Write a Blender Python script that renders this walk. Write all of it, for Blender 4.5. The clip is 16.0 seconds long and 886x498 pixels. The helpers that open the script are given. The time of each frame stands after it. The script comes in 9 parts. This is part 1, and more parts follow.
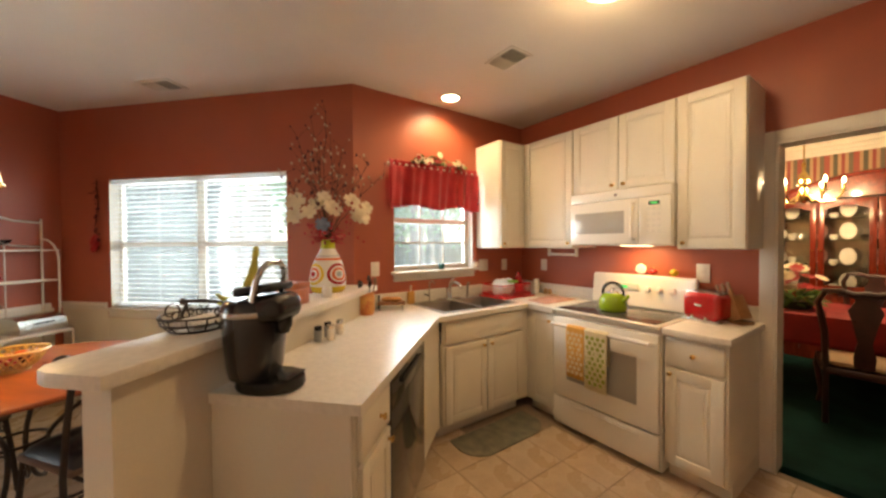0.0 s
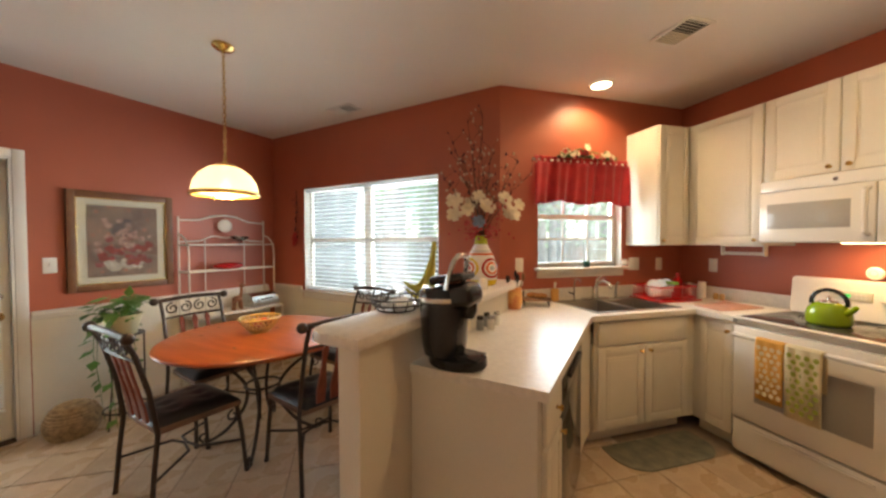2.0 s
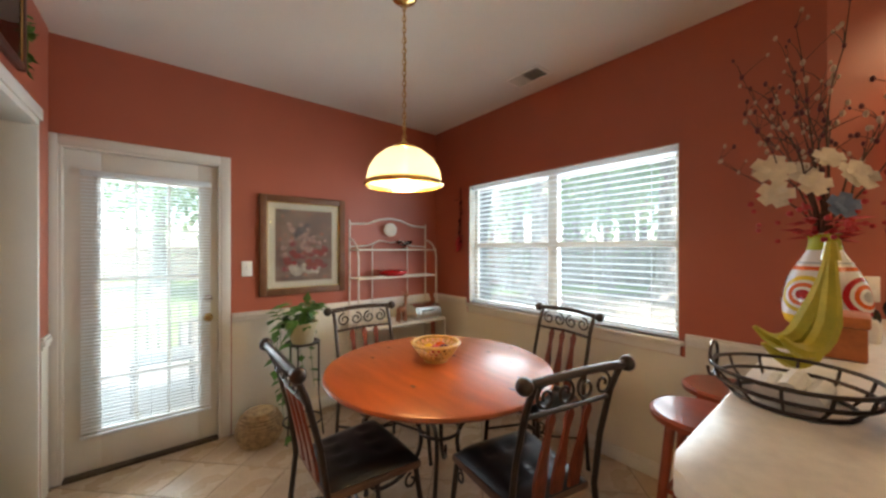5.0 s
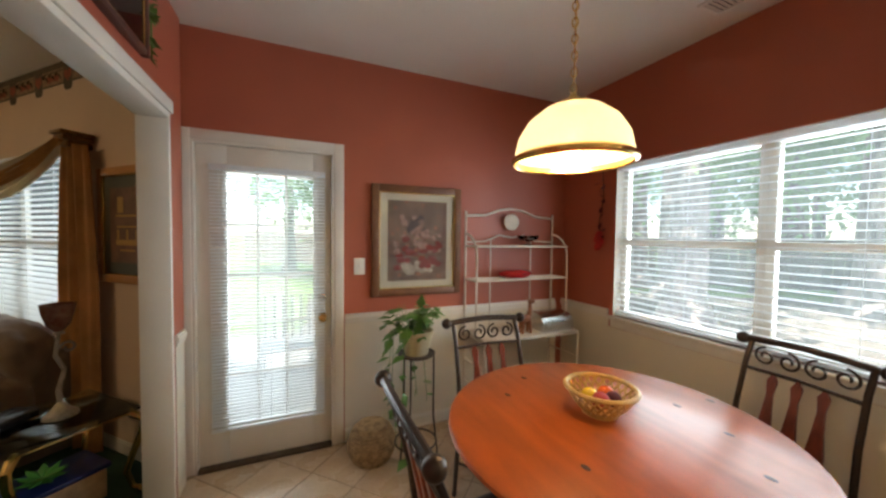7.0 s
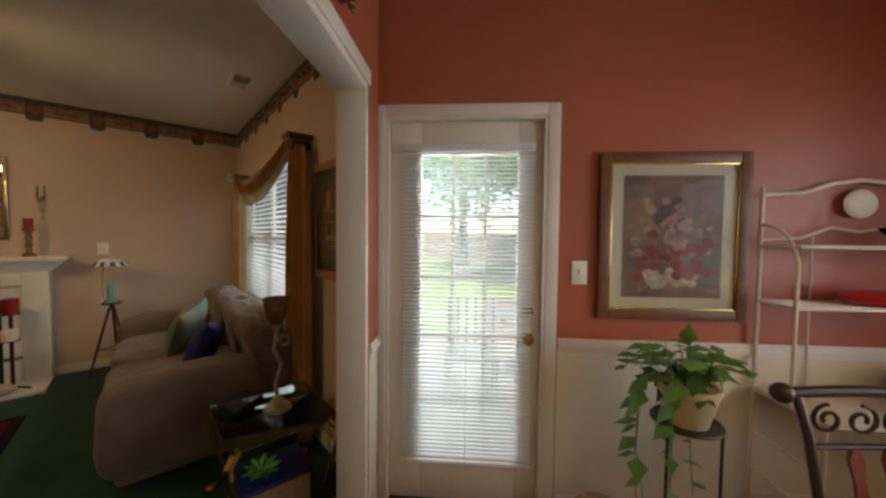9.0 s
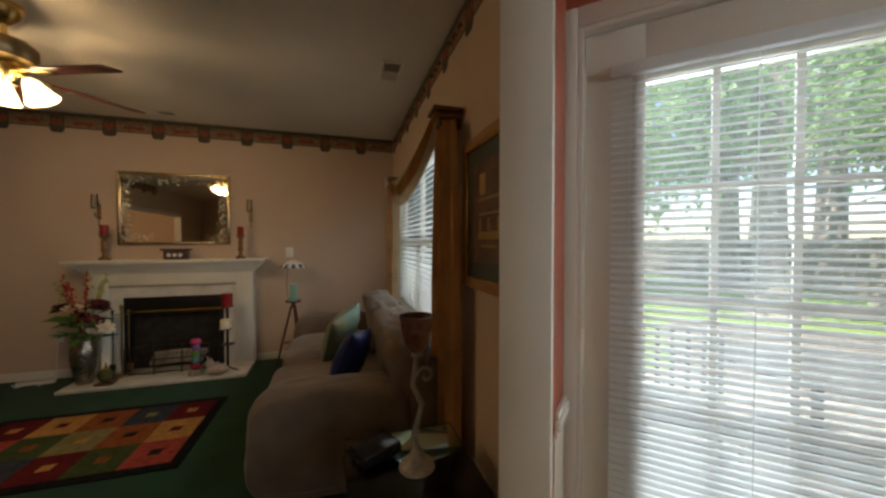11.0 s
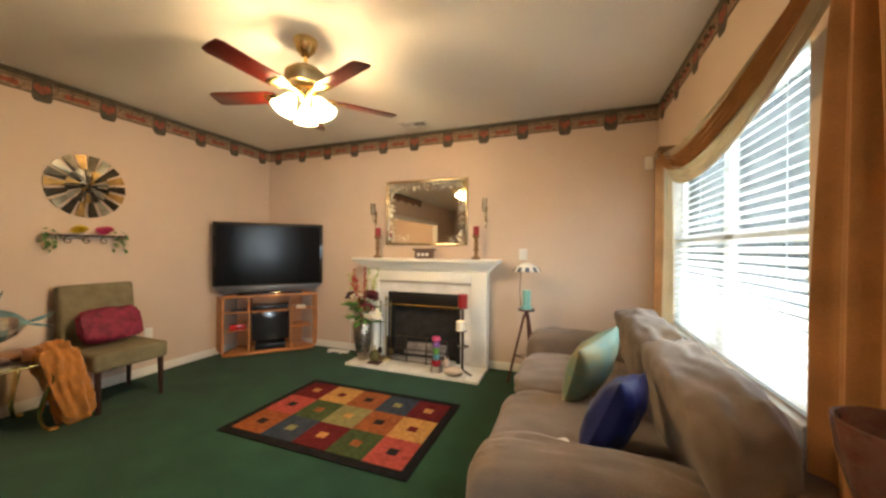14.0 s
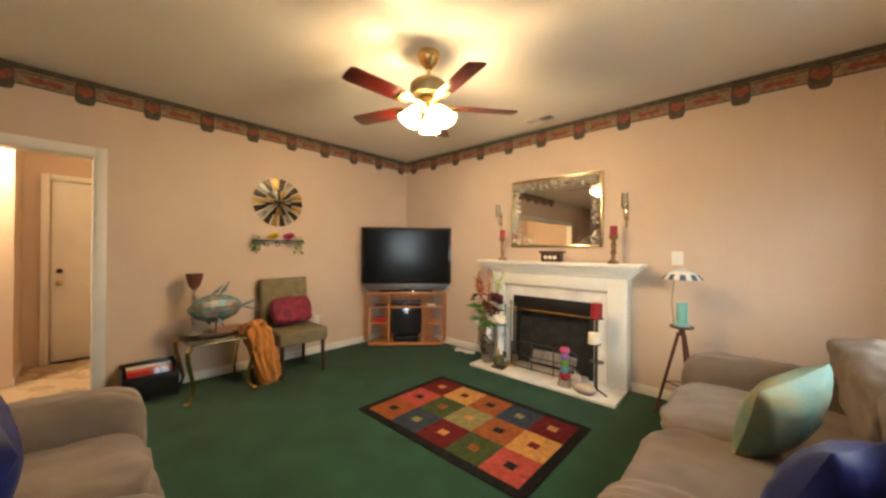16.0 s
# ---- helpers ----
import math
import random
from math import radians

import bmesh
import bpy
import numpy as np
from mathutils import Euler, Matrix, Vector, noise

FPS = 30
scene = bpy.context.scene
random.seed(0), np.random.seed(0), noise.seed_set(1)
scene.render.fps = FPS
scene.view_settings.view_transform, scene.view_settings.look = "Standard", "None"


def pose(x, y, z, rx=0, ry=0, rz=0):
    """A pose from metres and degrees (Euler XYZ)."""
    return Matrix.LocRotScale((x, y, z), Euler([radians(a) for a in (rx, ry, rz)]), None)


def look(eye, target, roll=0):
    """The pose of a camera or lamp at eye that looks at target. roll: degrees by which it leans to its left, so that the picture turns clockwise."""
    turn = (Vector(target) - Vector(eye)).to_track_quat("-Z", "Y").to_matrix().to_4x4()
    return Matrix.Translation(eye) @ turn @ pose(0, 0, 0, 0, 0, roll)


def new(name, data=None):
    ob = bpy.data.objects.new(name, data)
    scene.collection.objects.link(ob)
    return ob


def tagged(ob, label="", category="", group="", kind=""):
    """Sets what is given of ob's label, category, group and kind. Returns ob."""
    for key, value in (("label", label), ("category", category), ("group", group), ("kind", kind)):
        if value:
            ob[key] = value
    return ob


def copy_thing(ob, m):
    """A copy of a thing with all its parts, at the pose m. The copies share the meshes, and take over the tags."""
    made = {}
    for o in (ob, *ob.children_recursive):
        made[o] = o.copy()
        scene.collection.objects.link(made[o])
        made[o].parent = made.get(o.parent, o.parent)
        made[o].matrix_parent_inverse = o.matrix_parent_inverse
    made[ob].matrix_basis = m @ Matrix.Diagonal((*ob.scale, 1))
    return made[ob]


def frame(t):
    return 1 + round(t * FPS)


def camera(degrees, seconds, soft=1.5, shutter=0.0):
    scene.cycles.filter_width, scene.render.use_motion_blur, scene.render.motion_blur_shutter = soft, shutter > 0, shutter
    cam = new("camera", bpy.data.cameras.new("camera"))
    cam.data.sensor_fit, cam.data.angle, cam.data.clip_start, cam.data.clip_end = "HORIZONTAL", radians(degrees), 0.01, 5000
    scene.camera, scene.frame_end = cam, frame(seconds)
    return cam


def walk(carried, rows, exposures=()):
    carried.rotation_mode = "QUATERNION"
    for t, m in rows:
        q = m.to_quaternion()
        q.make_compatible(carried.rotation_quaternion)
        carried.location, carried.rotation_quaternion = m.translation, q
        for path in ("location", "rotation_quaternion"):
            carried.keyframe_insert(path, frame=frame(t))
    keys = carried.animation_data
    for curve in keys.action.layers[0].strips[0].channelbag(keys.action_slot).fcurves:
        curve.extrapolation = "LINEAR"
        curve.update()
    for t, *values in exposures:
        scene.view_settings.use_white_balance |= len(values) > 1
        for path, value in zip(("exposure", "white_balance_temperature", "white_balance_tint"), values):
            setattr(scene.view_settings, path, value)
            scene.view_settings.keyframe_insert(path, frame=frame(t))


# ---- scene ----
cam = camera(104.9, 16.0, soft=2.6)
PATH = [
    (0, (-0.158, 0.953, 1.425), (-1.8, 2.095, 1.392), -0.4),
    (0.5, (-0.154, 0.88, 1.431), (-1.866, 1.914, 1.393), -0.3),
    (1, (-0.136, 0.814, 1.433), (-1.923, 1.712, 1.392), -0.3),
    (1.5, (-0.166, 0.759, 1.422), (-2.027, 1.49, 1.383), -0.2),
    (2, (-0.207, 0.708, 1.417), (-2.132, 1.251, 1.372), -0.2),
    (2.5, (-0.33, 0.675, 1.405), (-2.298, 1.03, 1.364), -0.2),
    (3, (-0.466, 0.633, 1.399), (-2.459, 0.804, 1.371), -0.0),
    (3.5, (-0.605, 0.551, 1.392), (-2.605, 0.572, 1.371), 0.3),
    (3.7, (-0.661, 0.503, 1.393), (-2.661, 0.489, 1.381), 0.3),
    (6, (-1.246, 0.199, 1.423), (-3.203, -0.21, 1.383), 0.3),
    (6.5, (-1.339, 0.082, 1.457), (-3.26, -0.469, 1.392), 0.7),
    (7, (-1.474, -0.007, 1.464), (-3.328, -0.753, 1.39), 0.7),
    (7.5, (-1.589, -0.122, 1.439), (-3.337, -1.092, 1.375), 0.5),
    (8, (-1.656, -0.303, 1.434), (-3.294, -1.448, 1.377), 0.6),
    (8.5, (-1.703, -0.48, 1.419), (-3.233, -1.767, 1.363), 0.2),
    (8.7, (-1.763, -0.536, 1.423), (-3.208, -1.918, 1.36), 0.4),
    (10.8, (-2.102, -1.192, 1.401), (-2.767, -3.077, 1.337), -0.2),
    (11, (-2.084, -1.253, 1.368), (-2.664, -3.167, 1.329), -0.0),
    (11.5, (-2.118, -1.416, 1.435), (-2.463, -3.385, 1.363), 0.5),
    (12, (-2.078, -1.566, 1.409), (-2.205, -3.561, 1.359), 0.4),
    (12.5, (-2.069, -1.688, 1.355), (-1.976, -3.686, 1.33), 0.1),
    (13, (-2.056, -1.8, 1.321), (-1.745, -3.776, 1.313), 0.1),
    (13.5, (-2.023, -1.886, 1.315), (-1.511, -3.82, 1.304), 0.4),
    (14, (-1.98, -1.964, 1.301), (-1.28, -3.838, 1.3), 0.4),
    (14.5, (-1.941, -2.003, 1.314), (-1.071, -3.804, 1.313), 0.6),
    (15, (-1.94, -2.046, 1.36), (-0.892, -3.749, 1.336), 0.6),
    (15.5, (-1.956, -2.059, 1.342), (-0.751, -3.656, 1.327), 0.6),
    (16, (-2.014, -2.085, 1.307), (-0.661, -3.558, 1.311), 0.5),
]
EXPOSURES = [(0, 2.1, 7300, 14), (3.5, 1.87, 6850, 13), (6.0, 1.75, 6750, 13), (7.5, 1.53, 7000, 14), (8.5, 1.33, 7400, 18), (11.0, 0.95, 7000, 14), (11.5, 1.3, 7600, 18), (12.0, 1.85, 8300, 22), (12.5, 2.35, 8100, 21), (13.5, 2.95, 7000, 14), (14.5, 3.08, 6700, 12), (15.5, 3.08, 6850, 13), (16.0, 3.18, 6800, 12)]
walk(cam, [(t, look(eye, target, roll)) for t, eye, target, roll in PATH], EXPOSURES)
SKY, SUN, DAYLIGHT, LAMPS = 0.15, 5.0, 26, 0.22

# ---- light ----
world = bpy.data.worlds.new("sky")
scene.world = world
world.use_nodes = True
wn = world.node_tree.nodes
sky = wn.new("ShaderNodeTexSky")
sky.sky_type, sky.sun_disc = "NISHITA", False
sky.sun_elevation, sky.sun_rotation = radians(58), radians(67)
world.node_tree.links.new(sky.outputs[0], wn["Background"].inputs[0])
wn["Background"].inputs[1].default_value = SKY

def lamp(name, kind, energy, color, m, size=0.1, size_y=None, angle=None):
    data = bpy.data.lights.new(name, kind)
    data.energy, data.color = energy * (1 if kind == "SUN" or name.startswith("daylight") else LAMPS), color
    if kind == "AREA":
        data.size = size
        if size_y:
            data.shape, data.size_y = "RECTANGLE", size_y
    elif kind == "SUN":
        data.angle = radians(angle)
    else:
        data.shadow_soft_size = size
        if kind == "SPOT":
            data.spot_size, data.spot_blend = radians(angle), 0.6
    ob = new(name, data)
    ob.matrix_world = m
    return ob

WARM = (1.0, 0.72, 0.40)
DAY = (0.78, 0.90, 1.0)
R2 = math.sqrt(0.5)

def pq(p, q, z=0.0):
    """The nook and the peninsula stand at 45 degrees: p along the bar's width, q along its length."""
    return Vector(((p - q) * R2, (p + q) * R2, z))

lamp("sun", "SUN", SUN, (1, 0.95, 0.86), look((6, 2.5, 11), (0, 0, 0)), angle=0.6)
# daylight in the window and door openings
lamp("daylight_nook_window", "AREA", DAYLIGHT * 0.9, DAY, look(pq(-2.06, 3.6, 1.44), pq(-2.06, 0, 1.1)), 1.7, 1.1)
lamp("daylight_back_door", "AREA", DAYLIGHT * 0.36, DAY, look(pq(-3.75, 0.8, 1.1), pq(0, 0.8, 0.7)), 0.5, 1.6)
lamp("daylight_sink_window", "AREA", DAYLIGHT * 0.35, DAY, look((-3.0, 2.7, 1.6), (0, 2.7, 1.2)), 0.8, 0.8)
lamp("daylight_living_window", "AREA", DAYLIGHT * 0.5, DAY, look((-3.05, -4.1, 1.4), (0, -4.1, 0.9)), 1.6, 1.2)
# the lamps of the place
lamp("recessed_bulb", "SPOT", 52, WARM, look((-2.52, 2.685, 2.655), (-2.56, 2.685, 0)), 0.05, angle=148)
lamp("kitchen_bulb", "POINT", 8, WARM, pose(-1.0, 2.5, 2.5), 0.12)
lamp("kitchen_bowl_light", "AREA", 21, WARM, look((-1.0, 2.5, 2.605), (-1.0, 2.501, 0)), 0.16)
lamp("pendant_bulb", "POINT", 17, WARM, pose(-2.705, -0.04, 1.755), 0.05)
lamp("hood_bulb", "AREA", 3.0, (1.0, 0.6, 0.25), look((-1.435, 3.60, 1.38), (-1.435, 3.66, 0)), 0.12)
for a in range(3):
    g = radians(70 + 120 * a)
    lamp("fan_bulb", "POINT", 24, WARM, pose(-0.335 + 0.085 * math.cos(g), -3.75 + 0.085 * math.sin(g), 2.165), 0.035)
for a in range(3):
    g = radians(120 * a)
    lamp("chandelier_bulb", "POINT", 30, WARM, pose(-0.92 + 0.2 * math.cos(g), 6.0 + 0.2 * math.sin(g), 2.03), 0.04)
# added fill without a fixture, brightens the hall in warm yellow
lamp("hall_fill_light", "POINT", 62, (1, 0.80, 0.50), pose(2.75, -1.3, 2.3), 0.12)

# ---- materials ----
def mat(name, rgb, rough=0.5, metal=0.0, var=0.08, scale=3.0, bump=0.05, bscale=90.0, coat=0.0, tint=None, spec=0.5, rand=0.0, glow=0.0, sheen=0.0, trans=0.0, clear=0.0):
    m = bpy.data.materials.new(name)
    m.use_nodes = True
    n, l = m.node_tree.nodes, m.node_tree.links
    b = n["Principled BSDF"]
    b.inputs["Roughness"].default_value, b.inputs["Metallic"].default_value = rough, metal
    b.inputs["Coat Weight"].default_value, b.inputs["Specular IOR Level"].default_value = coat, spec
    b.inputs["Sheen Weight"].default_value = sheen
    co = n.new("ShaderNodeTexCoord")
    big, small = n.new("ShaderNodeTexNoise"), n.new("ShaderNodeTexNoise")
    big.inputs["Scale"].default_value, small.inputs["Scale"].default_value = scale, bscale
    big.inputs["Detail"].default_value = 5
    small.inputs["Detail"].default_value = 3
    for t in (big, small):
        l.new(co.outputs["Object"], t.inputs["Vector"])
    mix = n.new("ShaderNodeMix")
    mix.data_type = "RGBA"
    t = tint or tuple(c * (1 - 2 * var) for c in rgb)
    mix.inputs["A"].default_value = (*[min(1, c * (1 + var)) for c in rgb], 1)
    mix.inputs["B"].default_value = (*t, 1)
    add = n.new("ShaderNodeMath")
    add.operation = "MULTIPLY_ADD"
    l.new(small.outputs["Fac"], add.inputs[0])
    add.inputs[1].default_value = 0.35
    l.new(big.outputs["Fac"], add.inputs[2])
    ramp = n.new("ShaderNodeMapRange")
    ramp.inputs["From Min"].default_value, ramp.inputs["From Max"].default_value = 0.4, 0.95
    l.new(add.outputs[0], ramp.inputs["Value"])
    l.new(ramp.outputs[0], mix.inputs["Factor"])
    out = mix.outputs["Result"]
    if rand:
        info, hsv, mr = n.new("ShaderNodeObjectInfo"), n.new("ShaderNodeHueSaturation"), n.new("ShaderNodeMapRange")
        mr.inputs["To Min"].default_value, mr.inputs["To Max"].default_value = 1 - rand, 1 + rand
        l.new(info.outputs["Random"], mr.inputs["Value"])
        l.new(mr.outputs[0], hsv.inputs["Value"])
        l.new(out, hsv.inputs["Color"])
        out = hsv.outputs[0]
    l.new(out, b.inputs["Base Color"])
    rr = n.new("ShaderNodeMapRange")
    rr.inputs["To Min"].default_value, rr.inputs["To Max"].default_value = max(0.02, rough - 0.07), min(1, rough + 0.07)
    l.new(big.outputs["Fac"], rr.inputs["Value"])
    l.new(rr.outputs[0], b.inputs["Roughness"])
    if bump:
        bp = n.new("ShaderNodeBump")
        bp.inputs["Strength"].default_value, bp.inputs["Distance"].default_value = bump, 0.01
        l.new(small.outputs["Fac"], bp.inputs["Height"])
        l.new(bp.outputs[0], b.inputs["Normal"])
    if glow:
        l.new(out, b.inputs["Emission Color"])
        b.inputs["Emission Strength"].default_value = glow
    if trans or clear:
        tl, mx = n.new("ShaderNodeBsdfTranslucent" if trans else "ShaderNodeBsdfTransparent"), n.new("ShaderNodeMixShader")
        if trans:
            l.new(out, tl.inputs["Color"])
        mx.inputs[0].default_value = trans or clear
        l.new(b.outputs[0], mx.inputs[1])
        l.new(tl.outputs[0], mx.inputs[2])
        l.new(mx.outputs[0], n["Material Output"].inputs[0])
    return m

def glass_mat(name, rgb=(0.95, 0.97, 0.97), rough=0.02, haze=0.0):
    """Thin pane: mostly clear, with a reflection, plus a scattering veil added to wash out the view."""
    m = bpy.data.materials.new(name)
    m.use_nodes = True
    n, l = m.node_tree.nodes, m.node_tree.links
    n.remove(n["Principled BSDF"])
    tr, gl, mx, fr = n.new("ShaderNodeBsdfTransparent"), n.new("ShaderNodeBsdfGlossy"), n.new("ShaderNodeMixShader"), n.new("ShaderNodeFresnel")
    tr.inputs[0].default_value = (*rgb, 1)
    gl.inputs["Roughness"].default_value = rough
    fr.inputs["IOR"].default_value = 1.45
    l.new(fr.outputs[0], mx.inputs[0])
    l.new(tr.outputs[0], mx.inputs[1])
    l.new(gl.outputs[0], mx.inputs[2])
    out = mx.outputs[0]
    if haze:
        sc, dm = n.new("ShaderNodeBsdfTranslucent"), n.new("ShaderNodeMixShader")
        sc.inputs[0].default_value = (0.85, 0.95, 0.95, 1)
        dm.inputs[0].default_value = haze
        l.new(out, dm.inputs[1])
        l.new(sc.outputs[0], dm.inputs[2])
        out = dm.outputs[0]
    l.new(out, n["Material Output"].inputs[0])
    return m

RED = mat("terracotta_wall_paint", (0.41, 0.108, 0.060), 0.42, var=0.05, scale=1.6, bump=0.12, bscale=140)
CREAM = mat("cream_wainscot_paint", (0.72, 0.66, 0.54), 0.45, var=0.04, scale=2, bump=0.06, bscale=120)
BEIGE = mat("beige_wall_paint", (0.62, 0.47, 0.35), 0.6, var=0.04, scale=1.4, bump=0.12, bscale=140)
CEIL = mat("ceiling_paint", (0.74, 0.70, 0.63), 0.9, var=0.03, scale=1.2, bump=0.25, bscale=160)
TRIM = mat("white_trim_paint", (0.74, 0.70, 0.62), 0.38, var=0.03, scale=4, bump=0.03)
WHITE = mat("white_cabinet_finish", (0.73, 0.69, 0.59), 0.36, var=0.03, scale=3, bump=0.03, bscale=60)
ENAMEL = mat("white_enamel", (0.80, 0.77, 0.70), 0.2, var=0.02, bump=0.01, coat=0.3)
LAMINATE = mat("white_speckled_laminate", (0.76, 0.72, 0.64), 0.33, var=0.06, scale=40, bump=0.02, bscale=300)
TILE = mat("beige_ceramic_tile", (0.52, 0.40, 0.28), 0.28, var=0.14, scale=5, bump=0.04, bscale=60, tint=(0.40, 0.29, 0.19), rand=0.07)
GROUT = mat("tan_grout", (0.30, 0.23, 0.16), 0.9, var=0.1, scale=30, bump=0.2)
CARPET = mat("green_carpet", (0.010, 0.051, 0.023), 1.0, var=0.4, scale=4, bump=0.7, bscale=420, spec=0.1, sheen=0.1, tint=(0.005, 0.029, 0.014))
TEAL = mat("teal_carpet", (0.008, 0.045, 0.042), 1.0, var=0.25, scale=5, bump=0.7, bscale=420, spec=0.1, tint=(0.005, 0.028, 0.028))
GLASS = glass_mat("clear_glass")
# pale veil put into the glass stands for the glare of daylight outside
PANE = glass_mat("hazed_window_glass", haze=0.018)
DOORPANE = glass_mat("hazy_door_glass", haze=0.02)
LIVING_PANE = glass_mat("thin_haze_window_glass", haze=0.005)
BLACK = mat("black_plastic", (0.012, 0.012, 0.013), 0.25, var=0.2, bump=0.02)
BLIND = mat("white_blind_slat", (0.86, 0.88, 0.88), 0.6, var=0.02, bump=0.0, trans=0.42)
IRON = mat("dark_bronze_iron", (0.035, 0.03, 0.028), 0.38, metal=0.7, var=0.3, scale=30, bump=0.15, bscale=120, tint=(0.07, 0.045, 0.03))
BRASS = mat("polished_brass", (0.75, 0.52, 0.20), 0.22, metal=1, var=0.1, bump=0.02)
CHROME = mat("brushed_steel", (0.62, 0.61, 0.58), 0.25, metal=1, var=0.06, scale=14, bump=0.03, bscale=200)
GRASS = mat("lawn", (0.10, 0.20, 0.04), 0.9, var=0.3, scale=1.2, bump=0.6, bscale=30, tint=(0.20, 0.28, 0.08))

# ---- mesh helpers ----
def box(bm, x0, y0, z0, x1, y1, z1, bevel=0.0, m=None, seg=2):
    r = bmesh.ops.create_cube(bm, size=1.0)
    v = r["verts"]
    bmesh.ops.transform(bm, matrix=Matrix.Translation(((x0 + x1) / 2, (y0 + y1) / 2, (z0 + z1) / 2)) @ Matrix.Diagonal((abs(x1 - x0), abs(y1 - y0), abs(z1 - z0), 1)), verts=v)
    if bevel:
        e = list({e for w in v for e in w.link_edges})
        r = bmesh.ops.bevel(bm, geom=e, offset=min(bevel, 0.49 * min(abs(x1 - x0), abs(y1 - y0), abs(z1 - z0))), segments=seg, affect="EDGES", profile=0.5)
        v = list(set(r["verts"]) | {w for w in v if w.is_valid})
    if m is not None:
        bmesh.ops.transform(bm, matrix=m, verts=v)
    return bm

def cyl(bm, a, b, r0, r1=None, seg=16, caps=True):
    a, b = Vector(a), Vector(b)
    d = b - a
    m = Matrix.Translation((a + b) / 2) @ d.to_track_quat("Z", "Y").to_matrix().to_4x4()
    bmesh.ops.create_cone(bm, cap_ends=caps, segments=seg, radius1=r0, radius2=r0 if r1 is None else r1, depth=d.length, matrix=m)
    return bm

def ball(bm, c, r, sx=1, sy=1, sz=1, seg=12, m=None):
    mm = Matrix.Translation(c) @ (m or Matrix()) @ Matrix.Diagonal((r * sx, r * sy, r * sz, 1))
    bmesh.ops.create_uvsphere(bm, u_segments=seg, v_segments=max(6, seg * 2 // 3), radius=1, matrix=mm)
    return bm

def lathe(bm, prof, c=(0, 0, 0), seg=28, m=None):
    """Turns a profile of (radius, height) round the upright through c."""
    mm = Matrix.Translation(c) @ (m or Matrix())
    rings = []
    for r, z in prof:
        rings.append([bm.verts.new(mm @ Vector((r * math.cos(2 * math.pi * k / seg), r * math.sin(2 * math.pi * k / seg), z))) for k in range(seg)] if r > 1e-5 else [bm.verts.new(mm @ Vector((0, 0, z)))])
    for a, b in zip(rings, rings[1:]):
        for k in range(seg):
            j = (k + 1) % seg
            f = [a[k % len(a)], a[j % len(a)], b[j % len(b)], b[k % len(b)]]
            f = list(dict.fromkeys(f))
            if len(f) > 2:
                bm.faces.new(f)
    return bm

def tube(bm, pts, r, seg=8, r_end=None, caps=True):
    """A round bar along points."""
    pts = [Vector(p) for p in pts]
    rings, prev = [], None
    for i, p in enumerate(pts):
        d = (pts[min(i + 1, len(pts) - 1)] - pts[max(i - 1, 0)]).normalized()
        if prev is None:
            n = d.orthogonal().normalized()
        else:
            n = (prev - d * prev.dot(d))
            n = n.normalized() if n.length > 1e-6 else d.orthogonal().normalized()
        prev = n
        b = d.cross(n)
        rr = r if r_end is None else r + (r_end - r) * i / (len(pts) - 1)
        rings.append([bm.verts.new(p + rr * (math.cos(2 * math.pi * k / seg) * n + math.sin(2 * math.pi * k / seg) * b)) for k in range(seg)])
    for a, b in zip(rings, rings[1:]):
        for k in range(seg):
            bm.faces.new((a[k], a[(k + 1) % seg], b[(k + 1) % seg], b[k]))
    if caps:
        bm.faces.new(list(reversed(rings[0])))
        bm.faces.new(rings[-1])
    return bm

def arc(c, r, a0, a1, n=12, axis="xz"):
    out = []
    for i in range(n + 1):
        a = radians(a0 + (a1 - a0) * i / n)
        u, v = r * math.cos(a), r * math.sin(a)
        out.append(Vector(c) + (Vector((u, 0, v)) if axis == "xz" else Vector((u, v, 0)) if axis == "xy" else Vector((0, u, v))))
    return out

def spiral(c, r0, r1, a0, a1, n=20, axis="xz"):
    out = []
    for i in range(n + 1):
        k = i / n
        a, r = radians(a0 + (a1 - a0) * k), r0 + (r1 - r0) * k
        u, v = r * math.cos(a), r * math.sin(a)
        out.append(Vector(c) + (Vector((u, 0, v)) if axis == "xz" else Vector((u, v, 0)) if axis == "xy" else Vector((0, u, v))))
    return out

def prism(bm, poly, z0, z1, bevel=0.0):
    lo = [bm.verts.new((x, y, z0)) for x, y in poly]
    hi = [bm.verts.new((x, y, z1)) for x, y in poly]
    fs = [bm.faces.new(list(reversed(lo))), bm.faces.new(hi)]
    for i in range(len(poly)):
        j = (i + 1) % len(poly)
        fs.append(bm.faces.new((lo[i], lo[j], hi[j], hi[i])))
    bmesh.ops.recalc_face_normals(bm, faces=fs)
    if bevel:
        es = [e for e in {e for f in fs for e in f.edges}]
        bmesh.ops.bevel(bm, geom=es, offset=bevel, segments=2, affect="EDGES", profile=0.5)
    return bm

def B():
    return bmesh.new()

def mesh_of(name, bm, material, smooth=True):
    me = bpy.data.meshes.new(name)
    bmesh.ops.recalc_face_normals(bm, faces=bm.faces)
    bm.to_mesh(me)
    bm.free()
    me.materials.append(material)
    if smooth:
        me.shade_auto_smooth(angle=radians(38)) if hasattr(me, "shade_auto_smooth") else me.polygons.foreach_set("use_smooth", [True] * len(me.polygons))
    return me

def sharp(me, deg=35):
    """Smooth shading that keeps the edges sharper than deg."""
    me.polygons.foreach_set("use_smooth", [True] * len(me.polygons))
    me.set_sharp_from_angle(angle=radians(deg))
    return me

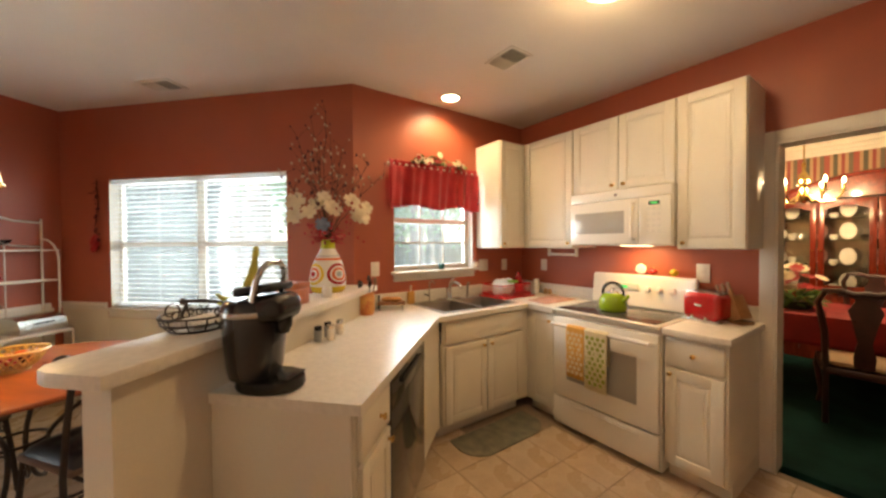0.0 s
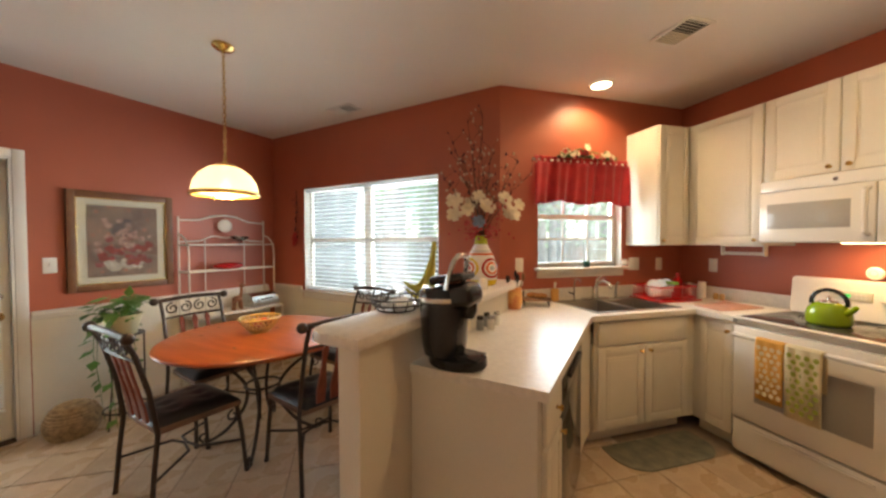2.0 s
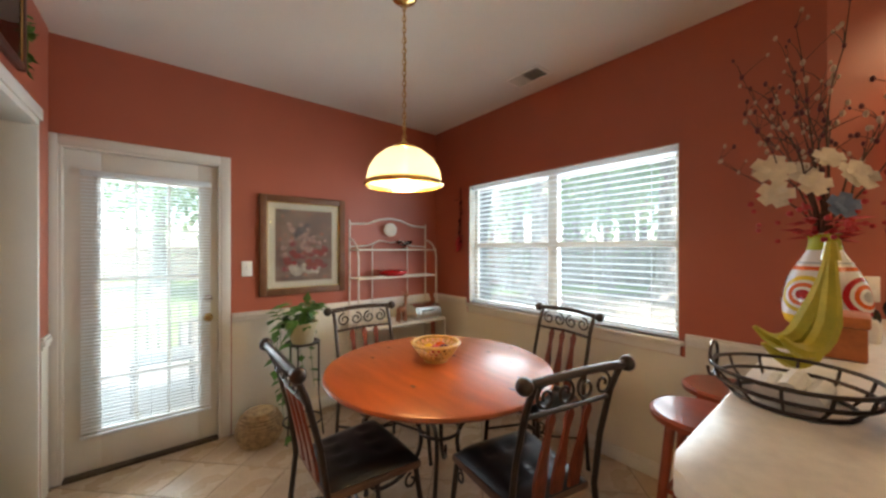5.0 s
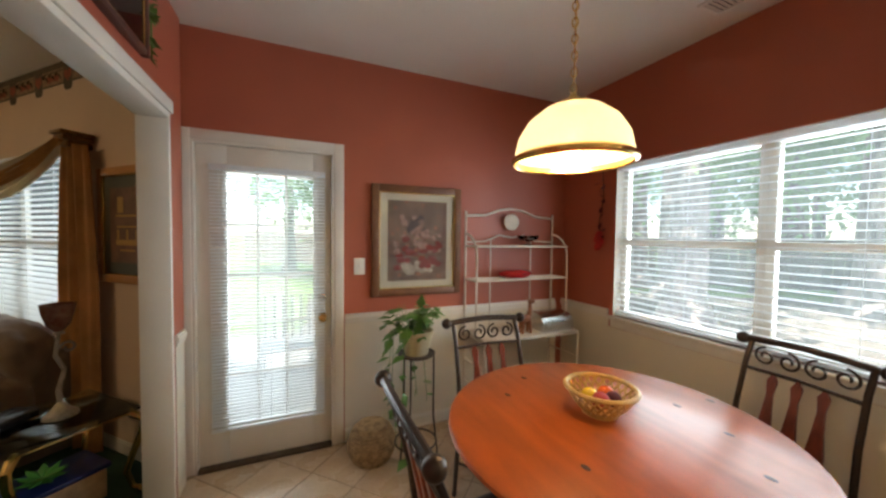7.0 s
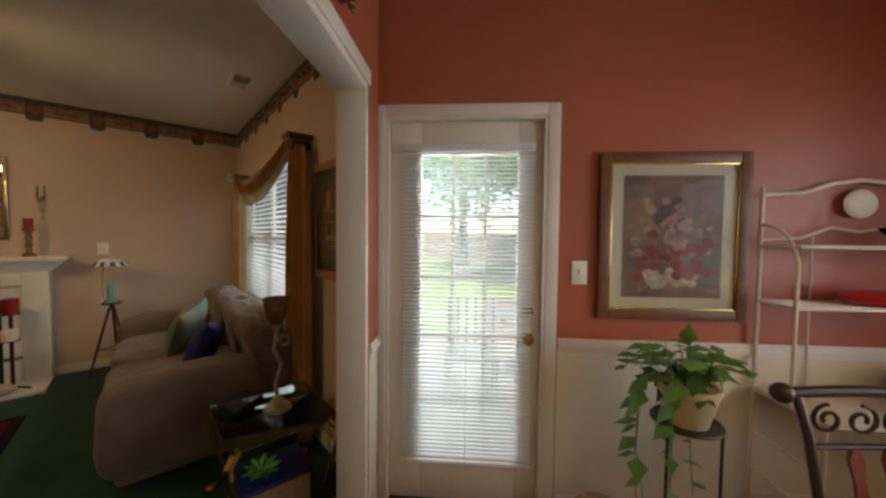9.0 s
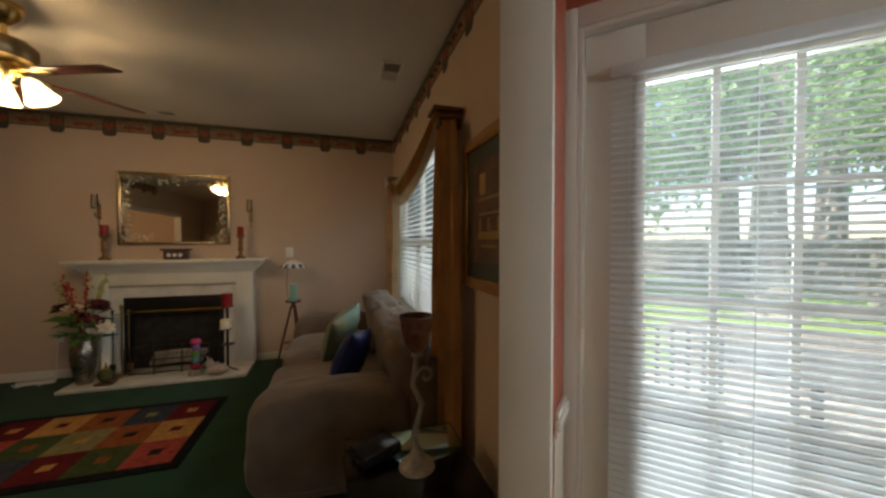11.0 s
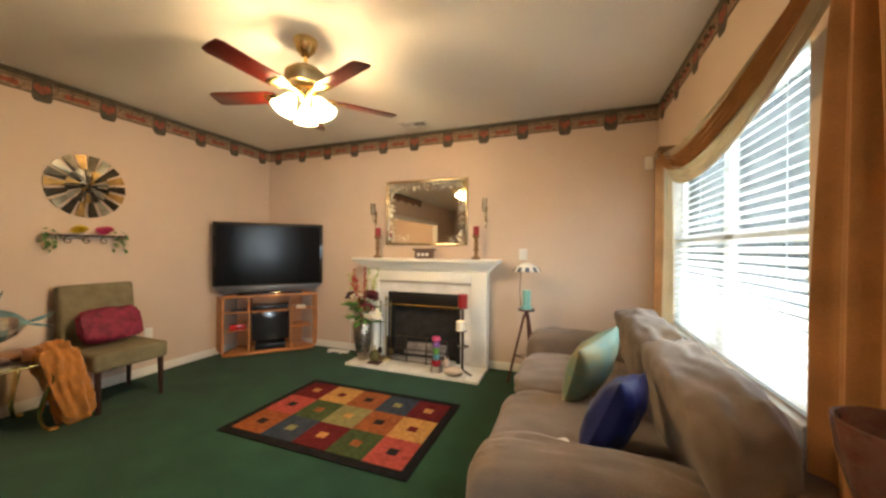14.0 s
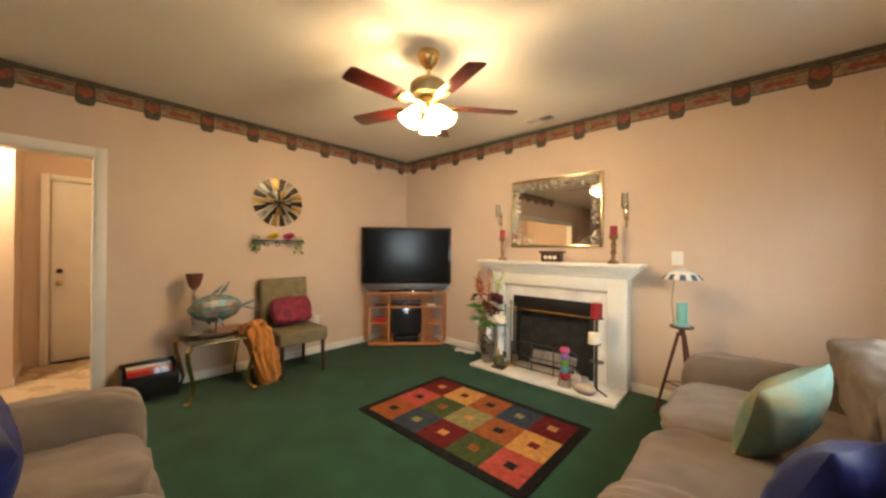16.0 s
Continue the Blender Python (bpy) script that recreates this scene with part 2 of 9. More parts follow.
def thing(name, m=None, label="", category="", group="", kind=""):
    """An Empty at a thing's base, that parents its parts."""
    ob = new(name)
    ob.empty_display_size = 0.05
    ob.matrix_world = m or Matrix()
    return tagged(ob, label, category, group, kind)

def part(name, bm, material, parent=None, label="", m=None, smooth=True):
    """Links a bmesh as one mesh object under a thing or a part."""
    me = bpy.data.meshes.new(name)
    bmesh.ops.recalc_face_normals(bm, faces=bm.faces)
    bm.to_mesh(me)
    bm.free()
    me.materials.append(material)
    if smooth:
        sharp(me)
    ob = new(name, me)
    if parent is not None:
        ob.parent = parent
    if m is not None:
        ob.matrix_basis = m
    return tagged(ob, label)

def single(name, bm, material, m=None, label="", category="", group="", kind="", smooth=True):
    return tagged(part(name, bm, material, None, label, m, smooth), label, category, group, kind)

def setting(name, bm, material, label="", m=None, category=""):
    return single(name, bm, material, m, label, category, kind="structure")

# ---- the large structure ----
H = 2.67          # ceiling
WX = -2.74        # outer wall, kitchen and living room
KY = 3.80         # stove wall
FY = -5.63        # fireplace wall
EX = 2.03         # living room's far side wall
DP = -3.493       # back door wall, p
NQ = 3.283        # nook window wall, q
VQ = 0.424        # divider between nook and living room, q, nook face
VT = 0.13         # its thickness
PQ = Matrix.Rotation(radians(45), 4, "Z")   # local x = p, local y = q

def wall(name, m, length, holes, material, label, thick=0.12, z1=H, z0=0.0, t0=0.0):
    """A wall along local x; its inner face at local y = t0, its body behind it. holes: (x0, x1, z0, z1)."""
    bm = B()
    xs = sorted({0.0, length, *[h[0] for h in holes], *[h[1] for h in holes]})
    for a, b in zip(xs, xs[1:]):
        z = z0
        for h in sorted([h for h in holes if h[0] <= a + 1e-6 and h[1] >= b - 1e-6], key=lambda h: h[2]):
            if h[2] > z + 1e-6:
                box(bm, a, t0, z, b, t0 + thick, h[2])
            z = h[3]
        if z < z1 - 1e-6:
            box(bm, a, t0, z, b, t0 + thick, z1)
    return setting(name, bm, material, label, m)

def frame_m(a, b):
    """Local x from a to b on the floor; local y to the left of that."""
    a, b = Vector((a[0], a[1], 0)), Vector((b[0], b[1], 0))
    d = (b - a).normalized()
    n = Vector((-d.y, d.x, 0))
    return Matrix(((d.x, n.x, 0, a.x), (d.y, n.y, 0, a.y), (0, 0, 1, 0), (0, 0, 0, 1))), (b - a).length

A0 = Vector((WX, WX + NQ / R2))   # convex corner beside the sink
B0 = Vector((WX, DP / R2 - WX))                                                       # corner beside the back door
N0 = pq(DP, NQ)
# sink wall, seen from inside: local x runs towards -y, body to the outside
M_SINK, _l = frame_m((WX, A0.y), (WX, KY))
M_STOVE, _l = frame_m((WX, KY), (3.3, KY))
M_NOOK, L_NOOK = frame_m(N0, A0)
M_DOOR, L_DOOR = frame_m(B0, N0)
M_LWIN, L_LWIN = frame_m((WX, FY), (WX, B0.y))
M_FIRE, _l = frame_m((EX, FY), (WX, FY))
M_EAST, _l = frame_m((EX, 2.9), (EX, FY))
SINK_WIN = (0.345, 1.20, 1.19, 2.08)
NOOK_WIN = (0.55, 2.325, 0.865, 2.02)
BACK_DOOR = (0.075, 0.885, 0.0, 2.02)
LIV_WIN = (0.50, 2.15, 0.72, 2.06)
DIN = (2.035, 3.20, 0.0, 2.02)
HALL = (2.0, 5.11, 0.0, 2.06)
wall("wall_sink", M_SINK, KY - A0.y, [SINK_WIN], RED, "terracotta painted kitchen wall behind the sink")
wall("wall_stove", M_STOVE, 6.04, [DIN], RED, "terracotta painted kitchen wall behind the stove", thick=0.06)
wall("wall_dining_side", M_STOVE, 6.04, [DIN], BEIGE, "dining room side of the kitchen wall", thick=0.06, t0=0.06)
wall("wall_nook_window", M_NOOK, L_NOOK, [NOOK_WIN], RED, "terracotta painted breakfast nook wall with window", thick=0.14)
wall("wall_back_door", M_DOOR, L_DOOR, [BACK_DOOR], RED, "terracotta painted nook wall with back door", thick=0.14)
wall("wall_living_window", M_LWIN, L_LWIN, [LIV_WIN], BEIGE, "beige painted living room wall with window")
wall("wall_fireplace", M_FIRE, EX - WX, [], BEIGE, "beige painted living room wall behind the fireplace")
wall("wall_living_side", M_EAST, 2.9 - FY, [HALL], BEIGE, "beige painted living room side wall with hall opening")
# divider with the wide cased opening
V0 = Vector((WX, WX + VQ / R2))
M_DIV, L_DIV = frame_m((3.2, 3.2 + VQ / R2), V0)
O1, O0 = L_DIV - 0.195, L_DIV - 1.44
OPEN = (O0, O1, 0.0, 2.07)
KS = O0 - 0.75     # where the terracotta paint ends; the unseen rest is beige to bounce no red
wall("wall_divider_unseen_bounce", M_DIV, KS, [], BEIGE, "unseen dividing wall, kept beige so it bounces no red light", thick=VT / 2, t0=0.0)
wall("wall_divider_nook_side", M_DIV @ Matrix.Translation((KS, 0, 0)), L_DIV - KS, [(O0 - KS, O1 - KS, 0.0, 2.07)], RED, "terracotta painted dividing wall with wide opening", thick=VT / 2, t0=0.0)
wall("wall_divider_living_side", M_DIV, L_DIV, [OPEN], BEIGE, "beige painted dividing wall beside the opening", thick=VT / 2, t0=VT / 2)

bm = B()
prism(bm, [(WX - 0.1, FY - 0.1), (3.4, FY - 0.1), (3.4, KY + 0.1), (WX - 0.1, KY + 0.1), (WX - 0.1, A0.y), (N0.x - 0.1, N0.y), (WX - 0.1, B0.y)], H, H + 0.1)
setting("ceiling", bm, CEIL, "flat white textured ceiling")
bm = B()
prism(bm, [(WX, B0.y), (WX + 0.0, V0.y), (3.2, 3.2 + VQ / R2), (3.3, KY + 0.12), (WX, KY), (WX, A0.y), (N0.x, N0.y)], -0.1, -0.004)
setting("floor_kitchen", bm, GROUT, "tan grouted kitchen and nook floor")
bm = B()
prism(bm, [(WX, FY), (EX, FY), (EX, EX + 0.597), (WX, WX + 0.597)], -0.1, 0.004)
setting("floor_living", bm, CARPET, "dark green living room carpet")
bm = B()
box(bm, -2.74, KY + 0.122, -0.1, 3.3, 8.6, 0.004)
setting("floor_dining", bm, TEAL, "dark teal dining room carpet")

# ---- trim, windows, doors ----
def casing(name, m, hole, material, label, w=0.06, d=0.018, y=0.0, reveal=0.13, sill=False):
    """Cased opening: flat boards round the hole on the room side, boards lining the hole."""
    x0, x1, z0, z1 = hole
    top = thing(name, m, label, "opening trim", kind="structure")
    part("casing_board", box(B(), x0 - w, -d, z0, x0 - 0.001, y, z1 + w, 0.004), material, top)
    part("casing_board", box(B(), x1 + 0.001, -d, z0, x1 + w, y, z1 + w, 0.004), material, top)
    part("casing_board", box(B(), x0 - 0.0005, -d, z1 + 0.001, x1 + 0.0005, y, z1 + w, 0.004), material, top)
    part("lining_board", box(B(), x0 + 0.0005, -d + 0.003, z0, x0 + 0.014, reveal, z1 - 0.0005), material, top)
    part("lining_board", box(B(), x1 - 0.014, -d + 0.003, z0, x1 - 0.0005, reveal, z1 - 0.0005), material, top)
    part("lining_board", box(B(), x0 + 0.0145, -d + 0.003, z1 - 0.014, x1 - 0.0145, reveal, z1 - 0.0005), material, top)
    return top

casing("trim_dining_opening", M_STOVE, DIN, TRIM, "cream painted casing round the dining room opening", w=0.07, reveal=0.135)
casing("trim_hall_opening", M_EAST, HALL, TRIM, "white painted casing round the hall opening", w=0.07, reveal=0.135)
# wide opening of the divider: plain white boards, no flat casing
top = thing("trim_wide_opening", M_DIV, "white painted boards lining the wide opening", "opening trim", kind="structure")
part("lining_board", box(B(), O0 - 0.012, -0.006, 0, O0 + 0.016, VT + 0.006, 2.0845, 0.003), TRIM, top)
part("lining_board", box(B(), O1 - 0.016, -0.002, 0, O1 + 0.012, VT + 0.006, 2.0845, 0.002), TRIM, top)
part("lining_board", box(B(), O0 + 0.0165, -0.0065, 2.054, O1 - 0.0165, VT + 0.0065, 2.085, 0.003), TRIM, top)
part("casing_board", box(B(), O0 - 0.036, -0.018, 0, O0 - 0.0125, -0.001, 2.15, 0.004), TRIM, top)
part("casing_board", box(B(), O0 - 0.012, -0.016, 2.0855, O1 + 0.012, -0.001, 2.15, 0.004), TRIM, top)

def window(name, m, hole, label, cols=2, frame_d=0.05, y=0.07, grid=None, sill_w=0.05, sill_d=0.06, pane=PANE):
    x0, x1, z0, z1 = hole
    top = thing(name, m, label, "window", kind="structure")
    # drywall returns
    for a in ((x0, 0.0, z0, x0 + 0.004, y, z1), (x1 - 0.004, 0.0, z0, x1, y, z1), (x0 + 0.004, 0.0, z1 - 0.004, x1 - 0.004, y, z1)):
        part("return", box(B(), *a), TRIM, top)
    w = (x1 - x0) / cols
    for c in range(cols):
        a, b = x0 + c * w, x0 + (c + 1) * w
        f = part("window_frame", B_frame(a, b, z0, z1, y, y + frame_d, 0.04), TRIM, top)
        zm = (z0 + z1) / 2 - 0.01
        part("meeting_rail", box(B(), a + 0.04, y - 0.012, zm - 0.022, b - 0.04, y + 0.03, zm + 0.022, 0.004), TRIM, f)
        g = part("pane", box(B(), a + 0.04, y + 0.022, z0 + 0.04, b - 0.04, y + 0.026, z1 - 0.04), pane, top)
        g.visible_shadow = False
        if grid:
            nx, nz = grid
            for i in range(1, nx):
                xx = a + 0.04 + (b - a - 0.08) * i / nx
                part("muntin", box(B(), xx - 0.007, y + 0.012, z0 + 0.04, xx + 0.007, y + 0.021, z1 - 0.04), TRIM, f)
            for i in range(1, nz):
                zz = z0 + 0.04 + (z1 - z0 - 0.08) * i / nz
                part("muntin", box(B(), a + 0.04, y + 0.0125, zz - 0.007, b - 0.04, y + 0.0205, zz + 0.007), TRIM, f)
    part("window_sill", box(B(), x0 - sill_w, -sill_d, z0 - 0.025, x1 + sill_w, y - 0.001, z0 + 0.0, 0.006), TRIM, top)
    part("apron", box(B(), x0 - sill_w + 0.02, -0.016, z0 - 0.085, x1 + sill_w - 0.02, -0.001, z0 - 0.0255, 0.004), TRIM, top)
    return top

def B_frame(a, b, z0, z1, y0, y1, w):
    bm = B()
    box(bm, a, y0, z0, a + w, y1, z1, 0.003)
    box(bm, b - w, y0, z0, b, y1, z1, 0.003)
    box(bm, a + w, y0, z1 - w, b - w, y1, z1, 0.003)
    box(bm, a + w, y0, z0, b - w, y1, z0 + w, 0.003)
    return bm

window("window_nook", M_NOOK, NOOK_WIN, "wide white double window of the breakfast nook", 2, y=0.075, sill_w=0.03, sill_d=0.035)
window("window_sink", M_SINK, SINK_WIN, "white sash window over the kitchen sink", 1, y=0.07, grid=(3, 4), sill_w=0.03, sill_d=0.075)
window("window_living", M_LWIN, LIV_WIN, "white double window of the living room", 2, y=0.06, sill_w=0.03, sill_d=0.03, pane=LIVING_PANE)

def blind(name, m, x0, x1, z0, z1, y, pitch, depth, tilt, label, cords=3, bottom=True):
    top = thing(name, m, label, "window blind")
    part("head_rail", box(B(), x0, y - depth * 0.6, z1 - 0.035, x1, y + depth * 0.6, z1, 0.004), BLIND, top)
    n = int((z1 - 0.05 - z0) / pitch)
    first = None
    for i in range(n):
        mm = pose(0, y, z1 - 0.05 - pitch * (i + 0.5), tilt, 0, 0)
        if first is None:
            bm = B()
            k = [bm.verts.new((xx, yy, zz)) for xx in (x0 + 0.004, x1 - 0.004) for yy, zz in ((-depth / 2, -0.002), (0, 0.002), (depth / 2, -0.002))]
            bm.faces.new((k[0], k[1], k[4], k[3]))
            bm.faces.new((k[1], k[2], k[5], k[4]))
            r = bmesh.ops.extrude_face_region(bm, geom=list(bm.faces))
            bmesh.ops.translate(bm, vec=(0, 0, 0.0016), verts=[v for v in r["geom"] if isinstance(v, bmesh.types.BMVert)])
            first = part("slat", bm, BLIND, top, m=mm)
        else:
            s = new("slat", first.data)
            s.parent, s.matrix_basis = top, mm
    if bottom:
        part("bottom_rail", box(B(), x0, y - depth * 0.45, z0 - 0.012, x1, y + depth * 0.45, z0 + 0.006, 0.003), BLIND, top)
    for c in range(cords):
        xx = x0 + (x1 - x0) * (0.08 + 0.84 * c / max(1, cords - 1))
        part("cord", tube(B(), [(xx, y - depth * 0.5, z1 - 0.03), (xx, y - depth * 0.5, z0)], 0.0012, 5), BLIND, top)
    return top

blind("window_blind", M_NOOK, NOOK_WIN[0] + 0.008, NOOK_WIN[1] - 0.008, NOOK_WIN[2] + 0.02, NOOK_WIN[3] - 0.006, 0.035, 0.043, 0.042, 1, "open white slatted blind in the nook window", 5)
blind("window_blind", M_LWIN, LIV_WIN[0] + 0.008, LIV_WIN[1] - 0.008, LIV_WIN[2] + 0.02, LIV_WIN[3] - 0.006, 0.028, 0.045, 0.048, 32, "half tilted white slatted blind in the living room window", 4)

# back door with a glazed field and a mini blind
x0, x1, _, z1 = BACK_DOOR
casing("trim_back_door", M_DOOR, BACK_DOOR, TRIM, "cream painted casing round the back door", w=0.062, reveal=0.14)
top = thing("door_back", M_DOOR, "closed white back door with fifteen glass lights", "door", kind="structure")
gx0, gx1, gz0, gz1 = x0 + 0.178, x1 - 0.134, 0.26, 1.838
a, b = x0 + 0.017, x1 - 0.017
bm = B()
for q in ((a, 0.012, gx0, z1 - 0.017, 0.0), (gx1, 0.012, b, z1 - 0.017, 0.0)):
    box(bm, q[0], 0.02, 0.02, q[2], 0.062, q[3], 0.002)
box(bm, gx0, 0.02, 0.02, gx1, 0.062, gz0, 0.002)
box(bm, gx0, 0.02, gz1, gx1, 0.062, z1 - 0.017, 0.002)
slab = part("door_slab", bm, TRIM, top)
bm = B_frame(gx0 - 0.028, gx1 + 0.028, gz0 - 0.028, gz1 + 0.028, 0.011, 0.0195, 0.03)
part("glass_moulding", bm, TRIM, top)
for i in range(1, 3):
    xx = gx0 + (gx1 - gx0) * i / 3
    part("muntin", box(B(), xx - 0.009, 0.028, gz0, xx + 0.009, 0.038, gz1, 0.002), TRIM, top)
for i in range(1, 5):
    zz = gz0 + (gz1 - gz0) * i / 5
    part("muntin", box(B(), gx0, 0.0285, zz - 0.009, gx1, 0.0375, zz + 0.009, 0.002), TRIM, top)
g = part("pane", box(B(), gx0, 0.042, gz0, gx1, 0.046, gz1), DOORPANE, top)
g.visible_shadow = False
part("threshold", box(B(), x0 + 0.016, -0.03, 0.0, x1 - 0.016, 0.1, 0.018, 0.004), mat("weathered_bronze_threshold", (0.10, 0.075, 0.055), 0.5, metal=0.5, var=0.2, scale=20), top)
for zz in (0.25, 1.05, 1.83):
    part("hinge", cyl(B(), (x0 + 0.012, 0.006, zz - 0.05), (x0 + 0.012, 0.006, zz + 0.05), 0.008, seg=10), TRIM, top, "painted hinge")
bm = lathe(B(), [(0.0, 0.062), (0.018, 0.06), (0.027, 0.05), (0.028, 0.04), (0.018, 0.028), (0.011, 0.02), (0.011, 0.008), (0.031, 0.006), (0.031, 0.0)], m=pose(b - 0.06, 0.02, 0.9, 90))
part("door_knob", bm, BRASS, top, "polished brass door knob")
bm = lathe(B(), [(0.0, 0.02), (0.024, 0.018), (0.028, 0.012), (0.029, 0.0)], m=pose(b - 0.06, 0.02, 1.04, 90))
box(bm, b - 0.085, -0.014, 1.033, b - 0.035, 0.002, 1.047, 0.004)
part("deadbolt_turn", bm, CHROME, top, "dull metal deadbolt")
blind("door_blind", M_DOOR, gx0 - 0.09, gx1 + 0.075, gz0 - 0.015, gz1 + 0.045, -0.008, 0.0215, 0.022, 20, "open white mini blind hung on the back door", 3)

# chair rail, wainscot and baseboards of the nook
def along(name, m, x0, x1, prof, material, label=""):
    """A moulding: boxes (y0, z0, z1) stacked along local x."""
    bm = B()
    for d, za, zb in prof:
        box(bm, x0, -d, za, x1, -0.0008, zb, 0.003)
    return setting(name, bm, material, label, m)

for nm, m, spans in (("nook", M_NOOK, ((0.0, 2.93),)), ("door", M_DOOR, ((0.955, 2.83),))):
    for a, b in spans:
        e = 0.0
        holes = [h for h in ((NOOK_WIN if nm == "nook" else (9, 9.1, 0, 0.1)),)]
        bm = B()
        if nm == "nook":
            box(bm, a, -0.004, 0.09, b, -0.0005, 0.775)
            box(bm, a, -0.0045, 0.0, NOOK_WIN[0] - 0.034, -0.0005, 0.86)
            box(bm, NOOK_WIN[1] + 0.034, -0.0045, 0.0, b, -0.0005, 0.86)
        else:
            box(bm, a, -0.004, 0.0, b, -0.0005, 0.86)
        setting("wainscot_" + nm, bm, CREAM, "cream painted lower wall under the chair rail", m)
        if nm == "nook":
            along("chair_rail_nook", m, 0.0, NOOK_WIN[0] - 0.036, ((0.012, 0.845, 0.865), (0.024, 0.8655, 0.895), (0.016, 0.8955, 0.912)), TRIM, "cream chair rail moulding")
            along("chair_rail_nook", m, NOOK_WIN[1] + 0.036, b, ((0.012, 0.845, 0.865), (0.024, 0.8655, 0.895), (0.016, 0.8955, 0.912)), TRIM, "cream chair rail moulding")
        else:
            along("chair_rail_door", m, a, b - 0.025, ((0.012, 0.845, 0.865), (0.024, 0.8655, 0.895), (0.016, 0.8955, 0.912)), TRIM, "cream chair rail moulding")
        along("baseboard_" + nm, m, a, b, ((0.014, 0.0, 0.08), (0.010, 0.0805, 0.095)), TRIM, "cream baseboard")
for nm, m, x0, x1 in (("sliver", M_DIV, O1 + 0.031, L_DIV - 0.02),):
    setting("wainscot_sliver", box(B(), x0, -0.004, 0, x1, -0.0005, 0.86), CREAM, "cream painted lower wall", m)
    along("chair_rail_sliver", m, x0, x1, ((0.012, 0.845, 0.865), (0.02, 0.8655, 0.895), (0.014, 0.8955, 0.912)), TRIM, "cream chair rail moulding")
for nm, m, x0, x1 in (("fireplace_wall", M_FIRE, 0.0, 1.62), ("fireplace_wall", M_FIRE, 3.18, EX - WX), ("living_side", M_EAST, 0.2, HALL[0] - 0.071), ("living_side", M_EAST, HALL[1] + 0.071, 2.9 - FY), ("living_window", M_LWIN, 0.0, L_LWIN)):
    along("baseboard_" + nm, m, x0, x1, ((0.014, 0.004, 0.075), (0.010, 0.0755, 0.09)), TRIM, "white baseboard")

# ---- kitchen ----
M_SC = Matrix(((0, -1, 0, WX), (1, 0, 0, 0), (0, 0, 1, 0), (0, 0, 0, 1)))       # local x = world y, local -y into the room
M_KC = Matrix.Translation((0, KY, 0))
M_ST = M_KC @ Matrix.Translation((0.105, 0, 0))                                    # the stove and what stands on it
M_PC = Matrix(((-R2, -R2, 0, 0), (R2, -R2, 0, 0), (0, 0, 1, 0), (0, 0, 0, 1)))  # local x = q, local -y = p

def door_panel(x0, x1, z0, z1, y):
    """A raised-panel door whose back lies at y."""
    bm = box(B(), x0, y - 0.013, z0, x1, y, z1, 0.002)
    w = min(0.058, (x1 - x0) * 0.24)
    box(bm, x0, y - 0.0195, z0, x0 + w, y - 0.0125, z1, 0.003)
    box(bm, x1 - w, y - 0.0195, z0, x1, y - 0.0125, z1, 0.003)
    box(bm, x0 + w - 0.003, y - 0.0194, z0, x1 - w + 0.003, y - 0.0125, z0 + w, 0.003)
    box(bm, x0 + w - 0.003, y - 0.0194, z1 - w, x1 - w + 0.003, y - 0.0125, z1, 0.003)
    return bm

def raised_panel(x0, x1, z0, z1, y):
    g = min(0.058, (x1 - x0) * 0.24) + 0.014
    bm = box(B(), x0 + g, y - 0.0185, z0 + g, x1 - g, y - 0.0135, z1 - g, 0.004, seg=1)
    box(bm, x0 + g + 0.02, y - 0.0205, z0 + g + 0.02, x1 - g - 0.02, y - 0.018, z1 - g - 0.02, 0.002, seg=1)
    return bm

def knob(x, y, z):
    return lathe(B(), [(0.0, 0.026), (0.009, 0.025), (0.0135, 0.02), (0.013, 0.015), (0.006, 0.010), (0.006, 0.003), (0.011, 0.0)], m=pose(x, y, z, 90), seg=14)

def cabinet(m, x0, x1, depth, z0, z1, fronts, label, toe=0.0, group="", body_top=None):
    """fronts: (x0, x1, z0, z1, knob x, knob z), the last two None for no knob."""
    top = thing("cabinet", m, label, "cabinet", group)
    bm = B()
    box(bm, x0, -depth, z0 + toe, x1, -0.002, body_top or z1, 0.002)
    if body_top:
        box(bm, x0, -depth, body_top, x1, -depth + 0.02, z1, 0.002)
    if toe:
        box(bm, x0, -depth + 0.07, z0 + 0.002, x1, -0.004, z0 + toe)
    # bead moulding, the shadow below the frieze put into its darker colour
    part("body", bm, WHITE, top)
    for a, b, c, d, kx, kz in fronts:
        dr = part("door" if d - c > 0.25 else "drawer_front", door_panel(a, b, c, d, -depth - 0.001) if d - c > 0.25 else box(B(), a, -depth - 0.02, c, b, -depth - 0.001, d, 0.005), WHITE, top)
        if d - c > 0.25 and b - a > 0.2:
            part("raised_panel", raised_panel(a, b, c, d, -depth - 0.001), WHITE, dr)
        if kx is not None:
            part("knob", knob(kx, -depth - 0.02, kz), BRASS, dr, "small brass knob")
    return top

UB, UT = 1.378, 2.36
cabinet(M_SC, 3.15, KY - 0.002, 0.325, UB, UT, [(3.155, 3.465, UB + 0.005, UT - 0.005, 3.185, UB + 0.04)], "tall white wall cabinet beside the sink window")
cabinet(M_KC, -2.41, -1.867, 0.325, UB, UT, [(-2.385, -1.872, UB + 0.005, UT - 0.005, -1.907, UB + 0.04)], "white raised-panel wall cabinet near the corner", group="wall cabinets over the counter")
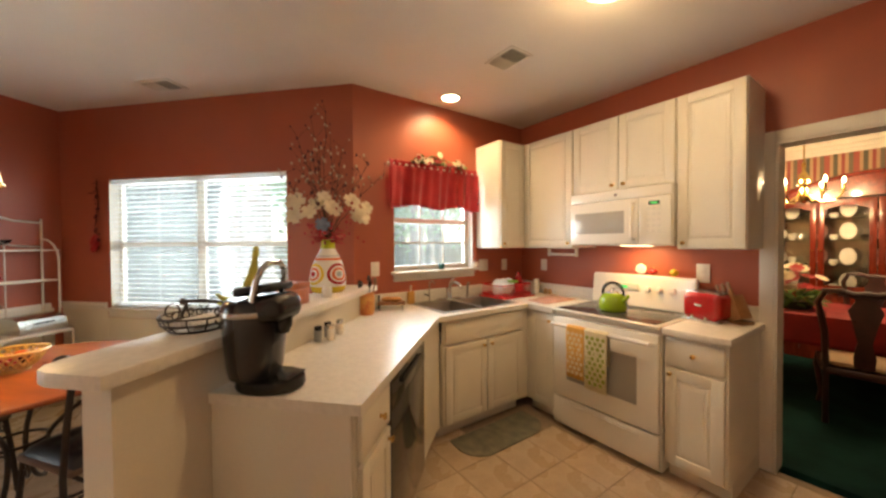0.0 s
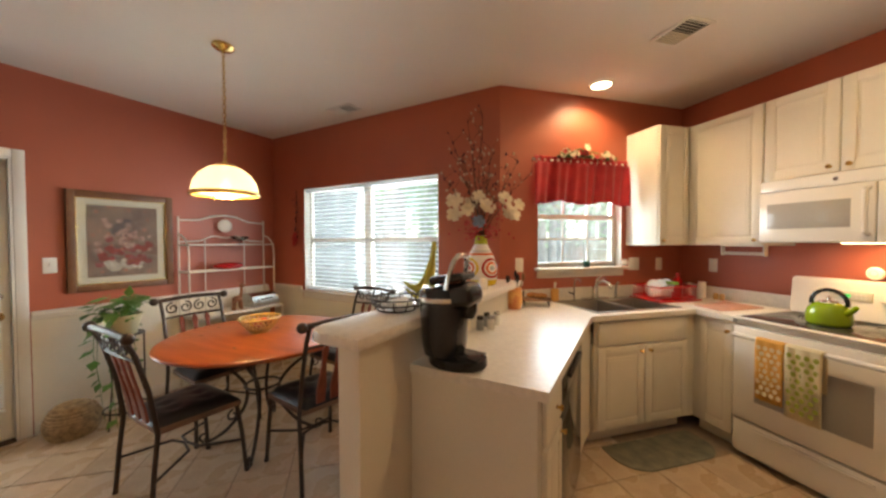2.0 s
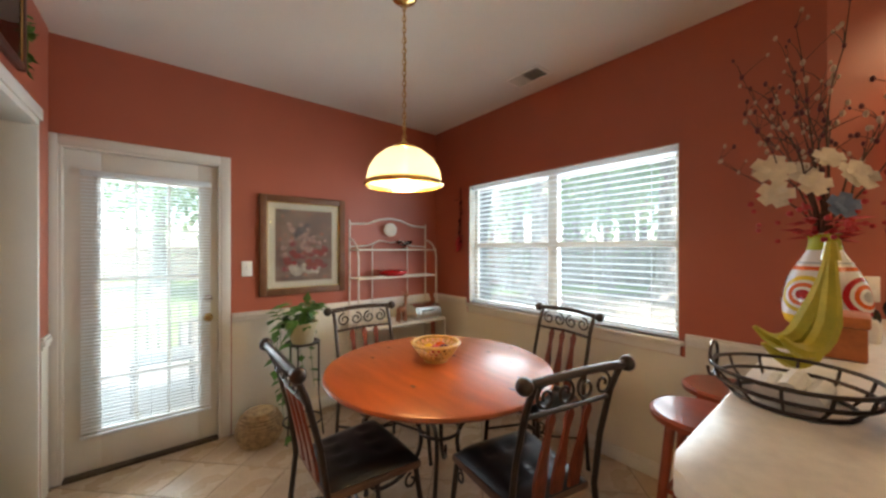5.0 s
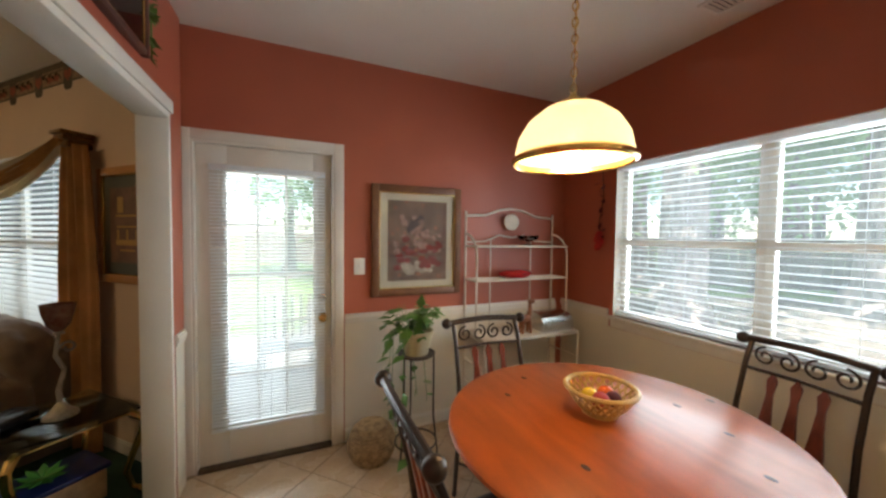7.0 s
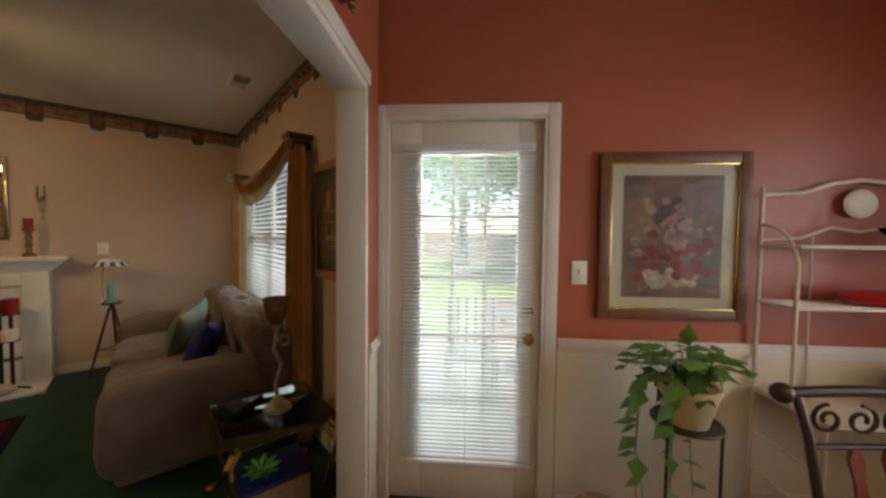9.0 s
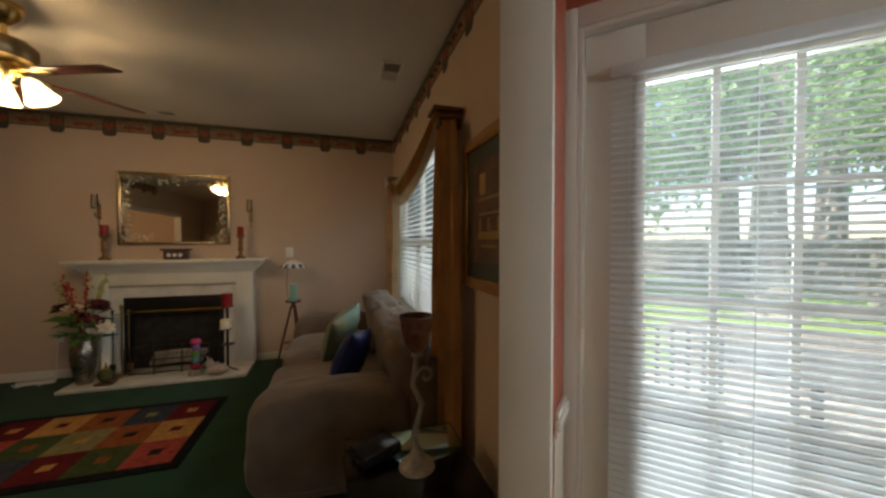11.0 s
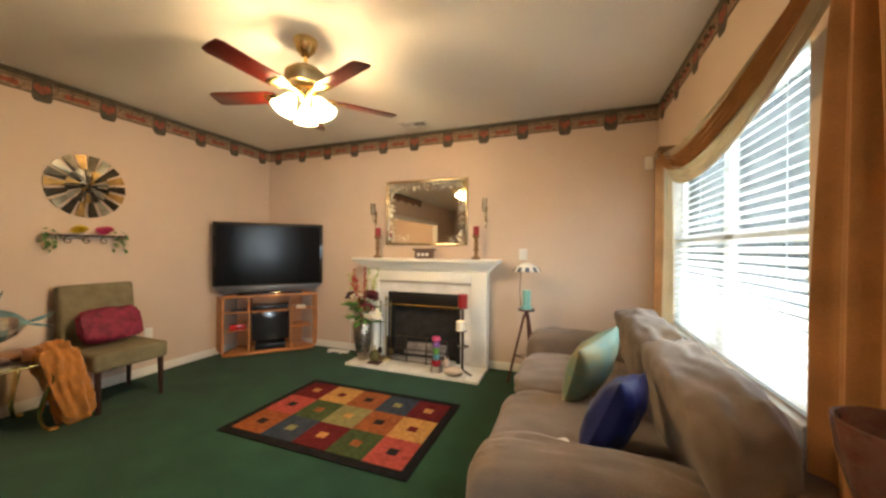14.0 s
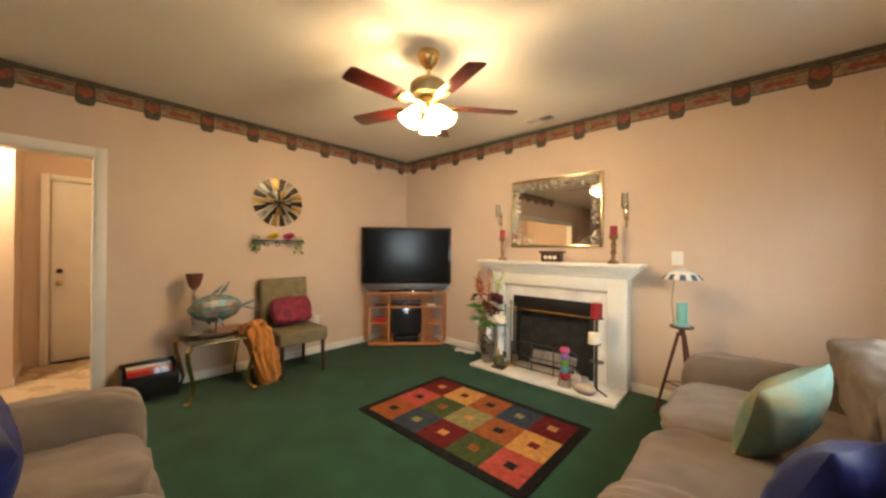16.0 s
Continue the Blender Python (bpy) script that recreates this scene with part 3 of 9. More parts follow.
cabinet(M_KC, -1.862, -1.112, 0.325, 1.81, UT, [(-1.857, -1.491, 1.815, UT - 0.005, -1.53, 1.85), (-1.483, -1.117, 1.815, UT - 0.005, -1.445, 1.85)], "white two-door wall cabinet over the microwave", group="wall cabinets over the counter")
cabinet(M_KC, -1.107, -0.755, 0.325, UB, UT, [(-1.102, -0.76, UB + 0.005, UT - 0.005, -1.067, UB + 0.04)], "white raised-panel wall cabinet beside the dining opening", group="wall cabinets over the counter")
CT = 0.915
cabinet(M_SC, 2.33, 3.15, 0.59, 0, CT - 0.039, [(2.345, 3.135, 0.70, 0.855, None, 0), (2.345, 2.735, 0.115, 0.68, 2.70, 0.64), (2.745, 3.135, 0.115, 0.68, 2.78, 0.64)], "white sink base cabinet with two doors", toe=0.1, body_top=0.69)
cabinet(M_KC, -2.145, -1.852, 0.59, 0, CT - 0.035, [(-2.09, -1.862, 0.115, 0.855, -1.89, 0.80)], "narrow white base cabinet beside the stove", toe=0.1)
cabinet(M_KC, -1.073, -0.765, 0.59, 0, CT - 0.035, [(-1.062, -0.778, 0.70, 0.855, -0.92, 0.778), (-1.062, -0.778, 0.115, 0.68, -1.035, 0.65)], "white base cabinet with drawer beside the stove", toe=0.1)
cabinet(M_PC @ Matrix.Translation((0, 0.44, 0)), 1.82, 2.12, 0.52, 0, CT - 0.035, [(1.835, 2.11, 0.70, 0.855, 2.0, 0.775), (1.835, 2.11, 0.115, 0.68, 2.085, 0.64)], "narrow white peninsula cabinet with drawer", toe=0.1)
bm = prism(B(), [tuple(pq(0.08, 2.735).xy), tuple(pq(0.08, 2.95).xy), (-2.18, 2.32), (WX + 0.01, 2.32), (WX + 0.01, A0.y + 0.02), tuple(pq(-0.43, 3.10).xy), tuple(pq(-0.43, 2.735).xy)], 0.1, CT - 0.035)
top = thing("cabinet", None, "white corner filler cabinet under the counter", "cabinet")
part("body", bm, WHITE, top)

single("cabinet", box(B(), WX + 0.003, 3.152, 0.1, -2.148, KY - 0.004, CT - 0.036), WHITE, None, "white blind corner cabinet under the counter", "cabinet")
# dishwasher
top = thing("dishwasher", M_PC, "glossy black built-in dishwasher", "dishwasher")
part("tub", box(B(), 2.13, -0.075, 0.11, 2.725, 0.43, CT - 0.04), BLACK, top)
GLOSS = mat("glossy_black_enamel", (0.015, 0.014, 0.014), 0.09, var=0.2, bump=0.0, coat=0.6)
part("door", box(B(), 2.135, -0.097, 0.11, 2.72, -0.077, 0.73, 0.005), GLOSS, top)
part("control_panel", box(B(), 2.135, -0.101, 0.735, 2.72, -0.077, CT - 0.045, 0.006), GLOSS, top)
part("kick_plate", box(B(), 2.135, -0.03, 0.005, 2.72, 0.0, 0.1), BLACK, top)
part("handle", box(B(), 2.25, -0.118, 0.80, 2.60, -0.1, 0.825, 0.006), BLACK, top)

# worktop: L run, peninsula and splash
bm = B()
SX0, SX1, SY0, SY1 = -2.60, -2.20, 2.385, 3.095     # the cut-out for the sink
prism(bm, [tuple(pq(0.115, 1.79).xy), tuple(pq(0.115, 2.99).xy), (-2.10, 2.27), (-2.10, SY0), (WX + 0.002, SY0), (WX + 0.002, A0.y + 0.01), tuple(pq(-0.444, 3.24).xy), tuple(pq(-0.444, 1.79).xy)], CT - 0.038, CT)
prism(bm, [(-2.10, SY1), (-2.10, 3.17), (-1.851, 3.17), (-1.851, KY - 0.002), (WX + 0.002, KY - 0.002), (WX + 0.002, SY1)], CT - 0.038, CT)
prism(bm, [(WX + 0.002, SY0), (SX0, SY0), (SX0, SY1), (WX + 0.002, SY1)], CT - 0.038, CT)
prism(bm, [(SX1, SY0), (-2.10, SY0), (-2.10, SY1), (SX1, SY1)], CT - 0.038, CT)
bmesh.ops.remove_doubles(bm, verts=bm.verts, dist=0.0001)
single("worktop", bm, LAMINATE, None, "white laminate worktop of sink run and peninsula", "worktop")
single("worktop", box(B(), -1.074, 3.17, CT - 0.038, -0.745, KY - 0.002, CT, 0.005), LAMINATE, None, "white laminate worktop beside the stove", "worktop")
bm = B()
box(bm, WX + 0.002, A0.y + 0.05, CT + 0.0005, WX + 0.02, KY - 0.003, CT + 0.1, 0.003)
single("backsplash", bm, LAMINATE, None, "low white laminate splash behind the sink", "backsplash")
single("backsplash", box(B(), WX + 0.021, KY - 0.02, CT + 0.0005, -1.851, KY - 0.002, CT + 0.1, 0.003), LAMINATE, None, "low white laminate splash along the stove wall", "backsplash")
single("backsplash", box(B(), -1.074, KY - 0.02, CT + 0.0005, -0.775, KY - 0.002, CT + 0.1, 0.003), LAMINATE, None, "low white laminate splash beside the dining opening", "backsplash")

# peninsula's back: end panel, knee wall and raised bar
setting("peninsula_end_panel", box(B(), 1.80, -0.075, 0, 1.818, 0.443, CT - 0.039), WHITE, "cream painted end panel of the peninsula", M_PC)
setting("knee_wall", box(B(), 1.50, 0.448, 0, 3.27, 0.545, 1.069), CREAM, "cream painted knee wall under the bar", M_PC)
bm = B()
c = [(1.44, 0.395), (3.262, 0.395), (3.262, 0.66), (1.53, 0.66)] + [(1.53 - 0.09 * math.sin(radians(a)), 0.57 + 0.09 * math.cos(radians(a))) for a in (30, 60, 90)]
prism(bm, c, 1.07, 1.11, 0.005)
single("breakfast_bar", bm, LAMINATE, M_PC, "raised white laminate breakfast bar top", "bar counter")

# stove
top = thing("stove", M_ST, "white freestanding electric stove with glass top", "stove")
sx0, sx1 = -1.95, -1.186
part("body", box(B(), sx0, -0.60, 0.02, sx1, -0.03, CT - 0.012, 0.004), ENAMEL, top)
od = part("oven_door", box(B(), sx0 + 0.006, -0.642, 0.262, sx1 - 0.006, -0.602, 0.862, 0.008), ENAMEL, top)
part("oven_window", box(B(), sx0 + 0.13, -0.644, 0.40, sx1 - 0.13, -0.6405, 0.70, 0.001), mat("grey_oven_glass", (0.36, 0.34, 0.30), 0.12, var=0.05, bump=0), od)
bm = tube(B(), [(sx0 + 0.03, -0.644, 0.805), (sx0 + 0.035, -0.69, 0.812), (sx1 - 0.035, -0.69, 0.812), (sx1 - 0.03, -0.644, 0.805)], 0.014, 10)
part("oven_handle", bm, ENAMEL, od)
dr = part("drawer", box(B(), sx0 + 0.006, -0.638, 0.045, sx1 - 0.006, -0.602, 0.25, 0.008), ENAMEL, top)
part("drawer_grip", box(B(), sx0 + 0.12, -0.648, 0.205, sx1 - 0.12, -0.6375, 0.225, 0.004), ENAMEL, dr)
part("rim", box(B(), sx0 - 0.002, -0.645, CT - 0.0115, sx1 + 0.002, -0.075, CT + 0.004, 0.006), ENAMEL, top)
ct = part("cooktop_glass", box(B(), sx0 + 0.03, -0.615, CT + 0.0045, sx1 - 0.03, -0.095, CT + 0.0085, 0.002), mat("dark_grey_ceramic_glass", (0.05, 0.048, 0.045), 0.1, var=0.15, scale=200, bump=0), top)
RING = mat("burner_print", (0.14, 0.135, 0.125), 0.15, bump=0)
for bx, by, br in ((-1.75, -0.46, 0.10), (-1.75, -0.22, 0.08), (-1.38, -0.46, 0.08), (-1.38, -0.22, 0.105)):
    part("burner_ring", lathe(B(), [(br, 0), (br, 0.0012), (br - 0.006, 0.0012), (br - 0.006, 0)], (bx, by, CT + 0.0087)), RING, ct)
bm = B()
prof = [(-0.035, CT + 0.005), (-0.10, CT + 0.005), (-0.075, CT + 0.245), (-0.035, CT + 0.255)]
f0 = [bm.verts.new((sx0, y, z)) for y, z in prof]
f1 = [bm.verts.new((sx1, y, z)) for y, z in prof]
bm.faces.new(f0), bm.faces.new(f1)
for i in range(4):
    bm.faces.new((f0[i], f0[(i + 1) % 4], f1[(i + 1) % 4], f1[i]))
bmesh.ops.recalc_face_normals(bm, faces=bm.faces)
bmesh.ops.bevel(bm, geom=list(bm.edges), offset=0.008, segments=2, affect="EDGES")
bg = part("backguard", bm, ENAMEL, top)
tl = pose(0, 0, 0, -6, 0, 0)
for kx in (-1.90, -1.85, -1.42, -1.33, -1.25):
    if kx < -1.5:
        continue
    part("dial", lathe(B(), [(0.0, 0.026), (0.018, 0.025), (0.022, 0.018), (0.024, 0.0)], m=pose(kx, -0.087, CT + 0.15, 84), seg=18), ENAMEL, bg)
part("dial", lathe(B(), [(0.0, 0.026), (0.018, 0.025), (0.022, 0.018), (0.024, 0.0)], m=pose(-1.50, -0.087, CT + 0.15, 84), seg=18), ENAMEL, bg)
part("clock_panel", box(B(), -1.75, -0.0925, CT + 0.125, -1.56, -0.08, CT + 0.185, 0.002), mat("cream_control_panel", (0.66, 0.63, 0.52), 0.3, bump=0), bg)
LED = mat("green_display", (0.05, 0.5, 0.12), 0.3, glow=0.4, bump=0)
part("display", box(B(), -1.70, -0.094, CT + 0.145, -1.65, -0.0915, CT + 0.165), LED, bg)
for i in range(6):
    part("button", box(B(), -1.63 + 0.012 * (i % 3) * 1.6, -0.094, CT + 0.14 + 0.02 * (i // 3), -1.618 + 0.012 * (i % 3) * 1.6, -0.0915, CT + 0.15 + 0.02 * (i // 3)), ENAMEL, bg)

# microwave under the cabinet
top = thing("microwave", M_KC @ Matrix.Translation((0.015, 0, -0.015)), "white over-range microwave with lit clock", "microwave")
mx0, mx1 = -1.876, -1.128
part("body", box(B(), mx0, -0.37, 1.415, mx1, -0.02, 1.823, 0.004), ENAMEL, top)
part("grille", box(B(), mx0 + 0.004, -0.385, 1.75, mx1 - 0.004, -0.366, 1.82, 0.005), ENAMEL, top)
dd = part("door", box(B(), mx0 + 0.004, -0.392, 1.42, -1.34, -0.371, 1.745, 0.008), ENAMEL, top)
part("door_window", box(B(), mx0 + 0.05, -0.3945, 1.505, -1.435, -0.391, 1.665, 0.003), mat("microwave_window", (0.42, 0.40, 0.36), 0.1, var=0.05, bump=0), dd)
bm = tube(B(), [(-1.365, -0.392, 1.46), (-1.365, -0.425, 1.475), (-1.365, -0.43, 1.58), (-1.365, -0.425, 1.70), (-1.365, -0.392, 1.715)], 0.012, 8)
part("door_handle", bm, ENAMEL, dd)
cp = part("control_panel", box(B(), -1.335, -0.392, 1.42, mx1 - 0.004, -0.371, 1.745, 0.008), ENAMEL, top)
part("display", box(B(), -1.27, -0.394, 1.69, -1.20, -0.391, 1.715), mat("dark_display", (0.02, 0.03, 0.02), 0.2, bump=0), cp)
part("clock_digits", box(B(), -1.255, -0.3952, 1.697, -1.215, -0.3938, 1.708), LED, cp)
for i in range(15):
    xx, zz = -1.285 + 0.034 * (i % 3), 1.655 - 0.038 * (i // 3)
    part("button", box(B(), xx, -0.3935, zz, xx + 0.024, -0.391, zz + 0.02, 0.001), mat("pale_button", (0.70, 0.68, 0.62), 0.4, bump=0) if i == 0 else bpy.data.materials["pale_button"], cp)
part("lamp_cover", box(B(), -1.54, -0.24, 1.4095, -1.36, -0.12, 1.4148), mat("lit_lamp_cover", (1, 0.75, 0.4), 0.4, glow=2.5, bump=0), top)
part("badge", lathe(B(), [(0.0, 0.003), (0.011, 0.002), (0.012, 0)], m=pose(-1.50, -0.385, 1.785, 90), seg=16), CHROME, top)

# sink with faucet
STEEL = mat("stainless_sink_steel", (0.34, 0.32, 0.29), 0.3, metal=1, var=0.1, scale=20, bump=0.03, bscale=240)
top = thing("kitchen_sink", Matrix.Translation((0, 0, CT)), "double-bowl stainless steel drop-in sink", "sink")
sx0, sx1, sy0, sy1 = -2.68, -2.165, 2.36, 3.12
bm = B()
ym = (sy0 + sy1) / 2
for a in ((sx0, sy0, sx0 + 0.085, sy1), (sx1 - 0.03, sy0, sx1, sy1), (sx0 + 0.085, sy0, sx1 - 0.03, sy0 + 0.03), (sx0 + 0.085, sy1 - 0.03, sx1 - 0.03, sy1), (sx0 + 0.085, ym - 0.018, sx1 - 0.03, ym + 0.018)):
    box(bm, a[0], a[1], 0.0005, a[2], a[3], 0.006, 0.002)
part("rim", bm, STEEL, top)
for a, b in ((sy0 + 0.03, ym - 0.018), (ym + 0.018, sy1 - 0.03)):
    bm = B()
    x0, x1 = sx0 + 0.085, sx1 - 0.03
    v = [bm.verts.new((x, y, z)) for z, d in ((0.004, 0), (-0.17, 0.03)) for x, y in ((x0 + d, a + d), (x1 - d, a + d), (x1 - d, b - d), (x0 + d, b - d))]
    bm.faces.new(v[4:])
    for i in range(4):
        bm.faces.new((v[i], v[(i + 1) % 4], v[4 + (i + 1) % 4], v[4 + i]))
    bw = part("bowl", bm, mat("bowl_steel", (0.34, 0.32, 0.29), 0.32, metal=1, var=0.1, bump=0.03) if "bowl_steel" not in bpy.data.materials else bpy.data.materials["bowl_steel"], top)
    part("drain", lathe(B(), [(0.0, 0.004), (0.03, 0.004), (0.042, 0.003), (0.043, 0)], ((x0 + x1) / 2, (a + b) / 2, -0.1698)), CHROME, bw)
top = thing("kitchen_faucet", Matrix.Translation((-2.64, 2.74, CT + 0.006)), "chrome kitchen faucet with lever handle", "faucet")
part("base_plate", box(B(), -0.028, -0.12, 0.0005, 0.028, 0.12, 0.014, 0.006), CHROME, top)
part("body", lathe(B(), [(0.026, 0.014), (0.026, 0.09), (0.022, 0.11), (0.0, 0.115)]), CHROME, top)
part("spout", tube(B(), [(0, 0, 0.09), (0.03, 0, 0.14), (0.09, 0, 0.165), (0.16, 0, 0.15), (0.185, 0, 0.12)], 0.012, 10), CHROME, top)
part("lever", tube(B(), [(0, 0, 0.11), (-0.005, 0.02, 0.16), (0.02, 0.05, 0.20)], 0.008, 8), CHROME, top)
part("side_spray", tube(B(), [(0, 0.21, 0), (0, 0.21, 0.07), (0.01, 0.21, 0.12), (0.03, 0.21, 0.14)], 0.011, 10), CHROME, top)
top = thing("filter_tap", Matrix.Translation((-2.64, 2.53, CT + 0.006)), "small chrome filtered-water tap", "faucet")
part("stem", tube(B(), [(0, 0, 0.0005), (0, 0, 0.12), (0.01, 0.0, 0.17), (0.05, 0, 0.185), (0.085, 0, 0.165)], 0.006, 8), CHROME, top)
part("lever", tube(B(), [(0, 0, 0.05), (0, -0.05, 0.07)], 0.006, 8), BLACK, top)

# ---- kitchen things ----
CERAMIC = mat("white_glazed_ceramic", (0.80, 0.77, 0.70), 0.15, var=0.03, bump=0.0, coat=0.3)
REDGLAZE = mat("glossy_red_enamel", (0.42, 0.012, 0.015), 0.14, var=0.1, bump=0.0, coat=0.5)
LIME = mat("lime_green_enamel", (0.26, 0.42, 0.012), 0.16, var=0.08, bump=0.0, coat=0.5)
YELLOW = mat("yellow_glaze", (0.72, 0.50, 0.04), 0.25, var=0.1, bump=0.0)
ORANGE = mat("orange_glaze", (0.68, 0.12, 0.02), 0.25, var=0.1, bump=0.0)
GREY = mat("grey_glaze", (0.35, 0.36, 0.36), 0.3, bump=0.0)
WOODMID = mat("brown_wood", (0.30, 0.15, 0.06), 0.45, var=0.2, scale=14, bump=0.08, bscale=120, tint=(0.18, 0.08, 0.03))
LEAF = mat("green_leaf", (0.05, 0.14, 0.025), 0.45, var=0.3, scale=12, bump=0.1, tint=(0.09, 0.20, 0.03), rand=0.2)
PETALW = mat("cream_petal", (0.78, 0.68, 0.52), 0.7, var=0.1, scale=20, bump=0.1)
PETALR = mat("red_petal", (0.42, 0.02, 0.025), 0.6, var=0.2, scale=20, bump=0.1)
PETALB = mat("blue_grey_petal", (0.16, 0.22, 0.34), 0.7, var=0.2, scale=20)
BURG = mat("burgundy_petal", (0.10, 0.006, 0.014), 0.6, var=0.3, scale=30, bump=0.1)
TWIG = mat("dark_twig", (0.10, 0.045, 0.03), 0.8, var=0.3, scale=30, bump=0.2)
TWINE = mat("pale_twig_bud", (0.50, 0.36, 0.26), 0.8, var=0.2, scale=30)

def petal_bloom(bm, c, r, n=6, up=(0, 0, 1), layers=2):
    """A small open flower of cupped petals."""
    q = Vector(up).to_track_quat("Z", "Y").to_matrix().to_4x4()
    for l in range(layers):
        rr, lift = r * (1 - 0.35 * l), 0.25 + 0.5 * l
        for k in range(n):
            a = 2 * math.pi * (k + 0.5 * l) / n
            w = math.pi / n * 1.15
            pts = [(0, 0, 0), (rr * 0.6 * math.cos(a - w), rr * 0.6 * math.sin(a - w), rr * 0.25 * lift), (rr * math.cos(a - w * 0.5), rr * math.sin(a - w * 0.5), rr * 0.55 * lift), (rr * math.cos(a + w * 0.5), rr * math.sin(a + w * 0.5), rr * 0.55 * lift), (rr * 0.6 * math.cos(a + w), rr * 0.6 * math.sin(a + w), rr * 0.25 * lift)]
            bm.faces.new([bm.verts.new(Vector(c) + (q @ Vector(p))) for p in pts])
    return bm

def leaf(bm, c, d, size, wide=0.5, droop=0.15):
    """A pointed leaf of four facets with a fold."""
    d = Vector(d).normalized()
    s = d.cross(Vector((0, 0, 1)))
    s = s.normalized() if s.length > 1e-3 else Vector((1, 0, 0))
    n = s.cross(d)
    c = Vector(c)
    m1, tip = c + d * size * 0.45 + n * size * 0.05, c + d * size - n * size * droop
    l, r = c + d * size * 0.38 + s * size * wide * 0.5 - n * 0.06 * size, c + d * size * 0.38 - s * size * wide * 0.5 - n * 0.06 * size
    v = [bm.verts.new(p) for p in (c, l, m1, r, tip)]
    bm.faces.new((v[0], v[1], v[2])), bm.faces.new((v[0], v[2], v[3])), bm.faces.new((v[1], v[4], v[2])), bm.faces.new((v[2], v[4], v[3]))
    return bm

def ruffle(bm, x0, x1, z0, z1, y, amp, waves, n=90, rows=10, sag=0.0, gather=None, thick=0.0):
    """A hanging cloth with soft vertical folds; local x across, y the depth."""
    g = []
    for j in range(rows + 1):
        v = j / rows
        row = []
        for i in range(n + 1):
            u = i / n
            k = amp * (0.35 + 0.65 * v if gather is None else gather(v))
            ph = 2 * math.pi * waves * u
            yy = y - k * (0.6 * math.sin(ph + 1.3 * math.sin(5 * u)) + 0.4 * math.sin(2.3 * ph + 2 * v))
            zz = z1 + (z0 - z1) * v - sag * v * math.sin(ph * 0.5 + 1) * 0.3
            row.append(bm.verts.new((x0 + (x1 - x0) * u, yy, zz)))
        g.append(row)
    for a, b in zip(g, g[1:]):
        for i in range(n):
            bm.faces.new((a[i], a[i + 1], b[i + 1], b[i]))
    return bm

def solid(ob, t):
    m = ob.modifiers.new("thickness", "SOLIDIFY")
    m.thickness, m.offset = t, 0
    return ob

# valance over the sink
REDCLOTH = mat("red_valance_cloth", (0.46, 0.014, 0.024), 0.75, var=0.15, scale=8, bump=0.25, bscale=260, sheen=0.2)
top = thing("valance", M_SC, "gathered red cloth valance over the sink window", "curtain")
part("rod", cyl(B(), (2.17, -0.05, 2.085), (3.12, -0.05, 2.085), 0.011), WHITE, top)
solid(part("cloth", ruffle(B(), 2.18, 3.115, 1.735, 2.075, -0.062, 0.034, 4.4, 160, 12, 0.05), REDCLOTH, top), 0.003)
solid(part("header_frill", ruffle(B(), 2.18, 3.115, 2.068, 2.115, -0.062, 0.016, 15, 200, 4, 0.0, gather=lambda v: 1.0), REDCLOTH, top), 0.003)
random.seed(4)
top = thing("flower_swag", M_SC @ Matrix.Translation((2.66, -0.07, 2.085)), "dried flower swag lying along the valance rod", "flower swag")
for nm, mt, cnt, r in (("cream_blooms", PETALW, 14, 0.03), ("red_blooms", PETALR, 10, 0.026)):
    bm = B()
    for i in range(cnt):
        x = random.uniform(-0.25, 0.25)
        petal_bloom(bm, (x, random.uniform(-0.045, 0.01), 0.03 + 0.085 * random.random() * (1 - (x / 0.32) ** 2)), r * random.uniform(0.8, 1.2), 6, (random.uniform(-1, 1), -1.2, random.uniform(0, 1)))
    part(nm, bm, mt, top)
bm = B()
for i in range(80):
    x = random.uniform(-0.29, 0.29)
    leaf(bm, (x, random.uniform(-0.04, 0.02), 0.012 + 0.09 * random.random() * (1 - (x / 0.32) ** 2)), (random.uniform(-1, 1), random.uniform(-0.8, 0.1), random.uniform(-0.1, 1)), random.uniform(0.03, 0.06))
part("leaves", bm, LEAF, top)
part("stem_bundle", tube(B(), [(-0.27, 0.01, 0.03), (0, 0, 0.045), (0.27, 0.01, 0.03)], 0.012, 6), TWIG, top)

# kettle
top = thing("kettle", Matrix.Translation((-1.50, 3.41, CT + 0.009)), "lime green enamel kettle with black handle", "kettle")
part("body", lathe(B(), [(0.0, 0.0005), (0.085, 0.0005), (0.095, 0.012), (0.098, 0.05), (0.09, 0.09), (0.068, 0.118), (0.045, 0.13), (0.0, 0.132)], seg=32), LIME, top)
part("lid", lathe(B(), [(0.044, 0.130), (0.04, 0.138), (0.01, 0.143), (0.008, 0.150), (0.014, 0.158), (0.0, 0.165)], seg=20), CHROME, top)
part("spout", tube(B(), [(0.07, -0.02, 0.07), (0.11, -0.03, 0.10), (0.13, -0.035, 0.125)], 0.018, 10, 0.012), LIME, top)
part("handle", tube(B(), arc((0, 0, 0.125), 0.078, -8, 188, 16, "xz"), 0.0115, 10), BLACK, top)

# things on the stove's back
def small(name, bm, m, at, label, cat):
    return single(name, bm, m, Matrix.Translation(at), label, cat)
z = CT + 0.258
top = thing("kitchen_timer", Matrix.Translation((-1.46, KY - 0.055, z)), "round white kitchen timer on the stove", "timer")
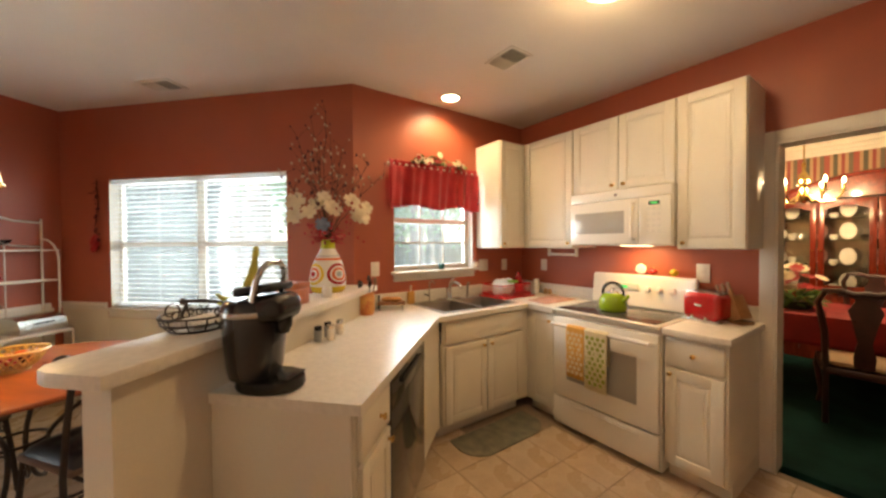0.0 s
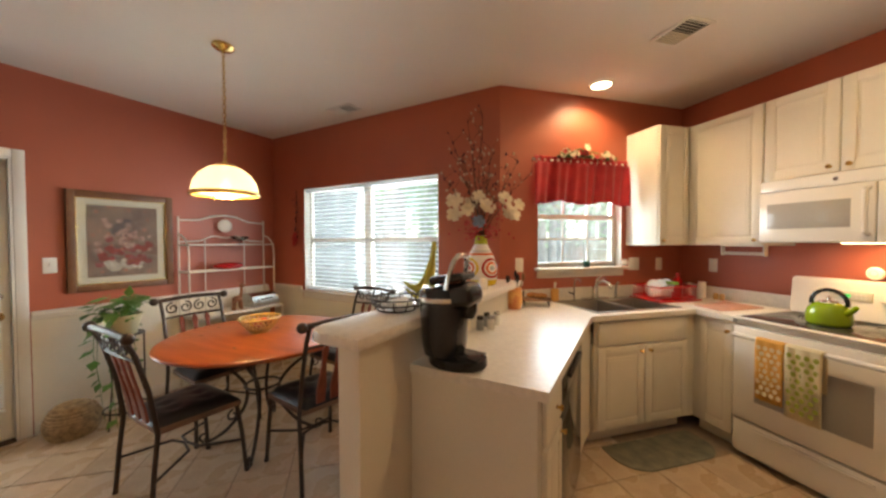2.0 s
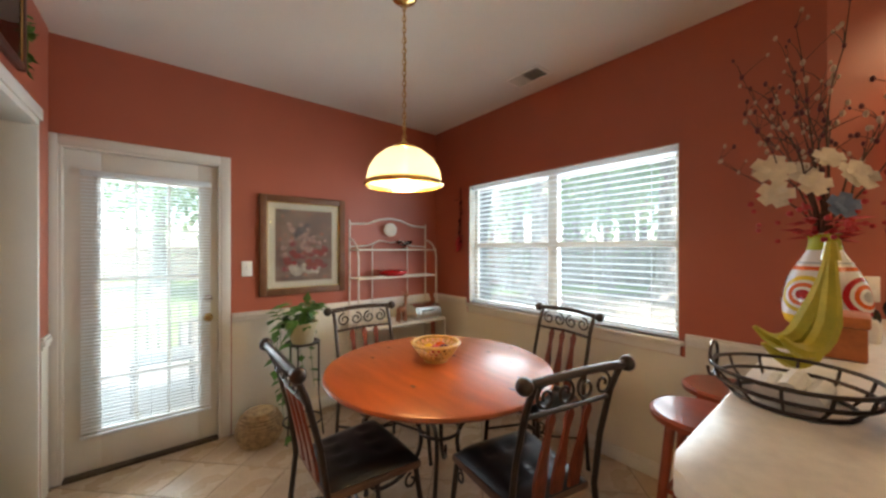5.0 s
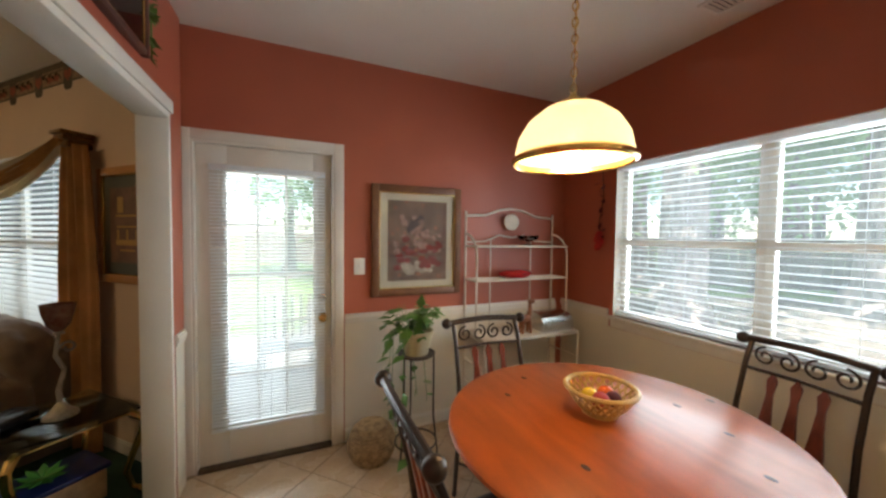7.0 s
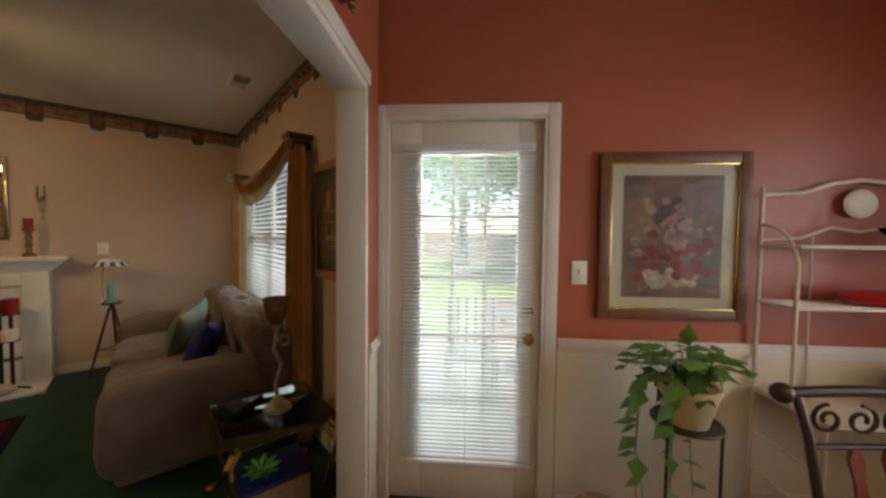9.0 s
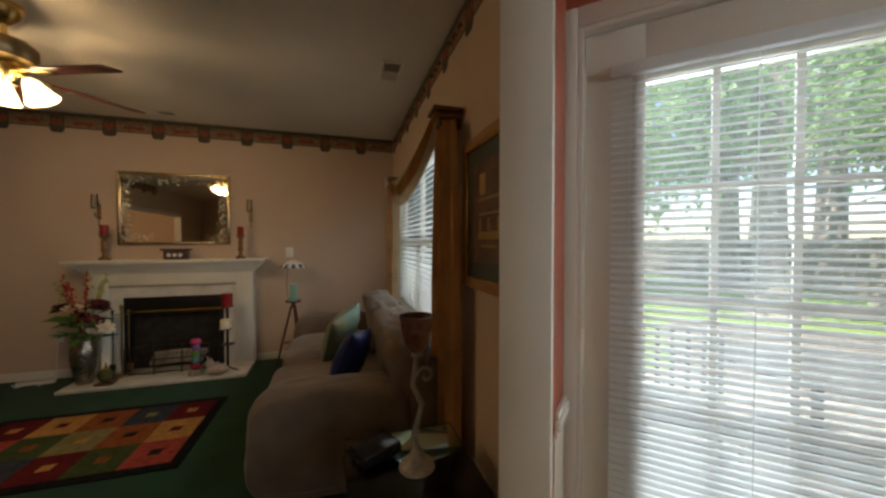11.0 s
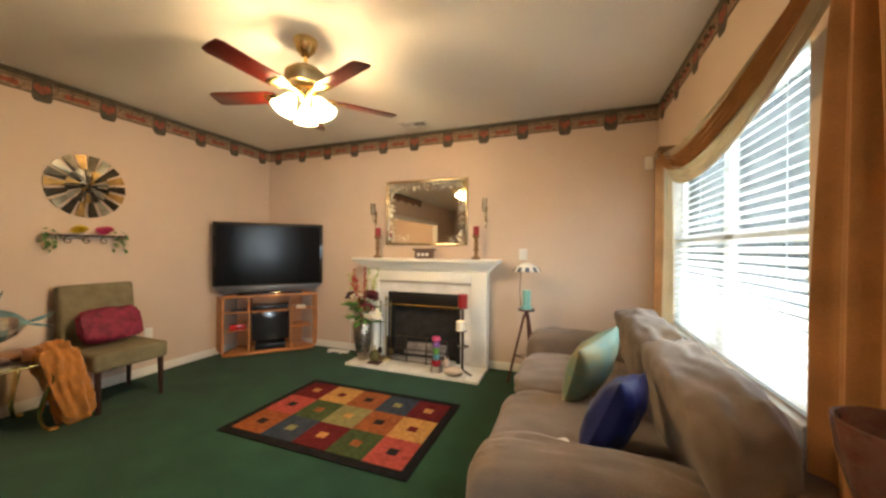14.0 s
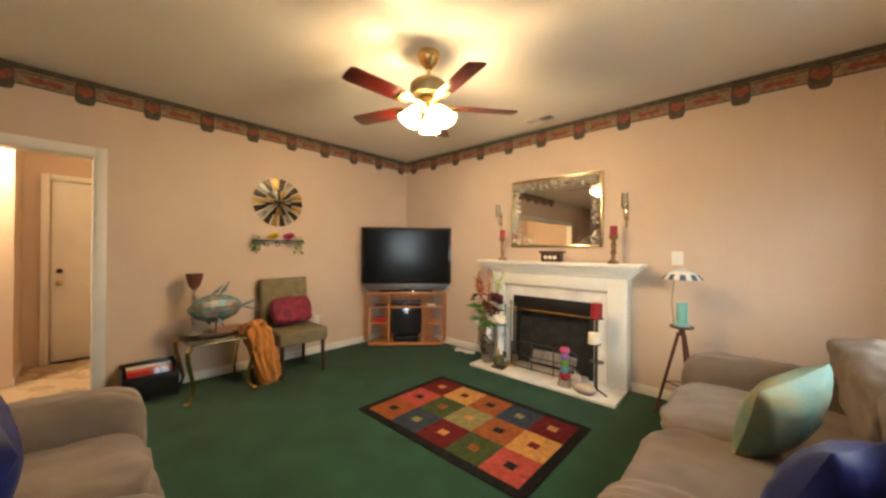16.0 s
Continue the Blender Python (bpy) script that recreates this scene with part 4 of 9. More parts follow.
part("case", lathe(B(), [(0, 0.014), (0.034, 0.012), (0.04, 0.0), (0.034, -0.012), (0, -0.014)], (0, 0, 0.041), m=pose(0, 0, 0, 90), seg=22), CERAMIC, top)
part("dial_ring", lathe(B(), [(0.016, 0.0165), (0.02, 0.0165), (0.02, 0.012), (0.016, 0.012)], (0, 0, 0.041), m=pose(0, 0, 0, 90), seg=22), GREY, top)
for x, mt, lb in ((-1.37, REDGLAZE, "red tomato-shaped salt shaker on the stove"), (-1.23, YELLOW, "yellow pepper-shaped salt shaker on the stove")):
    top = thing("salt_shaker", Matrix.Translation((x, KY - 0.055, z)), lb, "salt shaker")
    part("body", ball(B(), (0, 0, 0.026), 0.028, 1.1, 0.9, 0.92), mt, top)
    part("stalk", cyl(B(), (0, 0, 0.05), (0.004, 0, 0.062), 0.005, 0.003, 8), LEAF, top)

# toaster
top = thing("toaster", pose(-0.985, 3.60, CT, 0, 0, -12), "shiny red two-slot toaster with chrome trim", "toaster")
part("body", box(B(), -0.11, -0.085, 0.012, 0.11, 0.085, 0.185, 0.04, seg=5), REDGLAZE, top)
part("top_plate", box(B(), -0.095, -0.055, 0.17, 0.095, 0.055, 0.192, 0.008), CHROME, top)
# raised black strips stand for the shade inside the two slots
for y in (-0.027, 0.027):
    part("slot", box(B(), -0.075, y - 0.013, 0.1925, 0.075, y + 0.013, 0.1945), BLACK, top)
part("base", box(B(), -0.113, -0.088, 0.0005, 0.113, 0.088, 0.02, 0.008), CHROME, top)
part("lever", box(B(), -0.02, -0.1, 0.10, 0.02, -0.083, 0.113, 0.004), CHROME, top)
part("crest", tube(B(), arc((0, -0.088, 0.05), 0.045, 200, 340, 10, "xz"), 0.006, 6), CHROME, top)
# knife block
top = thing("knife_block", pose(-0.835, 3.66, CT, 0, 0, -20), "leaning wooden knife block with knives", "knife block")
bl = pose(0, 0, 0.022, 0, -22, 0)
part("block", box(B(), -0.045, -0.05, 0.0, 0.045, 0.05, 0.15, 0.005, bl), WOODMID, top)
part("foot", box(B(), -0.06, -0.05, 0.0005, 0.05, 0.05, 0.018, 0.004), WOODMID, top)
for i in range(5):
    bm = box(B(), -0.035 + 0.035 * (i % 3) - 0.009, -0.03 + 0.045 * (i // 3) - 0.007, 0.15, -0.035 + 0.035 * (i % 3) + 0.009, -0.03 + 0.045 * (i // 3) + 0.007, 0.235, 0.004, bl)
    part("knife_handle", bm, WOODMID, top)

# towels on the oven handle
def towel(x0, x1, drop, m, dots, label):
    top = thing("dish_towel", M_ST, label, "towel")
    bm = B()
    g, n = [], 14
    path = [(-0.668, 0.60)] + [(-0.672, 0.80)] + [(-0.69 + 0.0185 * math.cos(a), 0.812 + 0.0185 * math.sin(a)) for a in (0.3, 1.2, 1.9, 2.8)] + [(-0.712, 0.76), (-0.714, 0.65), (-0.712, drop)]
    for y, zz in path:
        g.append([bm.verts.new((x0 + (x1 - x0) * i / n, y - 0.004 * math.sin(i * 1.1 + zz * 9) * (1 if zz < 0.79 else 0.1), zz)) for i in range(n + 1)])
    for a, b in zip(g, g[1:]):
        for i in range(n):
            bm.faces.new((a[i], a[i + 1], b[i + 1], b[i]))
    solid(part("cloth", bm, m, top), 0.003)
    rows = int((0.78 - drop) / 0.034)
    for r in range(rows):
        for c in range(4):
            xx = x0 + (x1 - x0) * (0.14 + 0.24 * c + (0.12 if r % 2 else 0))
            if xx > x1 - 0.008:
                continue
            zz = 0.775 - 0.034 * r
            part("printed_spot", lathe(B(), [(0.0, 0.0015), (0.0125, 0.0015), (0.0125, 0)], m=pose(xx, -0.7165, zz, 90) @ Matrix.Diagonal((1, 1.15, 1, 1)), seg=8), dots, top)
towel(-1.775, -1.635, 0.46, mat("yellow_towel_cloth", (0.72, 0.38, 0.08), 0.9, var=0.1, bump=0.3, bscale=300), mat("towel_cream_print", (0.75, 0.62, 0.36), 0.9), "yellow patterned dish towel on the oven handle")
towel(-1.63, -1.47, 0.42, mat("cream_towel_cloth", (0.70, 0.62, 0.40), 0.9, var=0.06, bump=0.3, bscale=300), mat("towel_green_print", (0.30, 0.34, 0.04), 0.9), "cream dish towel with green spots on the oven handle")

# counter corner things
single("placemat", prism(B(), [(-2.2, 3.28), (-1.975, 3.24), (-1.965, 3.66), (-2.24, 3.70)], CT + 0.0006, CT + 0.006, 0.002), mat("pink_woven_mat", (0.62, 0.34, 0.25), 0.9, var=0.25, scale=60, bump=0.4, bscale=120), None, "pink patterned mat on the worktop corner", "mat")
for i, (x, y, r, h, mt, lb) in enumerate(((-2.55, 3.66, 0.035, 0.13, CHROME, "steel canister in the worktop corner"), (-2.47, 3.72, 0.03, 0.14, CERAMIC, "white canister in the worktop corner"))):
    top = thing("canister", Matrix.Translation((x, y, CT)), lb, "canister")
    part("jar", lathe(B(), [(0, 0.0005), (r, 0.0005), (r, h - 0.02), (r * 0.97, h - 0.018)]), mt, top)
    part("lid", lathe(B(), [(r * 1.03, h - 0.02), (r * 1.03, h), (0, h + 0.004)]), mt, top)
top = thing("bottle", Matrix.Translation((-2.62, 3.62, CT)), "dark red bottle in the worktop corner", "bottle")
part("body", lathe(B(), [(0, 0.0005), (0.04, 0.0005), (0.042, 0.14), (0.02, 0.17), (0.015, 0.21), (0, 0.21)]), REDGLAZE, top)
for i in range(2):
    single("glass_jar", lathe(B(), [(0, 0.0005), (0.018, 0.0005), (0.02, 0.045), (0.012, 0.055), (0, 0.056)]), mat("amber_spice", (0.5, 0.30, 0.12), 0.3) if i == 0 else bpy.data.materials["amber_spice"], Matrix.Translation((-2.36 + 0.05 * i, 3.73, CT)), "small amber spice jar on the worktop", "jar", "spice jars on the worktop")

# dish rack
top = thing("dish_rack", Matrix.Translation((-2.50, 3.32, CT)), "red plastic dish rack with a few dishes", "dish rack")
part("tray", box(B(), -0.15, -0.22, 0.0005, 0.17, 0.22, 0.018, 0.006), REDGLAZE, top)
bm = B()
for zz in (0.03, 0.12):
    tube(bm, [(-0.13, -0.19, zz), (0.14, -0.19, zz), (0.14, 0.19, zz), (-0.13, 0.19, zz), (-0.13, -0.19, zz)], 0.007, 6)
part("frame", bm, REDGLAZE, top)
for i in range(15):
    y = -0.18 + 0.0257 * i
    for x in (-0.13, 0.14):
        part("bar", cyl(B(), (x, y, 0.018), (x, y, 0.12), 0.004, seg=6), REDGLAZE, top)
for i in range(10):
    x = -0.12 + 0.027 * i
    part("bar", cyl(B(), (x, -0.19, 0.018), (x, -0.19, 0.12), 0.004, seg=6), REDGLAZE, top)
for i in range(3):
    single("dinner_plate", lathe(B(), [(0, 0.004), (0.05, 0.004), (0.075, 0.012), (0.075, 0.016), (0.05, 0.008), (0, 0.008)], m=pose(-2.50, 3.22 + 0.07 * i, CT + 0.096, 80, 0, 0)), CERAMIC, None, "white plate drying in the rack", "plate", "plates in the dish rack")
single("sponge", box(B(), -0.05, -0.03, 0, 0.05, 0.03, 0.025, 0.006), mat("green_sponge", (0.30, 0.50, 0.08), 0.95, bump=0.5, bscale=150), pose(-2.48, 3.38, CT + 0.127), "green sponge on the dish rack", "sponge")

# soap bottle, tray, crock, outlets, sill things
top = thing("soap_dispenser", Matrix.Translation((-2.66, 2.36, CT)), "amber liquid soap bottle with white pump", "soap dispenser")
part("bottle", box(B(), -0.022, -0.03, 0.0005, 0.022, 0.03, 0.11, 0.012), mat("amber_soap", (0.62, 0.34, 0.10), 0.2, bump=0), top)
part("pump", tube(B(), [(0, 0, 0.11), (0, 0, 0.155), (0.03, -0.01, 0.155)], 0.008, 8), CERAMIC, top)
top = thing("wire_leg_tray", pose(-2.58, 2.14, CT, 0, 0, 62), "wooden serving tray on bent wire legs", "tray")
part("board", box(B(), -0.11, -0.07, 0.04, 0.11, 0.07, 0.054, 0.005), WOODMID, top)
for x in (-0.09, 0.09):
    part("wire_leg", tube(B(), [(x, -0.085, 0.035), (x, -0.07, 0.004), (x, 0, 0.03), (x, 0.07, 0.004), (x, 0.085, 0.035)], 0.004, 6), IRON, top)
for i in range(2):
    single("bread_roll", ball(B(), (0, 0, 0.021), 0.035, 1.5, 0.8, 0.6), mat("bread_crust", (0.55, 0.26, 0.08), 0.7, var=0.2, scale=20, bump=0.2) if i == 0 else bpy.data.materials["bread_crust"], pose(-2.6 + 0.05 * i, 2.12 + 0.04 * i, CT + 0.0545, 0, 0, 60), "golden bread roll on the wooden tray", "bread", "rolls on the tray")
single("drinking_glass", lathe(B(), [(0, 0.0005), (0.03, 0.0005), (0.036, 0.10), (0.034, 0.10), (0.028, 0.006), (0, 0.006)]), GLASS, Matrix.Translation((-2.68, 2.05, CT)), "clear drinking glass at the wall", "glass")
top = thing("utensil_crock", Matrix.Translation((-2.50, 1.90, CT)), "painted ceramic crock full of kitchen utensils", "utensil crock")
CROCK = mat("painted_crock", (0.62, 0.40, 0.12), 0.3, var=0.3, scale=14, bump=0.02, tint=(0.50, 0.06, 0.03))
part("pot", lathe(B(), [(0, 0.0005), (0.052, 0.0005), (0.062, 0.03), (0.062, 0.11), (0.056, 0.15), (0.06, 0.162), (0.055, 0.162), (0.05, 0.15), (0.05, 0.02), (0, 0.02)], seg=30), CROCK, top)
for i, (dx, dy, h) in enumerate(((-0.02, 0.02, 0.27), (0.02, 0.01, 0.25), (0.0, -0.03, 0.24), (0.03, 0.03, 0.26), (-0.03, -0.01, 0.23))):
    bm = tube(B(), [(dx * 0.5, dy * 0.5, 0.03), (dx * 1.5, dy * 1.5, h - 0.05)], 0.005, 6)
    ball(bm, (dx * 1.7, dy * 1.7, h - 0.02), 0.03, 0.7, 0.35, 1.1, 10)
    part("utensil", bm, BLACK if i != 3 else WOODMID, top)
def outlet(m, x, z, label, w=0.072, h=0.116, switch=False):
    top = thing("wall_outlet" if not switch else "light_switch", m @ Matrix.Translation((x, -0.0005, z)), label, "outlet" if not switch else "switch")
    part("plate", box(B(), -w / 2, -0.007, -h / 2, w / 2, 0, h / 2, 0.003), CERAMIC, top)
    if switch:
        part("toggle", box(B(), -0.006, -0.018, -0.004, 0.006, -0.006, 0.018, 0.002), CERAMIC, top)
    else:
        for dz in (-0.022, 0.022):
            part("socket", box(B(), -0.016, -0.009, dz - 0.015, 0.016, -0.0068, dz + 0.015, 0.002), CERAMIC, top)
    return top
outlet(M_SC, 3.24, 1.205, "white double wall plate beside the sink window", 0.115)
outlet(M_SC, 3.53, 1.20, "white wall outlet in the kitchen corner")
outlet(M_SC, 2.075, 1.22, "white wall outlet beside the peninsula")
outlet(M_KC, -2.434, 1.20, "white wall outlet on the stove wall")
outlet(M_KC, -1.07, 1.204, "white wall outlet over the toaster", 0.08, 0.13)
outlet(M_DOOR, 1.055, 1.245, "white light switch beside the back door", 0.075, 0.118, True)
top = thing("paper_towel_holder", M_KC @ Matrix.Translation((-2.1, -0.16, 1.376)), "empty white under-cabinet towel holder", "towel holder")
part("bar", cyl(B(), (-0.14, 0, -0.06), (0.14, 0, -0.06), 0.012), WHITE, top)
for x in (-0.145, 0.145):
    part("arm", box(B(), x - 0.006, -0.02, -0.078, x + 0.006, 0.02, 0.0, 0.004), WHITE, top)
part("plate", box(B(), -0.15, -0.025, -0.006, 0.15, 0.025, 0.001, 0.002), WHITE, top)
top = thing("seashell_figurine", M_SC @ Matrix.Translation((3.10, -0.035, 1.191)), "white seashell ornament on the window sill", "ornament")
bm = B()
for k in range(9):
    a = radians(-60 + 15 * k)
    leaf(bm, (0, 0, 0.0), (math.sin(a), 0.1, math.cos(a)), 0.075, 0.35)
ball(bm, (0, 0, 0.02), 0.022, 1.2, 0.8, 0.9)
part("shell", bm, CERAMIC, top)
top = thing("votive_candle", M_SC @ Matrix.Translation((2.71, -0.03, 1.1905)), "small teal glass votive candle on the sill", "candle")
part("cup", lathe(B(), [(0, 0.0005), (0.026, 0.0005), (0.03, 0.05), (0.026, 0.05), (0.023, 0.01), (0, 0.01)]), mat("teal_glass", (0.02, 0.10, 0.09), 0.1, bump=0), top)
part("wax", lathe(B(), [(0.023, 0.03), (0, 0.032)]), CERAMIC, top)

# kitchen rug
bm = B()
c = [(-2.125, 2.37), (-2.0, 2.36)] + [(-2.0 + 0.17 * math.sin(radians(a)), 2.53 - 0.17 * math.cos(radians(a))) for a in range(0, 91, 15)] + [(-1.83 - 0.17 * (1 - math.cos(radians(a))), 2.95 + 0.17 * math.sin(radians(a))) for a in range(0, 91, 15)] + [(-2.125, 3.12)]
prism(bm, c, 0.0006, 0.011, 0.003)
single("kitchen_rug", bm, mat("grey_green_rug", (0.20, 0.19, 0.13), 1.0, var=0.3, scale=14, bump=0.6, bscale=260, tint=(0.13, 0.13, 0.10)), None, "small grey-green rug before the sink", "rug")

# spice shakers on the peninsula
for i, (p, q) in enumerate(((-0.40, 2.42), (-0.35, 2.46), (-0.40, 2.52), (-0.36, 2.58))):
    top = thing("spice_shaker", Matrix.Translation(pq(p, q, CT)), "glass spice shaker with dark cap", "spice shaker", "shakers on the peninsula")
    part("jar", lathe(B(), [(0, 0.0005), (0.02, 0.0005), (0.022, 0.05), (0.018, 0.06), (0, 0.06)], seg=14), CERAMIC if i % 2 else GREY, top)
    part("cap", lathe(B(), [(0.019, 0.06), (0.019, 0.08), (0, 0.083)], seg=14), BLACK if i % 2 == 0 else CHROME, top)

# coffee maker, spout side towards the kitchen
SMOKE = mat("smoke_grey_plastic", (0.022, 0.022, 0.024), 0.18, var=0.1, bump=0.0, coat=0.3)
top = thing("coffee_maker", M_PC @ Matrix.Translation((1.88, 0.30, CT)), "black single-cup coffee maker with silver handle", "coffee maker")
part("base", lathe(B(), [(0, 0.0005), (0.095, 0.0005), (0.10, 0.01), (0.098, 0.038), (0.088, 0.042), (0, 0.042)], (0, -0.03, 0), m=Matrix.Diagonal((0.95, 1.25, 1, 1))), BLACK, top)
body = part("body", lathe(B(), [(0, 0.0425), (0.088, 0.0425), (0.096, 0.08), (0.106, 0.20), (0.110, 0.27), (0.106, 0.30), (0.092, 0.318), (0, 0.322)], (0, 0.03, 0), seg=36, m=Matrix.Diagonal((1.02, 0.95, 1, 1))), SMOKE, top)
part("top_band", lathe(B(), [(0.1105, 0.262), (0.1125, 0.266), (0.1125, 0.276), (0.1105, 0.28)], (0, 0.03, 0), seg=36, m=Matrix.Diagonal((1.02, 0.95, 1, 1))), CHROME, body)
part("brew_head", box(B(), -0.082, -0.135, 0.232, 0.082, 0.04, 0.335, 0.042, seg=5, m=pose(0, -0.03, -0.006, 9 - 18)), BLACK, top)
part("head_lid", box(B(), -0.07, -0.10, 0.338, 0.07, 0.055, 0.372, 0.016, seg=4, m=pose(0, -0.04, -0.002, -9)), BLACK, top)
part("spout", lathe(B(), [(0, 0.19), (0.018, 0.195), (0.03, 0.225), (0.03, 0.25)], (0, -0.085, 0)), BLACK, top)
part("drip_plate", box(B(), -0.055, -0.135, 0.0425, 0.055, -0.06, 0.048, 0.002), BLACK, top)
part("handle", tube(B(), [(-0.075, -0.02, 0.315), (-0.074, -0.035, 0.385), (-0.058, -0.045, 0.425), (-0.03, -0.05, 0.445), (0.03, -0.05, 0.445), (0.058, -0.045, 0.425), (0.074, -0.035, 0.385), (0.075, -0.02, 0.315)], 0.011, 8), CHROME, top)

# bar: wire basket with dishes, bananas, box, vase
top = thing("wire_basket", M_PC @ Matrix.Translation((1.88, 0.575, 1.11)), "black wire basket holding folded napkins", "basket")
bm = B()
for r, z in ((0.085, 0.004), (0.11, 0.03), (0.118, 0.055)):
    tube(bm, arc((0, 0, z), r, 0, 360, 24, "xy"), 0.004, 6, caps=False)
part("rings", bm, IRON, top)
for k in range(12):
    a = radians(30 * k)
    part("wire", tube(B(), [(0.085 * math.cos(a), 0.085 * math.sin(a), 0.004), (0.11 * math.cos(a), 0.11 * math.sin(a), 0.03), (0.118 * math.cos(a), 0.118 * math.sin(a), 0.055)], 0.0028, 5), IRON, top)
bm = B()
for s in (-1, 1):
    tube(bm, spiral((0.0, s * 0.118, 0.06), 0.045, 0.012, 200, 720, 26, "xz"), 0.0035, 5)
part("scroll", bm, IRON, top)
for i in range(3):
    single("napkin_roll", cyl(B(), (-0.06, -0.03 + 0.03 * i, 0.022 + 0.012 * (i % 2)), (0.06, -0.04 + 0.035 * i, 0.022 + 0.012 * (i % 2)), 0.017, seg=10), mat("napkin_cloth", (0.74, 0.72, 0.66), 0.9, var=0.2, bump=0.3) if i == 0 else bpy.data.materials["napkin_cloth"], M_PC @ Matrix.Translation((1.88, 0.575, 1.11)), "rolled cream napkin in the wire basket", "napkin", "napkins in the basket")
BAN = mat("banana_skin", (0.52, 0.42, 0.03), 0.45, var=0.2, scale=16, bump=0.05, tint=(0.34, 0.33, 0.03))
top = thing("banana_bunch", M_PC @ Matrix.Translation((2.14, 0.535, 1.112)), "slim bunch of yellow-green bananas standing on the bar", "bananas")
for k, (p1, p2, off) in enumerate((((0.01, -0.075), (0.145, 0.065), 0.0), ((0.035, -0.02), (0.15, 0.10), 0.018), ((0.02, -0.03), (0.125, 0.085), -0.020))):
    bm, rings = B(), []
    rad = [0.009, 0.013, 0.018, 0.021, 0.022, 0.0215, 0.020, 0.017, 0.011, 0.005]
    for i, rr in enumerate(rad):
        u = i / 9
        r = 2 * u * (1 - u) * p1[0] + u * u * p2[0]
        z = (1 - u) ** 2 * 0.275 + 2 * u * (1 - u) * p1[1] + u * u * p2[1]
        dr, dz = 2 * (1 - u) * p1[0] + 2 * u * (p2[0] - p1[0]), 2 * (1 - u) * (p1[1] - 0.275) + 2 * u * (p2[1] - p1[1])
        n = Vector((-0.72 * dz, 0.69 * dz, -dr)).normalized()
        sd = Vector((0.69, 0.72, 0))
        c = Vector((-0.72 * r, 0.69 * r, z + 0.004)) + sd * off * min(1, u * 3)
        rings.append([bm.verts.new(c + n * rr * math.cos(math.pi / 3.5 * j) + sd * rr * math.sin(math.pi / 3.5 * j)) for j in range(7)])
    for a, b in zip(rings, rings[1:]):
        for j in range(7):
            bm.faces.new((a[j], a[(j + 1) % 7], b[(j + 1) % 7], b[j]))
    bm.faces.new(rings[0]), bm.faces.new(rings[-1])
    part("banana", bm, BAN, top)
part("stalk", cyl(B(), (0, 0, 0.262), (0.004, 0, 0.305), 0.017, 0.010, 8), BAN, top)
top = thing("wooden_box", M_PC @ Matrix.Translation((2.40, 0.53, 1.11)), "orange wooden recipe box on the bar", "box")
ORW = mat("orange_wood", (0.48, 0.14, 0.04), 0.45, var=0.2, scale=16, bump=0.06)
part("case", box(B(), -0.075, -0.05, 0.0005, 0.075, 0.05, 0.085, 0.004), ORW, top)
part("lid", box(B(), -0.08, -0.055, 0.086, 0.08, 0.055, 0.115, 0.005), ORW, top)
single("candle_jar", lathe(B(), [(0, 0.0005), (0.028, 0.0005), (0.03, 0.05), (0.02, 0.07), (0, 0.072)]), CERAMIC, M_PC @ Matrix.Translation((2.66, 0.48, 1.11)), "small pale candle jar beside the vase", "candle jar")

VASE = Matrix.Translation(pq(-0.58, 2.86, 1.11))
top = thing("vase", VASE @ Matrix.Diagonal((1.15, 1.15, 1, 1)), "painted ceramic vase with red and yellow rings", "vase")
prof = [(0, 0.0005), (0.074, 0.0005), (0.088, 0.012), (0.098, 0.05), (0.099, 0.09), (0.093, 0.14), (0.078, 0.20), (0.056, 0.25), (0.040, 0.285), (0.035, 0.31), (0.035, 0.335), (0.039, 0.347), (0.034, 0.347), (0.029, 0.30), (0, 0.29)]
def vase_r(z):
    for (r0, z0), (r1, z1) in zip(prof[1:-3], prof[2:-3]):
        if z0 <= z <= z1:
            return r0 + (r1 - r0) * (z - z0) / max(z1 - z0, 1e-6)
    return 0.074
body = part("body", lathe(B(), prof, seg=40), CERAMIC, top)
def band(nm, z0, z1, mt):
    zs = [z0 + (z1 - z0) * i / 4 for i in range(5)]
    part(nm, lathe(B(), [(vase_r(z) + 0.0018, z) for z in zs], seg=40), mt, body)
band("neck_band", 0.286, 0.345, mat("lime_glaze", (0.42, 0.48, 0.03), 0.25, bump=0))
band("base_band", 0.004, 0.045, YELLOW)
band("red_stripe", 0.212, 0.226, ORANGE)
band("pale_stripe", 0.236, 0.242, GREY)
for k in range(4):
    a = math.pi / 2 * k + 0.35
    for r0, r1, mt, h in ((0.068, 0.052, YELLOW if k % 2 else REDGLAZE, 0.0), (0.052, 0.042, CERAMIC, 0.0005), (0.042, 0.028, ORANGE, 0.001), (0.028, 0.018, CERAMIC, 0.0015), (0.018, 0.0, REDGLAZE if k % 2 else GREY, 0.002)):
        bm = B()
        for ring in range(24):
            t0, t1 = 2 * math.pi * ring / 24, 2 * math.pi * (ring + 1) / 24
            q = []
            for rr, t in ((r0, t0), (r0, t1), (r1, t1), (r1, t0)):
                zz = 0.125 + rr * math.sin(t)
                lim = vase_r(zz) + 0.003 + h
                aa = a + rr * math.cos(t) / 0.095
                q.append(bm.verts.new((lim * math.cos(aa), lim * math.sin(aa), zz)))
            bm.faces.new(q if r1 > 0 else q[:3])
        part("painted_ring", bm, mt, body)
random.seed(11)
